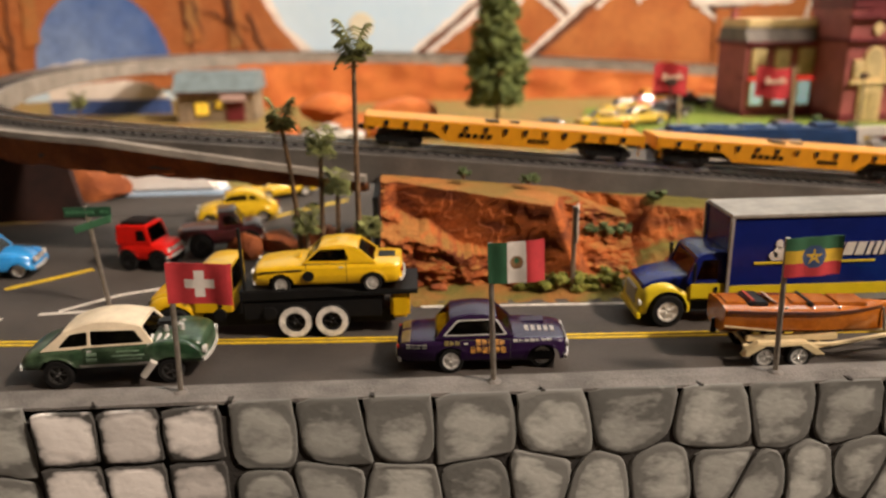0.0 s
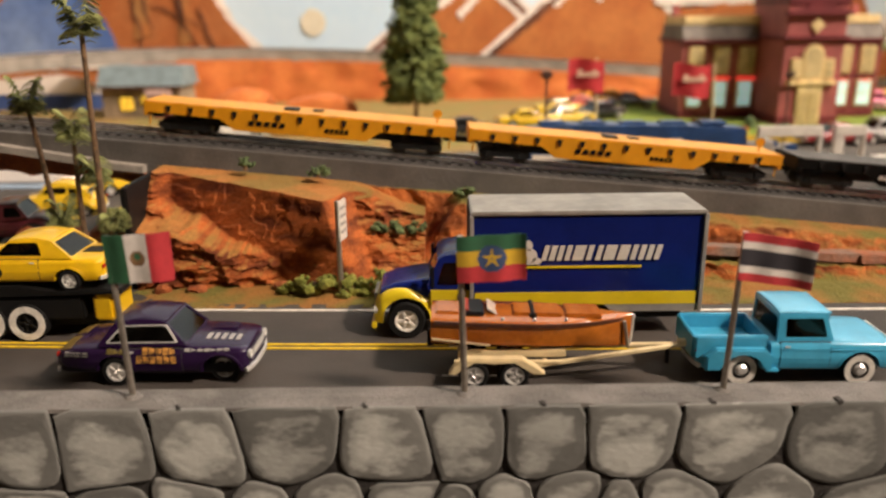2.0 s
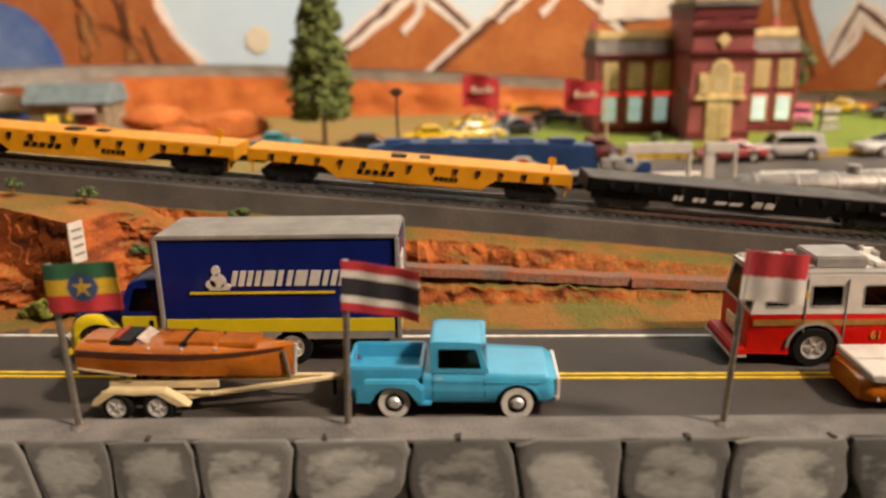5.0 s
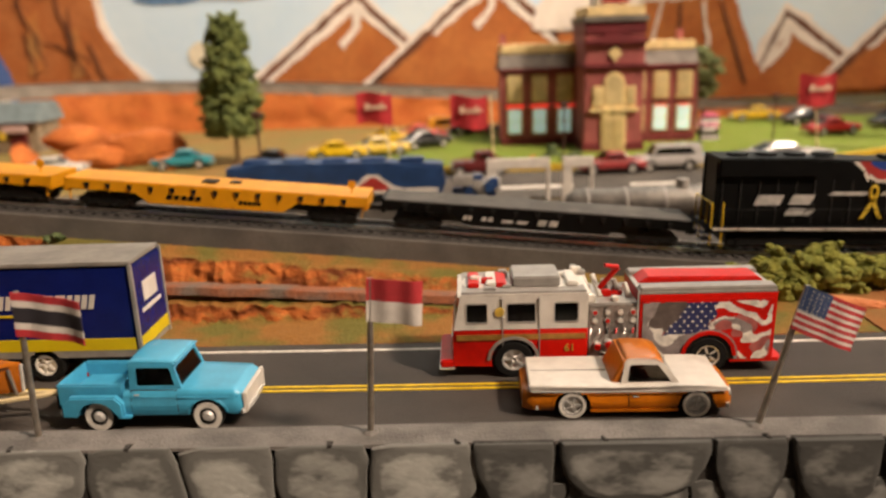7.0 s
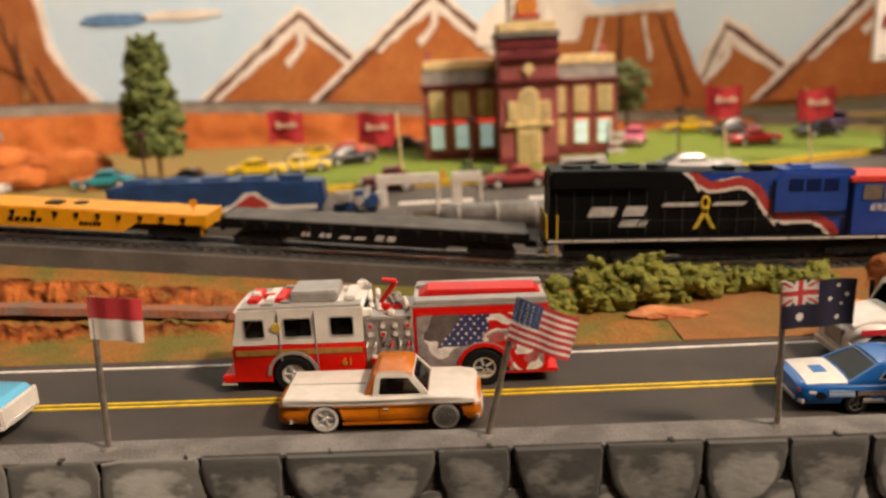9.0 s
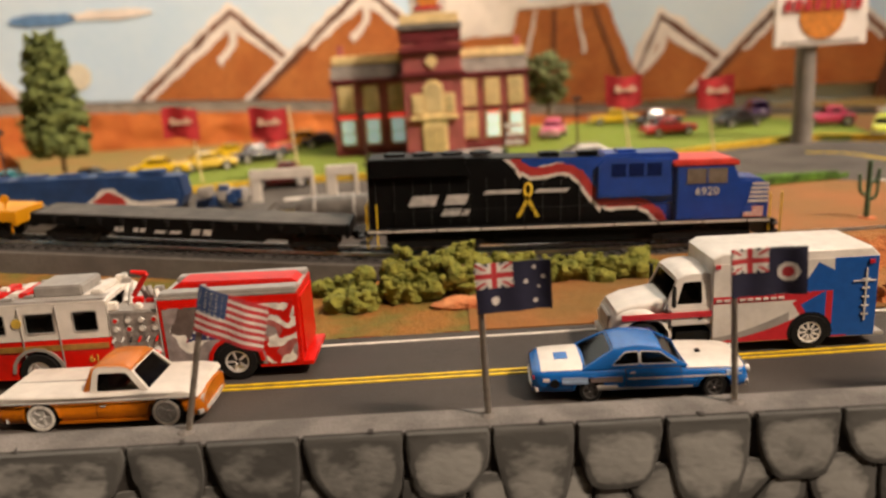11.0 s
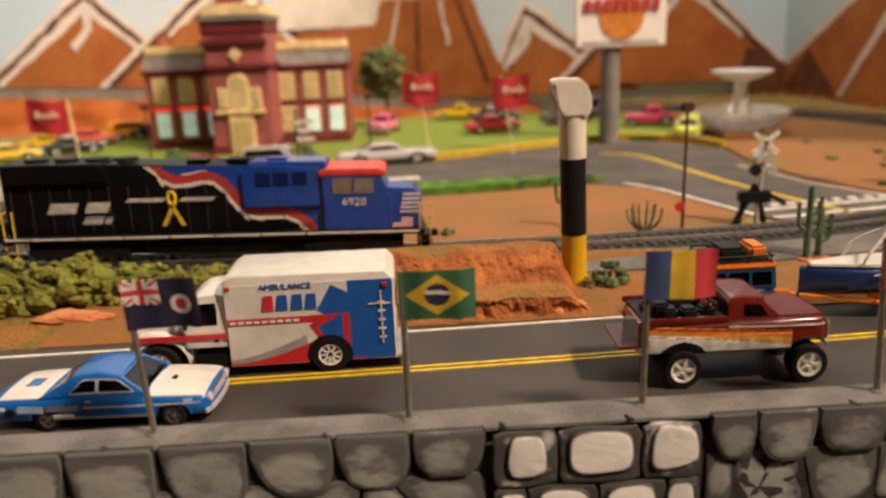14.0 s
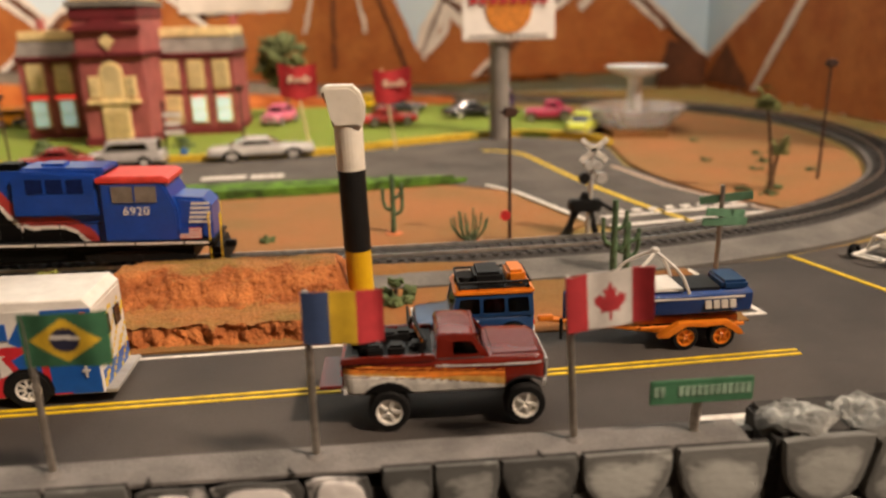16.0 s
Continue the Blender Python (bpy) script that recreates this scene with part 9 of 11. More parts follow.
def canada(u, v):
    if u < .25 or u > .75:
        return 0
    x, y = abs(u - .5) * 1.5, v - .47
    tips = [(0.0, 0.36), (0.055, 0.20), (0.105, 0.235), (0.10, 0.07), (0.19, 0.15), (0.215, 0.10), (0.285, 0.10), (0.255, 0.02), (0.285, -0.02), (0.15, -0.15), (0.16, -0.20), (0.012, -0.18), (0.018, -0.33), (0.0, -0.33)]
    inside = False
    for (xa, ya), (xb, yb) in zip(tips, tips[1:] + tips[:1]):
        if (ya > y) != (yb > y) and x < xa + (y - ya) * (xb - xa) / (yb - ya):
            inside = not inside
    return 0 if inside else 1


FLAGS = [
    (-0.097, -0.095, 0.0625, 0.0250, 0.0165, 0.000, swiss, [F_RED, F_WHITE], "red flag with a white cross"),
    (0.0285, 0.027, 0.0665, 0.0220, 0.0165, -0.0004, mexico, [F_RED, F_WHITE, F_GREEN, mat("flag_brown", (0.22, 0.12, 0.05), 0.8), F_GREEN], "green, white and red striped flag"),
    (0.1442, 0.1425, 0.0652, 0.0230, 0.0160, 0.0002, ethiopia, [F_GREEN, F_YELLOW, F_RED, F_BLUE], "green, yellow, red flag with blue disc"),
    (0.2342, 0.2362, 0.0655, 0.0245, 0.0165, 0.0030, thai, [F_RED, F_WHITE, F_BLACK], "red, white and dark blue striped flag"),
    (0.3578, 0.3610, 0.0672, 0.0195, 0.0160, 0.0004, lambda u, v: 0 if v > .5 else 1, [F_RED, F_WHITE], "red over white flag"),
    (0.4975, 0.5112, 0.0608, 0.0225, 0.0162, 0.0040, usa, [F_RED, F_WHITE, F_BLUE], "stars and stripes flag on a leaning stick"),
    (0.6032, 0.6020, 0.0625, 0.0250, 0.0170, 0.000, australia, [F_RED, F_WHITE, F_NAVY], "dark blue flag with white stars"),
    (0.6882, 0.6860, 0.0622, 0.0240, 0.0165, 0.0004, ensign, [F_RED, F_WHITE, F_NAVY], "dark blue ensign with a round badge"),
    (0.7735, 0.7735, 0.0605, 0.0250, 0.0165, 0.000, brazil, [F_GREEN, F_YELLOW, F_NAVY, F_WHITE], "green flag with a yellow diamond"),
    (0.8535, 0.8540, 0.0632, 0.0240, 0.0165, 0.0006, romania, [F_BLUE, F_YELLOW, F_RED], "blue, yellow and red striped flag"),
    (0.9360, 0.9325, 0.0635, 0.0270, 0.0180, -0.0010, canada, [F_RED, F_WHITE], "red and white flag with a maple leaf"),
]
for i, (xb, xt, zt, w, h, droop, pick, mats, label) in enumerate(FLAGS):
    fl = thing("flag", label + " on a metal stick", "flag", pose(xb, 0.2735, 0.0075), "flags along the wall")
    lean = Vector((xt - xb, 0, zt - 0.0075))
    part("stick", rod((0, 0, -0.003), lean, 0.00115, 0.00105, 8), STEEL, fl)
    bm = bmesh.new()
    lathe(bm, [(0.0001, 0), (0.0034, 0.0002), (0.0026, 0.0010), (0.0012, 0.0016), (0.0001, 0.0016)], 12)
    part("putty", bm, CAP, fl, smooth=True)
    ax = lean.normalized()
    across = Vector((ax.z, 0, -ax.x))
    ph = i * 1.7

    def cloth(u, v):
        p = lean + ax * (h * (v - 1) + 0.0003) + across * (u * w - 0.0012)
        p.z -= droop * u * 1.0
        p.y = -0.0014 + 0.0012 * math.sin(u * 5 + ph + v) * u + 0.0004 * math.sin(u * 12 + ph)
        return p
    part("cloth", grid_panel(66, 46, cloth, pick, 0.0003), mats, fl, smooth=False)

# ---- street signs ----
SIGN_GREEN = mat("sign_green", (0.055, 0.17, 0.085), 0.5, var=0.08, scale=200)


def bars(parent, x0, x1, z, h, y, n, material, seed):
    r = random.Random(seed)
    x = x0
    for j in range(n):
        w = (x1 - x0) / n
        if r.random() > .12:
            part("lettering_bar", bx(x + w * .12, x + w * .88, y - 0.0003, y, z - h / 2, z + h / 2), material, parent)
        x += w


sg = thing("street_sign", "green street sign with white lettering bars on the wall", "street sign", pose(0.9755, 0.2740, 0.0075))
part("post", rod((0, 0, -0.002), (0.0008, 0, 0.0125), 0.0016, seg=8), STEEL, sg)
plate = part("plate", bx(-0.0160, 0.0180, -0.0022, -0.0014, 0.0115, 0.0200, 0.0003), SIGN_GREEN, sg)
bars(plate, -0.015, 0.0172, 0.0162, 0.0034, -0.0022, 16, mat("sign_pale", (0.26, 0.38, 0.27), 0.6), 2)
sg = thing("street_sign", "two crossed green street signs on a thin post", "street sign", pose(-0.1720, 0.3940, 0.0))
part("post", rod((0, 0, -0.001), (-0.0045, 0, 0.056), 0.0013, seg=8), STEEL, sg)
plate = part("plate", bx(-0.016, 0.009, -0.0012, -0.0004, 0.0505, 0.0560, 0.0003), mat("sign_dark_green", (0.018, 0.07, 0.035), 0.5), sg)
bars(plate, -0.015, 0.008, 0.0532, 0.0016, -0.0012, 9, SIGN_GREEN, 5)
part("plate", pr([(-0.0115, 0.0415), (0.0085, 0.0475), (0.0085, 0.0515), (-0.0115, 0.0455)], -0.0016, -0.0009, 0.0002), SIGN_GREEN, sg)
sg = thing("street_sign", "pale green street signs on a post at the junction", "street sign", pose(1.0500, 0.4250, 0.0))
part("post", rod((0, 0, -0.001), (0, 0, 0.054), 0.0013, seg=8), STEEL, sg)
for z, t in ((0.0475, -9), (0.0395, 9), (0.0350, 4)):
    pl = part("plate", bx(-0.013, 0.013, -0.0012, -0.0005, -0.0022, 0.0022, 0.0003), mat("sign_pale_green", (0.10, 0.215, 0.125), 0.5, var=0.1, scale=200), sg)
    pl.location, pl.rotation_euler = (0.002, 0, z), (0, radians(t), radians(t * 2))
sg = thing("road_sign", "white road sign on a grey post at the cliff foot", "road sign", pose(0.0855, 0.3955, 0.0))
part("post", rod((0, 0, -0.001), (0, 0, 0.0485), 0.0013, seg=8), STEEL, sg)
pl = part("plate", bx(-0.0035, 0.0065, -0.0022, -0.0012, 0.0285, 0.0490, 0.0004), WHITE, sg, "white plate with grey bars")
for z in (0.0325, 0.0365, 0.0405, 0.0445):
    part("lettering_bar", bx(-0.0018, 0.0048, -0.0024, -0.0021, z, z + 0.0014), GREY_TRIM, pl)
pl.rotation_euler = (0, 0, radians(76))

# ---- striped periscope post ----
post = thing("striped_post", "white, black and yellow striped pipe with a slanted white head", "post", pose(0.8645, 0.4310, 0.0))
POST_WHITE, POST_YELLOW = mat("pipe_white", (0.66, 0.60, 0.50), 0.45, var=0.05, scale=60, bump=0.08), mat("pipe_yellow", (0.62, 0.36, 0.01), 0.4, var=0.05, scale=60)
part("yellow_band", rod((0, 0, -0.002), (-0.0008, 0, 0.0275), 0.0066, seg=24), POST_YELLOW, post)
part("black_band", rod((-0.0008, 0, 0.0275), (-0.0016, 0, 0.0685), 0.0068, seg=24), BLACK, post)
part("white_band", rod((-0.0016, 0, 0.0685), (-0.0020, 0, 0.0960), 0.0070, seg=24), POST_WHITE, post)
part("head", pr([(-0.0132, 0.1082), (-0.0112, 0.1094), (0.0012, 0.1092), (0.0046, 0.1058), (0.0068, 0.0995), (0.0066, 0.0938), (0.0048, 0.0900), (-0.0088, 0.0900), (-0.0086, 0.0948), (-0.0132, 0.1058)], -0.0076, 0.0066, 0.0012), POST_WHITE, post, "slanted white pipe head", True)
part("cable", rod((-0.006, -0.002, 0.008), (-0.016, -0.004, 0.017), 0.0006, seg=6), BLACK, post)
part("socket_box", bx(-0.022, -0.013, -0.006, 0.002, 0.012, 0.021, 0.0012), mat("brown_box", (0.07, 0.025, 0.012), 0.7), post)

# ---- plants ----
MOSS = mat("moss_green", (0.10, 0.115, 0.012), 0.95, var=0.3, scale=120, fine=900, bump=1.0, col2=(0.22, 0.21, 0.03))
DULL_LEAF = mat("dull_leaf", (0.045, 0.075, 0.022), 0.9, var=0.3, scale=90, fine=700, bump=0.8, col2=(0.10, 0.13, 0.045))
PALM_LEAF = mat("palm_leaf", (0.17, 0.18, 0.055), 0.85, var=0.25, scale=200, bump=0.3)
BARK = mat("bark", (0.13, 0.075, 0.035), 0.9, var=0.25, scale=200, bump=0.6)
TERRACOTTA = mat("terracotta", (0.46, 0.13, 0.04), 0.8, var=0.12, scale=120, fine=900, bump=0.3)
CACTUS = mat("cactus_green", (0.060, 0.115, 0.050), 0.7, var=0.2, scale=300, bump=0.5)


def bent(line, r0, r1, seg=8):
    """One round shoot along a bent line, tapering from r0 to r1."""
    bm = bmesh.new()
    rings = []
    for i, p in enumerate(line):
        f = (line[min(i + 1, len(line) - 1)] - line[max(i - 1, 0)]).normalized()
        a = f.orthogonal().normalized() if i == 0 else (a - f * a.dot(f)).normalized()
        b, r = f.cross(a), r0 + (r1 - r0) * i / (len(line) - 1)
        rings.append([bm.verts.new(p + (a * math.cos(w) + b * math.sin(w)) * r) for w in [2 * math.pi * k / seg for k in range(seg)]])
    for u, v in zip(rings, rings[1:]):
        for k in range(seg):
            bm.faces.new((u[k], u[(k + 1) % seg], v[(k + 1) % seg], v[k]))
    bm.faces.new(rings[0]), bm.faces.new(rings[-1])
    return bm


def clump(bm, c, r, rng, sub=1, squash=0.85):
    """One ragged tuft of foam."""
    res = bmesh.ops.create_icosphere(bm, subdivisions=sub, radius=1)
    s = rng.random() * 50
    for v in res["verts"]:
        d = 1 + 0.55 * noise.noise(v.co * 1.9 + Vector((s, s, s)))
        v.co = Vector(c) + Vector((v.co.x * r, v.co.y * r, v.co.z * r * squash)) * d


def bush(label, x, y, z, rx, ry, rz, n, r, seed, material=MOSS):
    rng = random.Random(seed)
    ob = thing("bush", label, "bush", pose(x, y, z), "bushes")
    bm = bmesh.new()
    for i in range(n):
        a, q, h = rng.uniform(0, 2 * math.pi), rng.random() ** .5, rng.random()
        clump(bm, (rx * q * math.cos(a), ry * q * math.sin(a), rz * h * (1 - 0.6 * q * q)), r * rng.uniform(.7, 1.3), rng, 2 if r > 0.003 else 1)
        for _ in range(5):
            b = rng.uniform(0, 2 * math.pi)
            clump(bm, (rx * q * math.cos(a) + r * math.cos(b), ry * q * math.sin(a) + r * math.sin(b) * .8, rz * h * (1 - 0.6 * q * q) + r * rng.uniform(-.3, .9)), r * rng.uniform(.25, .5), rng)
    part("foliage", bm, material, ob)
    part("stem", rod((0, 0, -0.002), (0, 0, rz * .6), 0.0012, seg=6), BARK, ob)
    return ob


for i, (x, y, rx, ry, rz, n) in enumerate(((0.548, 0.422, 0.014, 0.010, 0.012, 14), (0.562, 0.430, 0.016, 0.011, 0.022, 18), (0.576, 0.438, 0.014, 0.010, 0.029, 20), (0.590, 0.434, 0.015, 0.010, 0.024, 18), (0.604, 0.436, 0.014, 0.010, 0.025, 17), (0.620, 0.440, 0.014, 0.009, 0.020, 14), (0.636, 0.446, 0.013, 0.008, 0.015, 12), (0.658, 0.450, 0.014, 0.007, 0.013, 10), (0.680, 0.450, 0.014, 0.007, 0.013, 10), (0.703, 0.450, 0.012, 0.007, 0.011, 9), (0.532, 0.444, 0.010, 0.007, 0.010, 8))):
    bush("mossy green foam bush beside the track", x - 0.006, y, 0.001, rx * 1.1, ry, rz * 1.05, n + 3, 0.0054, 300 + i)
for i, (x, y, z, r, n, h) in enumerate(((0.072, 0.396, 0.0, 0.011, 12, 0.011), (0.090, 0.397, 0.0, 0.010, 10, 0.010), (0.106, 0.397, 0.0, 0.012, 13, 0.014), (0.122, 0.396, 0.0, 0.009, 9, 0.012), (0.060, 0.398, 0.0, 0.006, 5, 0.006))):
    bush("yellow-green foam shrub at the cliff foot", x, y, z, r, r * .6, h, n, 0.0030, 330 + i)
for i, (x, y, z) in enumerate(((0.028, 0.450, 0.0555), (0.068, 0.450, 0.0510), (0.150, 0.455, 0.0385), (0.100, 0.428, 0.024), (0.112, 0.430, 0.024), (0.122, 0.432, 0.023))):
    bush("small dull green shrub on the cliff top", x, y, z, 0.006, 0.004, 0.004, 6, 0.0022, 340 + i, DULL_LEAF)
bush("dull green shrub beside the striped pipe", 0.882, 0.424, 0.0, 0.008, 0.007, 0.012, 10, 0.0032, 350, DULL_LEAF)
bush("grassy tuft at the foot of the striped pipe", 0.868, 0.420, 0.0, 0.005, 0.004, 0.004, 6, 0.0018, 351)
for i, (x, y, r) in enumerate(((0.520, 0.893, 0.012), (0.655, 0.925, 0.012), (0.50, 0.93, 0.010), (0.31, 0.99, 0.014))):
    bush("round dark green hedge by the building", x, y, 0.004, r, r * .7, r, 9, 0.005, 360 + i, DULL_LEAF)
for i, (x, y) in enumerate(((1.158, 0.622), (1.190, 0.628), (1.255, 0.688), (1.21, 0.70), (1.245, 0.77), (1.22, 0.86), (0.800, 0.545), (1.172, 0.607), (1.185, 0.75), (1.23, 0.73))):
    bush("small green desert shrub on orange sand", x, y, 0.001, 0.008 if i in (0, 1, 7) else 0.004, 0.005, 0.004, 6, 0.0022, 370 + i, DULL_LEAF)
bush("bright green and yellow shrub by the painted rocks", -0.118, 0.655, 0.0, 0.014, 0.008, 0.006, 8, 0.003, 390, mat("vivid_leaf", (0.04, 0.19, 0.02), 0.8, var=0.3, scale=100))
bush("grey-green desert shrub by the bridge", -0.175, 0.72, 0.0, 0.016, 0.010, 0.012, 8, 0.004, 391, DULL_LEAF)


def palm(label, x, y, z, h, fr, seed, lean=0.0):
    """A palm: slim tapered trunk and feathered fronds."""
    rng = random.Random(seed)
    ob = thing("palm_tree", label, "palm tree", pose(x, y, z), "palm trees")
    bm = bmesh.new()
    for k in range(6):
        a, b = k / 6, (k + 1) / 6
        tube(bm, (lean * a * a, 0, h * a), (lean * b * b, 0, h * b), 0.0018 - 0.0006 * a, 0.0018 - 0.0006 * b, 8)
    part("trunk", bm, BARK, ob)
    top = Vector((lean, 0, h))
    for k in range(13):
        a = 2 * math.pi * k / 13 + rng.uniform(-.3, .3)
        up = rng.uniform(0.5, 2.2)
        bm = bmesh.new()
        for s in range(9):
            t = (s + 0.5) / 9
            c = top + Vector((math.cos(a) * fr * t * 0.62, math.sin(a) * fr * t * 0.62, fr * (up * t - 0.85 * t * t * t)))
            for side in (-1, 1):
                d = Vector((-math.sin(a) * side, math.cos(a) * side, -0.5)) * (0.0066 * math.sin(math.pi * (0.15 + 0.8 * t)) + 0.0012)
                e = Vector((math.cos(a), math.sin(a), 0.2)) * fr * 0.13
                v = [bm.verts.new(c - e * .5), bm.verts.new(c + e * .5), bm.verts.new(c + d + e * .6)]
                w = [bm.verts.new(q.co + Vector((0, 0, 0.0003))) for q in v]
                bm.faces.new(v), bm.faces.new(w)
                for m in range(3):
                    bm.faces.new((v[m], v[(m + 1) % 3], w[(m + 1) % 3], w[m]))
        part("frond", bm, PALM_LEAF, ob)
    return ob


palm("tall thin palm beside the cliff end", -0.0335, 0.405, 0.0, 0.128, 0.016, 1, 0.002)
palm("slim palm in the roadside island", -0.070, 0.430, 0.0, 0.090, 0.013, 2, -0.006)
palm("slim palm in the roadside island", -0.057, 0.430, 0.0, 0.076, 0.013, 3, 0.002)
palm("short palm in the roadside island", -0.048, 0.432, 0.0, 0.052, 0.012, 4, 0.001)
palm("short palm in the roadside island", -0.066, 0.428, 0.0, 0.030, 0.012, 5, 0.0)
palm("short palm beside the cliff end", -0.028, 0.403, 0.0, 0.034, 0.009, 6, 0.0)
palm("dark green palm on the desert loop", 1.180, 0.620, 0.001, 0.066, 0.014, 7, -0.008)
palm("small palm on the desert loop", 1.184, 0.625, 0.001, 0.030, 0.010, 8, 0.003)
palm("grey-green palm by the painted water", -0.40, 0.92, 0.0, 0.05, 0.016, 9, 0.0)


def leafy_tree(name, label, x, y, z, h, width, seed, shape, n, r, material, low=0.22):
    """A tree of tapered trunk, limbs and a crown of many tufts."""
    rng = random.Random(seed)
    ob = thing(name, label, "tree", pose(x, y, z))
    bm = tube(bmesh.new(), (0, 0, -0.003), (0.002, 0, h * .75), 0.0030, 0.0010, 8)
    crown = bmesh.new()
    for i in range(n):
        t = rng.random()
        a = rng.uniform(0, 2 * math.pi)
        rad = width * shape(t) * rng.uniform(.55, 1.0)
        c = Vector((rad * math.cos(a), rad * math.sin(a), h * (low + (1 - low) * t)))
        clump(crown, c, r * rng.uniform(.6, 1.25) * (1 - 0.35 * t), rng, 2, 0.8)
        for _ in range(4):
            b = rng.uniform(0, 2 * math.pi)
            clump(crown, c + Vector((r * math.cos(b), r * math.sin(b), r * rng.uniform(-.6, .8))), r * rng.uniform(.25, .5), rng)
        if i % 6 == 0:
            tube(bm, (0.001, 0, c.z * .85), c, 0.0009, 0.0004, 5)
    part("trunk", bm, BARK, ob)
    part("crown", crown, material, ob)
    return ob


TREE_LEAF = mat("tree_foam", (0.065, 0.090, 0.022), 0.95, var=0.3, scale=80, fine=700, bump=1.0, col2=(0.16, 0.19, 0.05))
leafy_tree("conifer", "tall dull green foam conifer on a thin trunk", 0.106, 0.985, 0.0, 0.178, 0.036, 4, lambda t: (1 - t) ** .55 * (0.7 + 0.3 * min(1, t * 4)) + 0.10, 210, 0.0098, TREE_LEAF)
leafy_tree("small_tree", "round olive green tree behind the building", 0.745, 1.17, 0.006, 0.115, 0.036, 6, lambda t: math.sin(math.pi * (0.12 + 0.82 * t)), 90, 0.0085, mat("olive_foam", (0.085, 0.105, 0.04), 0.95, var=0.25, scale=80, fine=700, bump=0.8, col2=(0.16, 0.18, 0.07)), 0.42)


def cactus(x, y, h, seed, label="dark green branching cactus on the sand"):
    ob = thing("cactus", label, "cactus", pose(x, y, 0.0), "cacti")
    part("stem", rod((0, 0, -0.001), (0, 0, h), 0.0020, 0.0016, 10), CACTUS, ob)
    for s, z, l in ((-1, 0.42, 0.36), (1, 0.34, 0.52), (1, 0.62, 0.20)):
        pts = smooth_line([(0, 0, h * z), (s * 0.0042, 0, h * z + 0.001), (s * 0.0062, 0, h * z + 0.006), (s * 0.0064, 0, h * (z + l))], 5)
        part("arm", bent(pts, 0.0013, 0.0011), CACTUS, ob, smooth=True)
    part("base_stone", rod((0, -0.001, -0.001), (0, -0.001, 0.0016), 0.0066, 0.0058, 20), TERRACOTTA, ob)
    return ob


cactus(0.8835, 0.5510, 0.041, 1)
cactus(1.0020, 0.4480, 0.043, 2, "tall dark green cactus beside the level crossing")
cactus(1.0100, 0.4500, 0.030, 3, "short dark green cactus beside the level crossing")
ag = thing("agave", "spiky dark green agave on a pale stone", "cactus", pose(0.931, 0.5230, 0.0), "cacti")
for k in range(11):
    a = 2 * math.pi * k / 11
    u = 0.5 + 0.5 * ((k * 7) % 5) / 4
    dx, dy = math.cos(a) * (1.2 - .55 * u), math.sin(a) * (1.2 - .55 * u)
    pts = smooth_line([(0, 0, 0.001), (0.0060 * dx, 0.0045 * dy, 0.0040), (0.0112 * dx, 0.0085 * dy, 0.0085 + 0.002 * u), (0.0128 * dx, 0.0095 * dy, 0.0115 + 0.010 * u)], 4)
    part("leaf", bent(pts, 0.0010, 0.0005, 7), CACTUS, ag, smooth=True)
part("base_stone", rod((0, -0.001, -0.001), (0, -0.001, 0.0016), 0.0078, 0.0070, 20), TERRACOTTA, ag)

# ---- lamp posts and crossing signal ----
RUST = mat("lamp_brown", (0.06, 0.025, 0.015), 0.6, var=0.15, scale=200)


def lamp_post(x, y, h, label, plate=False):
    ob = thing("lamp_post", label, "lamp post", pose(x, y, 0.0), "lamp posts")
    part("pole", rod((0, 0, -0.001), (0, 0, h), 0.0012, 0.0009, 8), RUST, ob)
    part("lantern", bx(-0.004, 0.004, -0.003, 0.003, h - 0.004, h + 0.002, 0.001), RUST, ob)
    part("arm", rod((-0.006, 0, h - 0.001), (0.006, 0, h - 0.001), 0.0006, seg=6), RUST, ob)
    if plate:
        part("reflector", rod((-0.003, -0.0012, 0.017), (-0.003, -0.0020, 0.017), 0.0034, seg=14), mat("reflector_red", (0.55, 0.03, 0.03), 0.4), ob, "round red reflector")
    return ob


lamp_post(0.9575, 0.5250, 0.083, "thin brown lamp post with a red reflector", True)
lamp_post(1.2400, 0.6550, 0.097, "thin brown lamp post on the desert loop")
lamp_post(0.2230, 0.6600, 0.090, "thin brown lamp post behind the track")
lamp_post(0.505, 0.845, 0.075, "thin brown lamp post before the building")
lamp_post(0.735, 0.86, 0.075, "thin brown lamp post before the building")
sig = thing("crossing_signal", "black and silver level crossing signal with crossed white boards", "signal", pose(1.0060, 0.5300, 0.0))
for q in ((-0.012, 0.006), (0.010, 0.006)):
    part("leg", rod((q[0], 0, -0.001), (0.002, 0, 0.028), 0.0022, seg=8), BLACK, sig)
part("mast", rod((0.004, 0, -0.001), (0.006, 0, 0.060), 0.0018, seg=8), CHROME, sig)
for t in (-40, 40):
    b = part("cross_board", bx(-0.011, 0.011, -0.0026, -0.0018, -0.0018, 0.0018, 0.0003), W_AL, sig)
    b.location, b.rotation_euler = (0.006, 0, 0.056), (0, radians(t), 0)
for s in (-1, 1):
    part("signal_lamp", rod((0.006 + s * 0.0055, -0.003, 0.038), (0.006 + s * 0.0055, 0.001, 0.038), 0.0036, seg=14), BLACK if s < 0 else CHROME, sig)
    part("signal_lamp", rod((0.006 + s * 0.003, -0.003, 0.046), (0.006 + s * 0.003, 0.001, 0.046), 0.0030, seg=14), CHROME, sig)
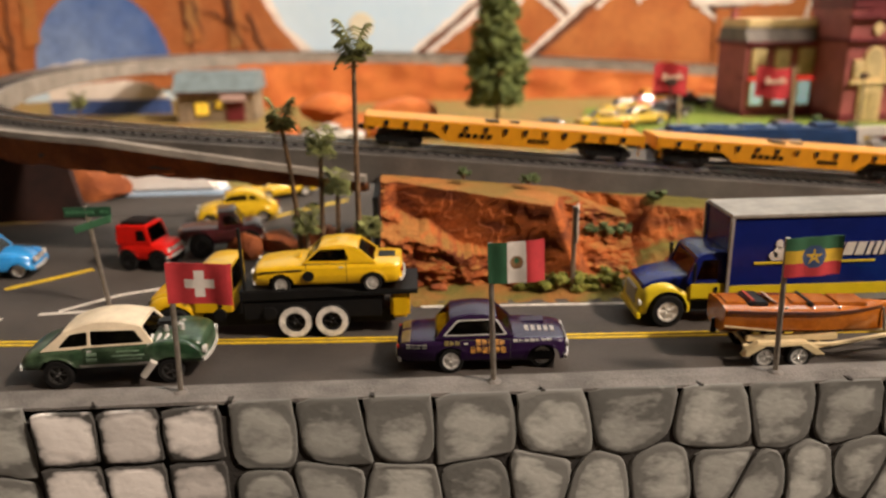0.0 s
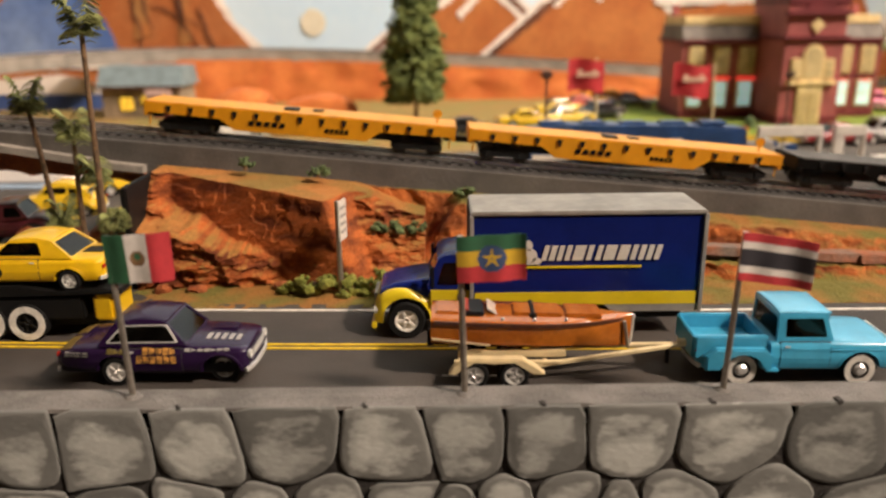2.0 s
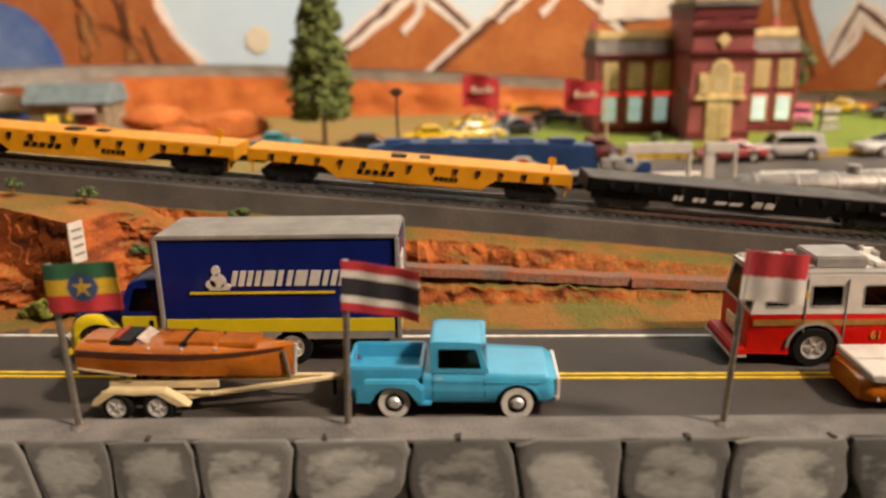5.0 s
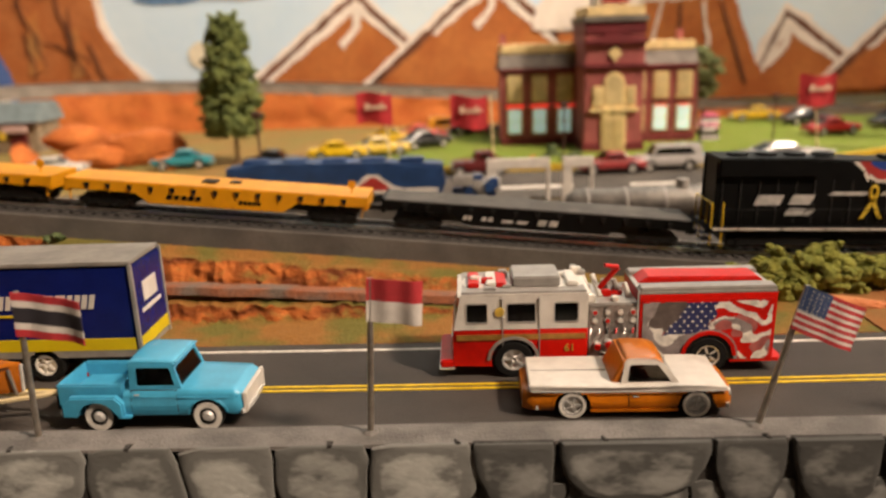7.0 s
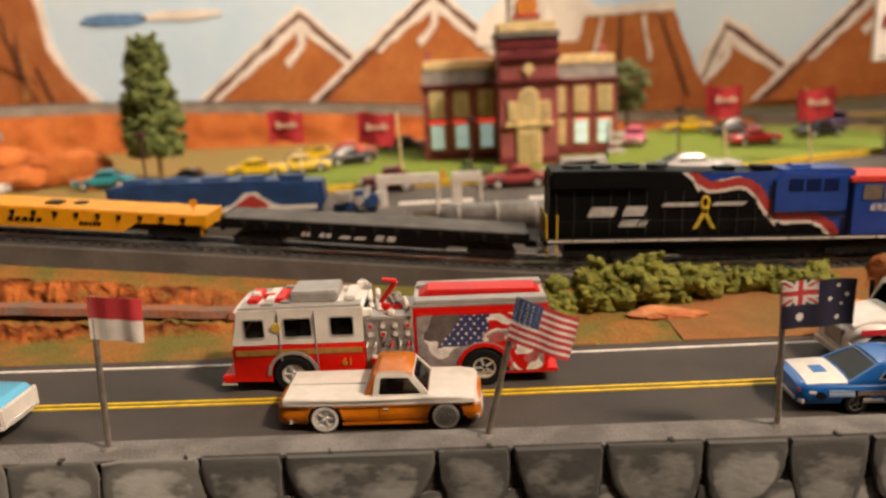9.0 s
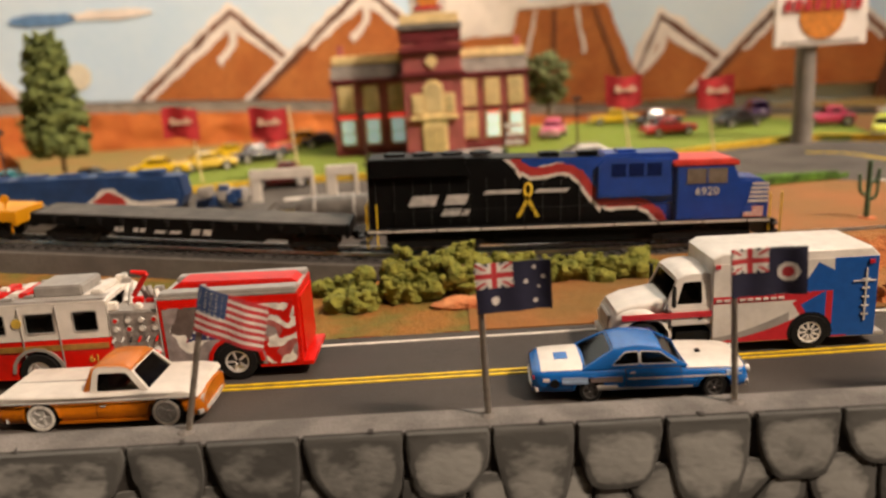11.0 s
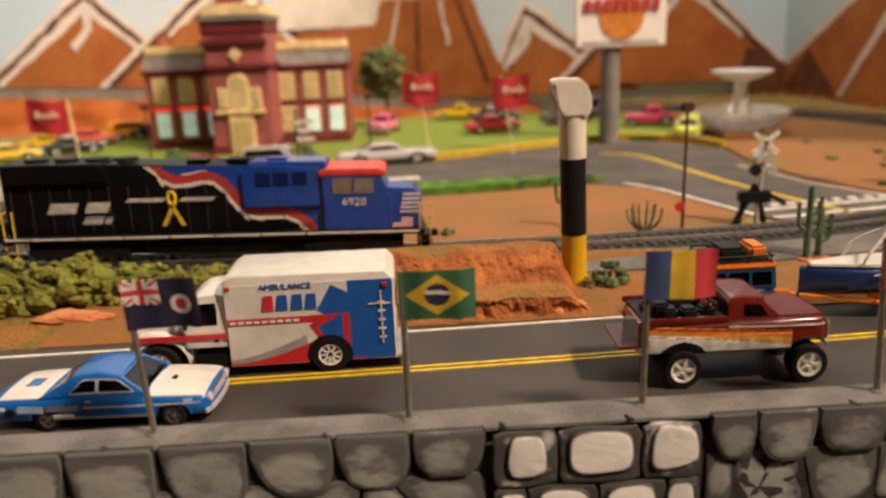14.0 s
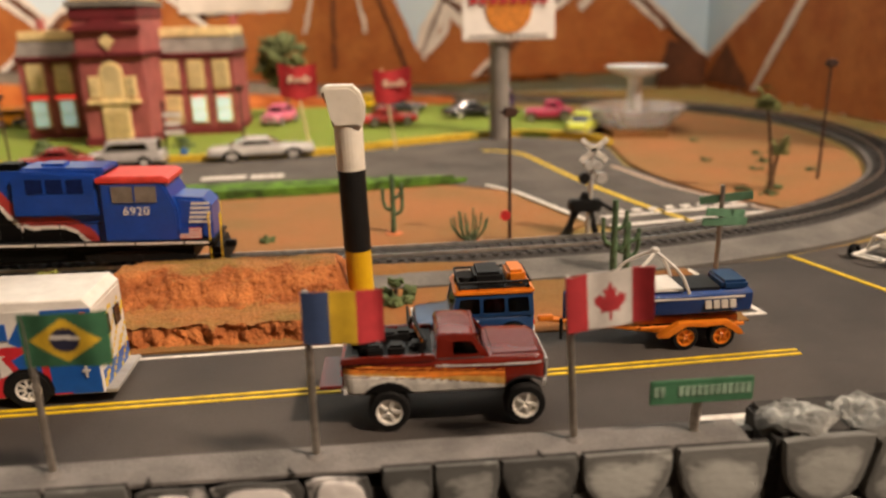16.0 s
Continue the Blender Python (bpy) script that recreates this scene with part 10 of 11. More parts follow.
part("stay", rod((-0.008, 0, 0.0), (-0.006, 0, 0.018), 0.0016, seg=8), BLACK, sig)
part("gearbox", bx(-0.009, 0.012, -0.004, 0.004, 0.016, 0.024, 0.001), BLACK, sig)
part("gate_arm", rod((0.010, 0, 0.022), (0.022, -0.002, 0.015), 0.0014, seg=8), BLACK, sig)

# ---- red banner flags on the lawn ----
B_RED = mat("banner_red", (0.40, 0.018, 0.022), 0.7, var=0.08, scale=100)
for i, (x, y, fx, z0, z1, side) in enumerate(((0.312, 0.884, 0.277, 0.055, 0.090, -1), (0.430, 0.850, 0.383, 0.051, 0.086, -1), (0.800, 0.890, 0.772, 0.060, 0.093, 0), (0.893, 0.885, 0.872, 0.053, 0.088, 0))):
    bn = thing("banner_flag", "red banner flag with pale lettering bars on the lawn", "flag", pose(x, y, 0.004), "banner flags")
    xa = fx - x
    part("stick", rod((0, 0, -0.002), (-0.004 if side else -0.012, 0, z1 - 0.004), 0.0012, seg=6), CREAM, bn)
    cl = part("cloth", grid_panel(16, 8, lambda u, v: (xa + u * 0.040, -0.002 + 0.002 * math.sin(u * 7 + i), z0 - 0.004 + v * 0.034 + 0.002 * math.sin(u * 5 + i)), lambda u, v: 0, 0.0005), B_RED, bn)
    xs_, w_ = xa + 0.0085, (0.0050, 0.0026, 0.0032, 0.0026, 0.0036, 0.0030)
    for j in range(6):
        hj = 0.0075 if j in (0, 4) else 0.0048
        xs_ += w_[j] + 0.0008
        part("lettering_bar", pr([(xs_ - w_[j], z0 + 0.0122), (xs_, z0 + 0.0122), (xs_ + 0.0010, z0 + 0.0122 + hj), (xs_ - w_[j] + 0.0010, z0 + 0.0122 + hj)], -0.0052, -0.0044), mat("banner_pale", (0.62, 0.42, 0.3), 0.7), cl)

# ---- building with a clock tower ----
WINE = mat("wine_red_wall", (0.33, 0.085, 0.078), 0.7, var=0.08, scale=60, fine=500, bump=0.2)
WINE_DARK = mat("dark_red_trim", (0.14, 0.014, 0.018), 0.6, var=0.08, scale=60)
SANDSTONE = mat("cream_trim", (0.74, 0.57, 0.28), 0.7, var=0.08, scale=80, bump=0.1)
PANE = mat("khaki_pane", (0.55, 0.43, 0.22), 0.35, var=0.1, scale=40)
ROOF_GREY = mat("grey_slate", (0.17, 0.15, 0.13), 0.8, var=0.12, scale=60, fine=400, bump=0.4)
GLOW = mat("lit_window", (0.62, 0.92, 0.90), 0.4, emit=0.35)
RED_GLOW = mat("red_light_strip", (1.0, 0.06, 0.04), 0.4, emit=0.9)
hall = thing("town_hall", "wine-red toy hall with cream windows and a clock tower", "building", pose(0.0, 0.0, 0.006))
BY = 1.030


def storey_window(x, z0, z1, w, y, pane=PANE, arched=False):
    fr = part("window", bx(x - w / 2 - 0.0022, x + w / 2 + 0.0022, y - 0.0032, y + 0.001, z0 - 0.002, z1 + 0.002, 0.0006), SANDSTONE, hall)
    part("pane", bx(x - w / 2, x + w / 2, y - 0.0038, y - 0.0028, z0, z1), pane, fr)
    part("glazing_bar", bx(x - w / 2, x + w / 2, y - 0.0044, y - 0.0034, (z0 + z1) / 2 - 0.0005, (z0 + z1) / 2 + 0.0005), SANDSTONE, fr)
    return fr


for x0, x1, nm in ((0.4490, 0.5465, "west"), (0.6080, 0.6990, "east")):
    part("wall", bx(x0, x1, BY, BY + 0.10, -0.002, 0.096, 0.0008), WINE, hall)
    part("plinth", bx(x0 - 0.002, x1 + 0.002, BY - 0.003, BY + 0.102, -0.003, 0.008, 0.001), WINE_DARK, hall)
    part("string_course", bx(x0 - 0.001, x1 + 0.001, BY - 0.0022, BY + 0.02, 0.049, 0.0535, 0.0006), WINE_DARK, hall)
    part("cornice", bx(x0 - 0.005, x1 + 0.005, BY - 0.006, BY + 0.106, 0.094, 0.099, 0.0015), WINE_DARK, hall)
    bm = pr([(BY - 0.003, 0.099), (BY + 0.103, 0.099), (BY + 0.092, 0.117), (BY + 0.008, 0.117)], x0 - 0.002, x1 + 0.002)
    for v in bm.verts:
        v.co = (v.co.y, v.co.x, v.co.z)
    part("roof", bm, ROOF_GREY, hall, "grey mansard roof")
    part("parapet", bx(x0, x1, BY + 0.006, BY + 0.094, 0.117, 0.128, 0.001), SANDSTONE, hall)
    n = 3
    for k in range(n):
        xc = x0 + (x1 - x0) * (k + 0.5) / n + (0.0 if nm == "west" else 0.001)
        storey_window(xc, 0.057, 0.088, 0.0155, BY)
        lit = nm == "west" or k > 0
        storey_window(xc, 0.016, 0.046, 0.0155, BY, GLOW if lit else PANE)
        if nm == "west":
            part("light_strip", bx(xc - 0.012, xc + 0.012, BY - 0.0045, BY - 0.0034, 0.0485, 0.0525), RED_GLOW, hall)
        elif lit:
            part("light_strip", bx(xc - 0.007, xc + 0.007, BY - 0.0050, BY - 0.0044, 0.0462, 0.0476), RED_GLOW, hall)
    for k in range(n + 1):
        xp = x0 + (x1 - x0) * k / n
        part("pilaster", bx(xp - 0.002, xp + 0.002, BY - 0.0026, BY + 0.001, 0.006, 0.094, 0.0005), WINE, hall)
TX0, TX1, TY = 0.5440, 0.6150, 0.955
part("tower", bx(TX0, TX1, TY, TY + 0.10, -0.002, 0.146, 0.001), WINE, hall)
part("tower_plinth", bx(TX0 - 0.002, TX1 + 0.002, TY - 0.003, TY + 0.1, -0.003, 0.010, 0.001), WINE_DARK, hall)
part("cornice", bx(TX0 - 0.004, TX1 + 0.004, TY - 0.006, TY + 0.104, 0.099, 0.104, 0.0015), WINE_DARK, hall)
ped = [(TX0 - 0.003, 0.127), (TX1 + 0.003, 0.127), (TX1 + 0.003, 0.132), ((TX0 + TX1) / 2 + 0.022, 0.133), ((TX0 + TX1) / 2 + 0.012, 0.139), ((TX0 + TX1) / 2 - 0.012, 0.139), ((TX0 + TX1) / 2 - 0.022, 0.133), (TX0 - 0.003, 0.132)]
part("pediment", pr(ped, TY - 0.0065, TY + 0.002, 0.0008), WINE_DARK, hall)
part("upper_wall", bx(TX0 - 0.001, TX1 + 0.001, TY - 0.002, TY + 0.102, 0.139, 0.152, 0.001), WINE_DARK, hall)
part("tower_roof", bx(TX0 - 0.003, TX1 + 0.003, TY - 0.005, TY + 0.105, 0.152, 0.159, 0.0012), ROOF_GREY, hall)
part("tower_parapet", bx(TX0 + 0.001, TX1 - 0.001, TY, TY + 0.095, 0.159, 0.170, 0.001), SANDSTONE, hall)
part("belfry", bx(TX0 + 0.014, TX1 - 0.014, TY + 0.006, TY + 0.06, 0.170, 0.215, 0.001), W_AL, hall)
part("belfry_disc", rod((0.5795, TY + 0.0062, 0.188), (0.5795, TY + 0.0045, 0.188), 0.0125, seg=24), mat("disc_orange", (0.62, 0.22, 0.03), 0.6), hall, "orange disc on a white panel")
part("belfry_bar", bx(0.5640, 0.5950, TY + 0.004, TY + 0.0062, 0.1745, 0.1790), F_RED, hall)
dm = bmesh.new()
prism(dm, [(0.5795, 0.1055), (0.5880, 0.1155), (0.5795, 0.1255), (0.5710, 0.1155)], TY - 0.003, TY + 0.001, 0.001)
part("rose_window", dm, SANDSTONE, hall, "cream diamond window")
aw = part("arched_window", pr([(0.5795 + 0.0125 * math.cos(math.pi * k / 12), 0.082 + 0.0125 * math.sin(math.pi * k / 12)) for k in range(13)] + [(0.5670, 0.052), (0.5920, 0.052)], TY - 0.0035, TY + 0.001, 0.0006), SANDSTONE, hall)
part("pane", pr([(0.5795 + 0.0092 * math.cos(math.pi * k / 12), 0.081 + 0.0092 * math.sin(math.pi * k / 12)) for k in range(13)] + [(0.5703, 0.056), (0.5887, 0.056)], TY - 0.0042, TY - 0.003), PANE, aw)
for s in (-1, 1):
    storey_window(0.5795 + s * 0.0195, 0.056, 0.076, 0.0085, TY)
part("balcony", bx(0.5505, 0.6085, TY - 0.006, TY + 0.001, 0.0475, 0.0525, 0.0008), SANDSTONE, hall)
dr = part("doorway", bx(0.5645, 0.5945, TY - 0.0035, TY + 0.001, 0.0, 0.0475, 0.0008), SANDSTONE, hall)
for x0, x1 in ((0.5675, 0.5790), (0.5800, 0.5915)):
    part("door_leaf", bx(x0, x1, TY - 0.0043, TY - 0.003, 0.001, 0.0385, 0.0005), mat("cream_door", (0.48, 0.36, 0.16), 0.6), dr)
for x in (0.454, 0.694):
    part("chimney", bx(x - 0.004, x + 0.004, BY + 0.06, BY + 0.07, 0.10, 0.142, 0.0006), WINE, hall)

# ---- small stone house by the loop ----
house = thing("stone_house", "small stone house with a blue-grey roof and lit windows", "house", pose(-0.297, 1.145, 0.0))
part("wall", bx(-0.057, 0.057, 0.0, 0.07, -0.002, 0.047, 0.001), mat("grey_stone_wall", (0.24, 0.18, 0.115), 0.9, var=0.2, scale=70, fine=400, bump=0.6), house)
bm = pr([(-0.008, 0.044), (0.078, 0.044), (0.062, 0.072), (0.012, 0.072)], -0.060, 0.062)
for v in bm.verts:
    v.co = (v.co.y, v.co.x, v.co.z)
part("roof", bm, mat("blue_grey_roof", (0.16, 0.21, 0.225), 0.7, var=0.1, scale=60, bump=0.2), house, "blue-grey roof")
part("eave", bx(-0.060, 0.062, -0.009, -0.004, 0.041, 0.0455), RUST, house)
win = part("window", bx(-0.031, -0.010, -0.0025, 0.001, 0.010, 0.030, 0.0006), RUST, house)
for k in range(4):
    part("pane", bx(-0.0295 + (k % 2) * 0.0100, -0.0210 + (k % 2) * 0.0100, -0.0032, -0.002, 0.0115 + (k // 2) * 0.0092, 0.0195 + (k // 2) * 0.0092), mat("amber_light", (0.9, 0.55, 0.05), 0.5, emit=0.7), win)
door = part("door", bx(0.015, 0.042, -0.0025, 0.001, 0.0, 0.030, 0.0006), WINE_DARK, house)
part("canopy", bx(0.010, 0.046, -0.012, 0.001, 0.031, 0.040, 0.0008), mat("pink_canopy", (0.55, 0.38, 0.34), 0.7), house)
part("lantern", bx(0.001, 0.008, -0.0035, 0.0, 0.020, 0.031, 0.001), mat("amber_light", (0.9, 0.55, 0.05), 0.5, emit=0.7), house)

# painted water boards
WATER = mat("water_paint", (0.045, 0.085, 0.24), 0.6, var=0.15, scale=20, bump=0.2)
wb = thing("painted_board", "low board painted as white shore above blue water", "painted board", pose(-0.492, 1.27, 0.0), kind="structure")
part("shore", pr([(-0.105, 0.022), (0.090, 0.022), (0.060, 0.048), (0.02, 0.054), (-0.04, 0.050), (-0.105, 0.044)], 0.0, 0.004, 0.001), SNOW, wb)
part("water", bx(-0.105, 0.090, -0.001, 0.004, -0.002, 0.024, 0.001), WATER, wb)
wb = thing("painted_board", "white painted bank with a pale blue foot under the bridge", "painted board", pose(-0.245, 0.69, 0.0), kind="structure")
part("bank", pr([(-0.07, 0.001), (0.068, 0.001), (0.060, 0.014), (-0.018, 0.030), (-0.07, 0.034)], -0.02, 0.01, 0.003), SNOW, wb)
part("foot", pr([(-0.075, -0.001), (0.072, -0.001), (0.070, 0.0015), (-0.075, 0.0015)], -0.034, 0.0), mat("pale_blue_paint", (0.25, 0.33, 0.42), 0.7), wb)

# ---- billboard and fountain ----
bill = thing("billboard", "tall white billboard with an orange disc on a grey column", "billboard", pose(1.0160, 0.940, 0.0))
part("column", rod((0, 0, 0), (0, 0, 0.125), 0.0118, 0.0112, 24), mat("column_grey", (0.22, 0.20, 0.175), 0.7, var=0.08, scale=40, bump=0.1), bill, smooth=True)
pan = part("panel", bx(-0.044, 0.060, -0.016, -0.010, 0.112, 0.195, 0.001), mat("billboard_white", (0.90, 0.86, 0.80), 0.5, var=0.03, scale=40), bill, "white panel")
part("disc", rod((0.008, -0.0172, 0.145), (0.008, -0.0158, 0.145), 0.0255, seg=32), mat("disc_orange", (0.62, 0.22, 0.03), 0.6), pan, "orange disc")
for j in range(8):
    part("lettering_bar", pr([(-0.036 + j * 0.0112, 0.151), (-0.028 + j * 0.0112, 0.151), (-0.027 + j * 0.0112, 0.164), (-0.035 + j * 0.0112, 0.164)], -0.0185, -0.0172), F_RED, pan)
for j in range(12):
    part("lettering_bar", bx(-0.036 + j * 0.0074, -0.031 + j * 0.0074, -0.0168, -0.0158, 0.1155, 0.1185), GREY_TRIM, pan)
ft = thing("fountain", "white two-tier fountain with a clear fluted basin", "fountain", pose(1.181, 0.955, 0.0))
SILVER_FT = mat("fountain_silver", (0.93, 0.92, 0.90), 0.3, 0.0, 0.04, 60, 0.15, coat=0.8)
CRYSTAL = mat("fountain_crystal", (0.92, 0.91, 0.89), 0.12, 0.0, 0.03, 60, 0.3)
CRYSTAL.node_tree.nodes["Principled BSDF"].inputs["Transmission Weight"].default_value = 0.85
part("plinth", pr([(-0.040, -0.055), (0.022, -0.060), (0.030, -0.02), (0.03, 0.05), (-0.04, 0.05)], -0.002, 0.009, 0.001, "z"), SAND, ft)
bm = bmesh.new()
lathe(bm, [(0.030, 0.008), (0.046, 0.012), (0.058, 0.024), (0.063, 0.031), (0.060, 0.032), (0.052, 0.024), (0.0002, 0.020)], 30)
part("lower_basin", bm, CRYSTAL, ft, smooth=True)
part("lower_ring", lathe(bmesh.new(), [(0.0002, 0.006), (0.030, 0.006), (0.030, 0.012), (0.0002, 0.012)], 24), SILVER_FT, ft)
bm = bmesh.new()
lathe(bm, [(0.014, 0.012), (0.010, 0.026), (0.0075, 0.036), (0.0095, 0.042), (0.0072, 0.052), (0.0088, 0.066), (0.0002, 0.068)], 18)
part("pillar", bm, SILVER_FT, ft, smooth=True)
bm = bmesh.new()
lathe(bm, [(0.004, 0.064), (0.020, 0.068), (0.035, 0.075), (0.036, 0.078), (0.026, 0.075), (0.0002, 0.073)], 28)
part("upper_basin", bm, SILVER_FT, ft, smooth=True)
for k in range(14):
    a = 2 * math.pi * k / 14
    part("flute", rod((0.036 * math.cos(a), 0.036 * math.sin(a), 0.008), (0.058 * math.cos(a), 0.058 * math.sin(a), 0.027), 0.0022, seg=6), CRYSTAL if k % 3 else SILVER_FT, ft)

# ---- parked cars far back ----


def enamel(c):
    k = "enamel_%d_%d_%d" % tuple(int(v * 100) for v in c)
    return mat(k, c, 0.25, var=0.05, scale=100, coat=0.5)


def parked(x, y, yaw, col, label, z=0.0062, kind="coupe", roof=None, scale=1.0):
    """A simpler toy car for the lawn and the back road."""
    tops = {
        "coupe": ([(-0.036, 0.006), (-0.0375, 0.0135), (-0.02, 0.0155), (0.010, 0.0155), (0.031, 0.0140), (0.036, 0.0115), (0.0355, 0.0060)], [(-0.024, 0.0150), (0.0125, 0.0150), (0.004, 0.0225), (-0.012, 0.0228)]),
        "van": ([(-0.036, 0.006), (-0.0365, 0.0165), (0.018, 0.0165), (0.033, 0.0155), (0.036, 0.012), (0.0355, 0.0060)], [(-0.0355, 0.0160), (0.020, 0.0160), (0.0135, 0.0265), (-0.034, 0.0268)]),
        "rod": ([(-0.030, 0.007), (-0.031, 0.0150), (-0.018, 0.0180), (0.006, 0.0175), (0.026, 0.0165), (0.029, 0.0120), (0.0285, 0.0070)], [(-0.022, 0.0170), (0.006, 0.0170), (0.003, 0.0255), (-0.014, 0.0262)]),
        "beetle": ([(-0.031, 0.006), (-0.0325, 0.0105), (-0.028, 0.0155), (-0.012, 0.0180), (0.010, 0.0175), (0.024, 0.0155), (0.0305, 0.0115), (0.0310, 0.0060)], [(-0.0255, 0.0160), (0.0135, 0.0168), (0.0085, 0.0235), (-0.002, 0.0262), (-0.015, 0.0240)]),
    }
    top, cab = tops[kind]
    r = 0.0058 if kind != "rod" else 0.0072
    a, b = cab[0][0], cab[1][0]
    z0 = cab[0][1] + 0.0016
    z1 = max(p[1] for p in cab) - 0.0022
    side = [[(a + 0.0075, z0), (b - 0.0030, z0), (b - 0.0085, z1), (a + 0.0125, z1)]]
    v = vehicle("parked_car", label, x, y, yaw, top, 0.0055, 0.029, [(-0.0215, r), (0.0215, 0.0058)], enamel(col), cab, (0.0132, 0.0100), enamel(roof) if roof else None, side, None, CHROME, category="toy car", group="cars parked at the back", z=z)
    v.scale = (scale,) * 3
    return v


Y, R, K, S = (0.62, 0.40, 0.015), (0.50, 0.03, 0.025), (0.015, 0.015, 0.016), (0.45, 0.43, 0.40)
for x, y, yaw, col, label, z, kind, roof in (
    (0.242, 0.952, 8, Y, "bright yellow coupe parked on the lawn", 0.006, "coupe", None),
    (0.292, 0.975, 20, (0.60, 0.42, 0.06), "yellow coupe parked on the lawn", 0.006, "coupe", (0.5, 0.45, 0.35)),
    (0.300, 1.070, 15, Y, "yellow car with a black roof on the lawn", 0.006, "coupe", K),
    (0.338, 1.105, 10, (0.55, 0.09, 0.06), "orange-red coupe parked on the lawn", 0.006, "coupe", None),
    (0.380, 1.160, 8, (0.62, 0.26, 0.02), "orange car parked behind the lawn", 0.006, "van", None),
    (0.345, 1.030, 30, K, "black coupe among the yellow cars", 0.006, "coupe", S),
    (0.415, 1.150, 0, K, "black car on the grass beside the hall", 0.006, "coupe", None),
    (0.170, 0.925, 5, K, "dark grey car beside the road", 0.0005, "coupe", None),
    (0.412, 0.846, 185, (0.09, 0.012, 0.012), "dark maroon hot rod on the road", 0.0005, "rod", None),
    (-0.100, 0.925, 4, (0.6, 0.58, 0.52), "white sports car on the tan ground", 0.0, "coupe", None),
    (0.553, 0.836, 185, (0.24, 0.03, 0.03), "red car on the road before the hall", 0.0005, "coupe", None),
    (0.617, 0.848, 182, (0.35, 0.33, 0.31), "grey estate car on the road before the hall", 0.0005, "van", None),
    (0.742, 1.100, 250, (0.65, 0.16, 0.25), "pink vintage car on the lawn", 0.006, "beetle", None),
    (0.853, 1.225, 175, Y, "yellow sports car on the lawn", 0.006, "coupe", None),
    (0.905, 1.165, 10, K, "black and white car on the lawn", 0.006, "coupe", S),
    (0.888, 1.045, 12, R, "red sports car on the lawn", 0.006, "coupe", None),
    (1.065, 1.200, 80, (0.10, 0.04, 0.16), "purple van at the lawn's end", 0.006, "van", None),
    (1.095, 1.040, 170, (0.55, 0.05, 0.12), "pink-red roadster with black wings on the lawn", 0.006, "rod", None),
    (1.000, 1.10, 20, K, "black coupe behind the billboard", 0.006, "coupe", None),
    (1.118, 0.945, 60, (0.55, 0.60, 0.06), "lime yellow car by the fountain", 0.002, "beetle", None),
):
    parked(x, y, yaw, col, label, z, kind, roof)
limo = parked(0.752, 0.868, 8, S, "long silver open limousine on the road", 0.0005, "coupe")
limo.scale = (1.45, 1.1, 1.0)


def beetle(label, x, y, yaw, col, scale=1.0):
    """A round-backed small car with four separate wings."""
    paint_col = enamel(col)
    top = [(-0.0305, 0.0060), (-0.0335, 0.0095), (-0.0310, 0.0150), (-0.0230, 0.0190), (-0.008, 0.0200), (0.010, 0.0186), (0.022, 0.0165), (0.0285, 0.0120), (0.0300, 0.0060)]
    cab = [(-0.0275, 0.0165), (0.0115, 0.0178), (0.0065, 0.0252), (-0.003, 0.0285), (-0.014, 0.0268), (-0.0225, 0.0215)]
    side = [[(-0.0185, 0.0196), (-0.0105, 0.0198), (-0.0105, 0.0248), (-0.0150, 0.0236)], [(-0.0092, 0.0198), (0.0085, 0.0200), (0.0045, 0.0245), (-0.0092, 0.0250)]]
    v = vehicle("beetle_car", label, x, y, yaw, top, 0.0055, 0.0245, [(-0.0205, 0.0058), (0.0205, 0.0058)], paint_col, cab, (0.0112, 0.0088), None, side, None, CHROME, category="toy car", taper=0.4)
    for xw in (-0.0205, 0.0205):
        for s in (-1, 1):
            bm = bmesh.new()
            pts = [(xw + 0.0098 * math.cos(math.pi * k / 12), 0.0062 + 0.0088 * math.sin(math.pi * k / 12)) for k in range(13)] + [(xw + 0.0068 * math.cos(math.pi * k / 10), 0.0060 + 0.0066 * math.sin(math.pi * k / 10)) for k in range(10, -1, -1)]
            prism(bm, pts, min(s * 0.0095, s * 0.0148), max(s * 0.0095, s * 0.0148), 0.0016, seg=3)
            part("wing", bm, paint_col, v, smooth=True)
    for s in (-1, 1):
        part("running_board", bx(-0.012, 0.012, s * 0.0130 - 0.0018, s * 0.0130 + 0.0018, 0.0050, 0.0062, 0.0004), BLACK, v)
    v.scale = (scale, scale, scale * 0.92)
    return v


beetle("sky blue beetle on the side road", -0.266, 0.451, 8, (0.03, 0.25, 0.60))
beetle("yellow beetle on the side road", -0.140, 0.568, 192, Y, 0.95)
parked(-0.118, 0.645, 30, Y, "yellow buggy under the bridge", 0.0, "coupe", scale=0.8)
jeep = vehicle("off_roader", "bright red off-roader with a black rack on the side road", -0.170, 0.462, -10, [(-0.022, 0.010), (-0.022, 0.022), (0.008, 0.022), (0.020, 0.0205), (0.022, 0.017), (0.022, 0.010)], 0.0095, 0.030, [(-0.013, 0.0085), (0.0135, 0.0085)], FIRE, [(-0.0215, 0.0215), (0.009, 0.0215), (0.005, 0.0355), (-0.021, 0.0355)], (0.0140, 0.0125), None, [[(-0.004, 0.024), (0.0055, 0.024), (0.0030, 0.0325), (-0.004, 0.0325)]], None, BLACK, tyre_w=0.007, category="toy car", rim_k=0.5, soft=False, crown=0.0009)
jeep.scale = (0.74, 0.82, 0.80)
part("roof_rack", bx(-0.019, 0.003, -0.010, 0.010, 0.0355, 0.0385, 0.001), BLACK, jeep)
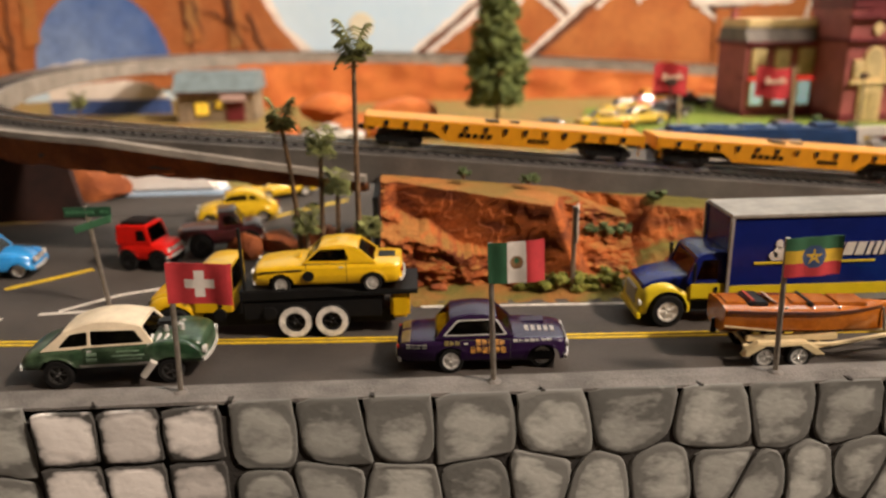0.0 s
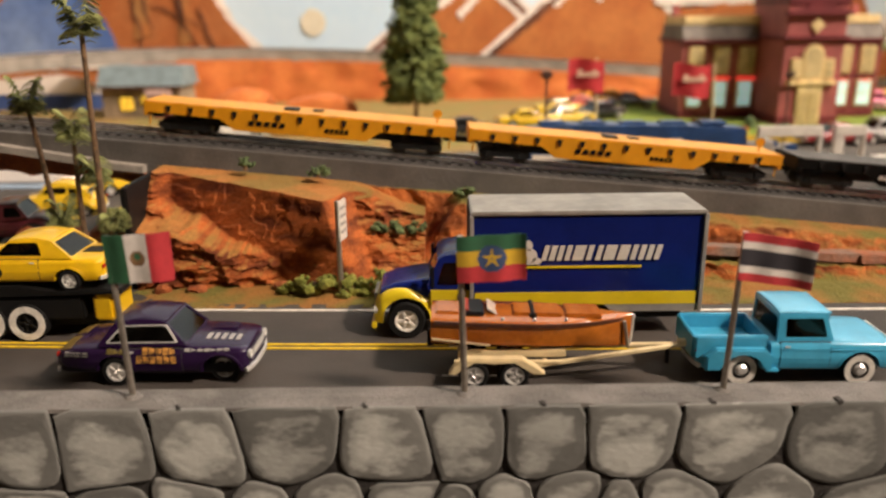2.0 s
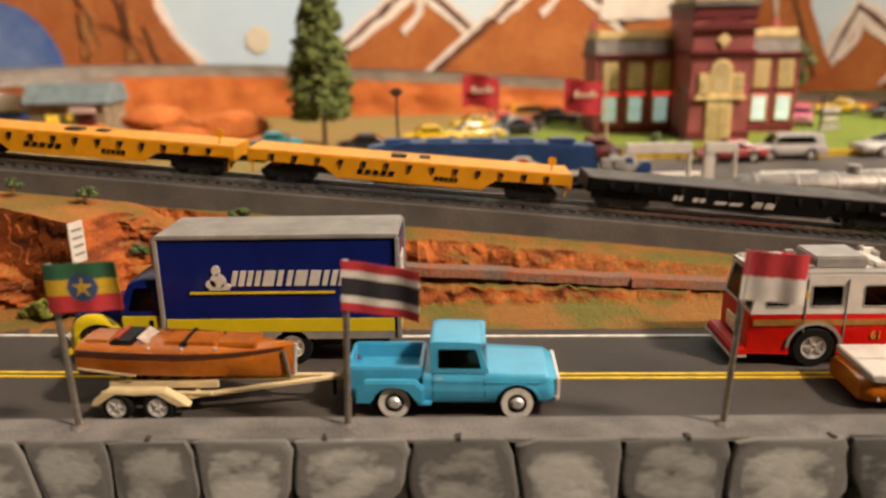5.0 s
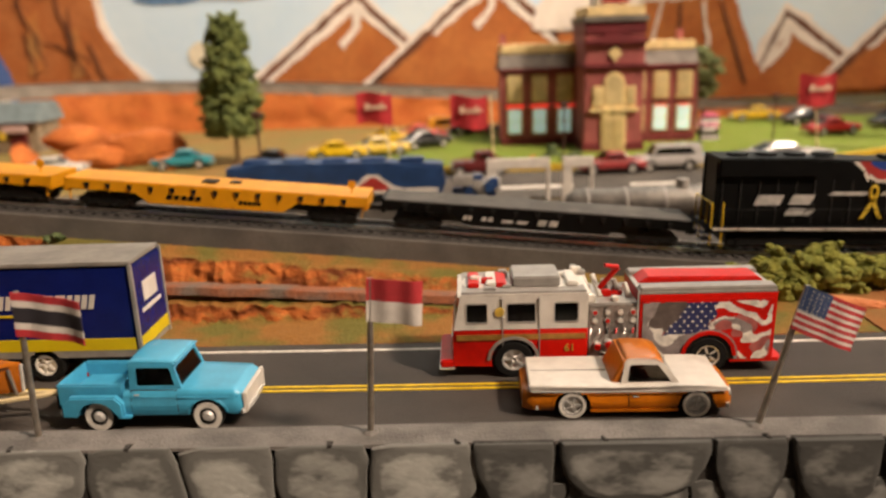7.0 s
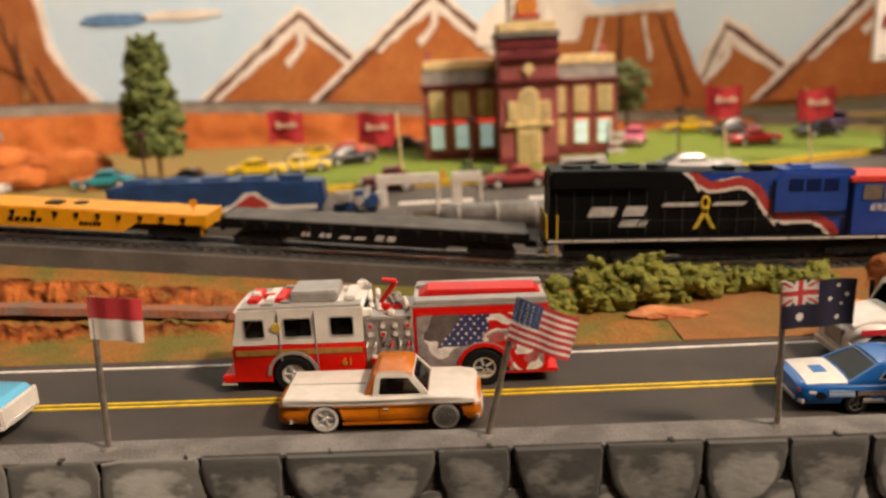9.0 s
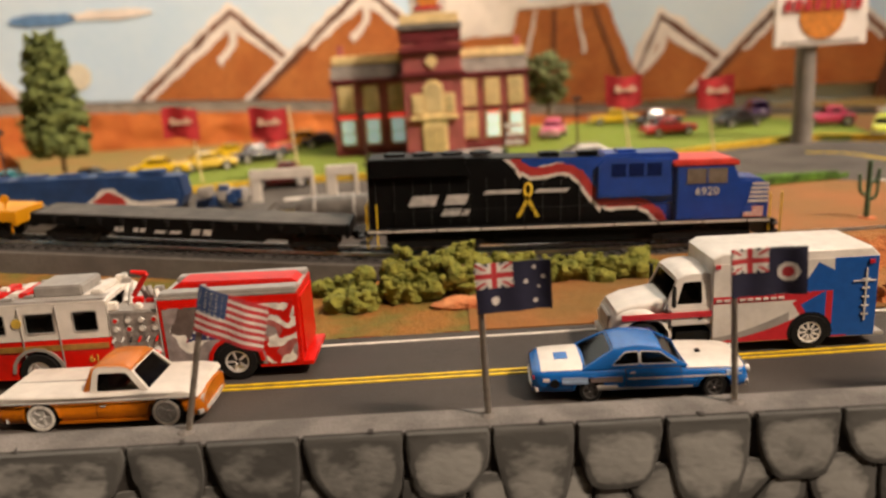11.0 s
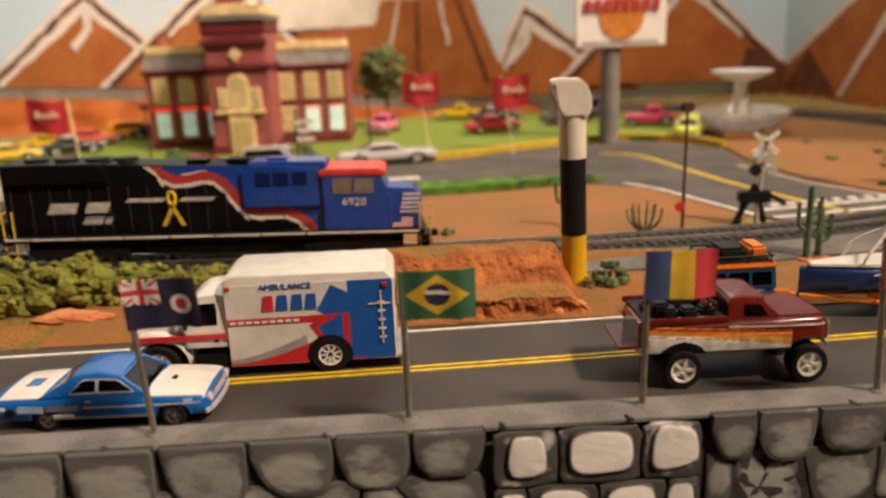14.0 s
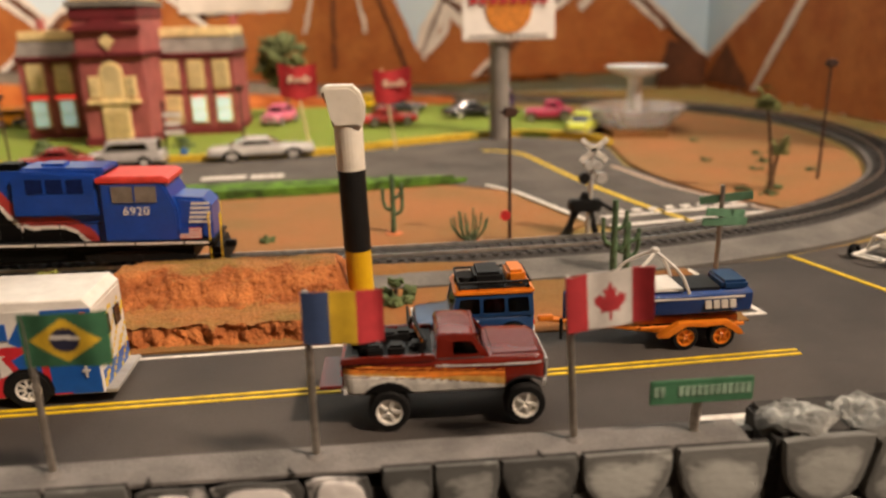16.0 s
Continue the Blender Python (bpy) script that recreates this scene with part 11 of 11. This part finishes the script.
vehicle("flat_bed_truck", "dark maroon flat-bed truck beside the red off-roader", -0.130, 0.490, 12, [(-0.028, 0.010), (-0.028, 0.019), (0.006, 0.019), (0.020, 0.021), (0.026, 0.018), (0.026, 0.010)], 0.0095, 0.028, [(-0.016, 0.0082), (0.016, 0.0082)], mat("dark_maroon", (0.05, 0.008, 0.010), 0.3, coat=0.4), [(-0.004, 0.0185), (0.014, 0.0200), (0.008, 0.0290), (-0.003, 0.0290)], (0.0132, 0.0112), None, [[(0.0, 0.0205), (0.0105, 0.0210), (0.0070, 0.0270), (0.0, 0.0270)]], None, BLACK, tyre_w=0.007, category="toy truck", rim_k=0.5)
parked(0.045, 0.955, 190, (0.03, 0.22, 0.26), "teal coupe on the tan ground beyond the track", 0.0, "coupe", (0.10, 0.28, 0.30))
cone = thing("traffic_post", "short orange traffic post at the kerb", "traffic post", pose(0.473, 0.868, 0.0))
part("tube", rod((0, 0, -0.001), (0, 0, 0.0165), 0.0030, 0.0022, 12), VIVID, cone)
part("foot", bx(-0.004, 0.004, -0.004, 0.004, 0.0, 0.0015, 0.0005), VIVID, cone)

# small things by the hall and at the junction
gp = thing("guide_post", "thin dark post with three small pale sign plates", "signpost", pose(0.655, 0.86, 0.0))
part("post", rod((0, 0, -0.001), (0.002, 0, 0.064), 0.0012, seg=8), BLACK, gp)
for z, x0, x1 in ((0.050, 0.001, 0.020), (0.041, 0.002, 0.018), (0.032, 0.001, 0.021)):
    part("plate", bx(x0, x1, -0.0022, -0.0014, z - 0.0028, z + 0.0028, 0.0004), W_AL, gp)
bb = thing("post_box", "small bright blue post box on the kerb", "post box", pose(0.668, 0.878, 0.0))
part("body", bx(-0.0035, 0.0035, -0.0035, 0.0035, 0.002, 0.012, 0.0012), mat("post_blue", (0.01, 0.11, 0.40), 0.4), bb)
for q in (-0.0025, 0.0025):
    part("leg", bx(q - 0.0006, q + 0.0006, -0.002, 0.002, -0.001, 0.003), mat("post_blue", (0.01, 0.11, 0.40), 0.4), bb)
bf = thing("buggy_frame", "white tubular buggy frame lying on the asphalt", "toy frame", pose(1.172, 0.458, 0.0, 0, 0, 28))
for p, q in (((-0.03, -0.008, 0.004), (0.03, -0.008, 0.004)), ((-0.03, 0.008, 0.004), (0.03, 0.008, 0.004)), ((-0.03, -0.008, 0.004), (-0.03, 0.008, 0.004)), ((-0.015, -0.008, 0.004), (-0.012, -0.006, 0.012)), ((-0.015, 0.008, 0.004), (-0.012, 0.006, 0.012)), ((-0.012, -0.006, 0.012), (-0.012, 0.006, 0.012)), ((-0.012, -0.006, 0.012), (0.008, -0.006, 0.010)), ((-0.012, 0.006, 0.012), (0.008, 0.006, 0.010)), ((0.008, -0.006, 0.010), (0.012, -0.008, 0.004)), ((0.008, 0.006, 0.010), (0.012, 0.008, 0.004)), ((-0.022, -0.010, 0.003), (-0.022, 0.010, 0.003)), ((0.016, -0.010, 0.003), (0.016, 0.010, 0.003))):
    part("tube", rod(p, q, 0.0010, seg=6), W_AL, bf)
for x in (-0.022, 0.016):
    for sy in (-1, 1):
        wheel(bf, x, sy * 0.0115, 0.0042, 0.0034, W_AL)
part("engine", bx(-0.010, 0.000, -0.004, 0.004, 0.004, 0.010, 0.001), CHROME, bf)
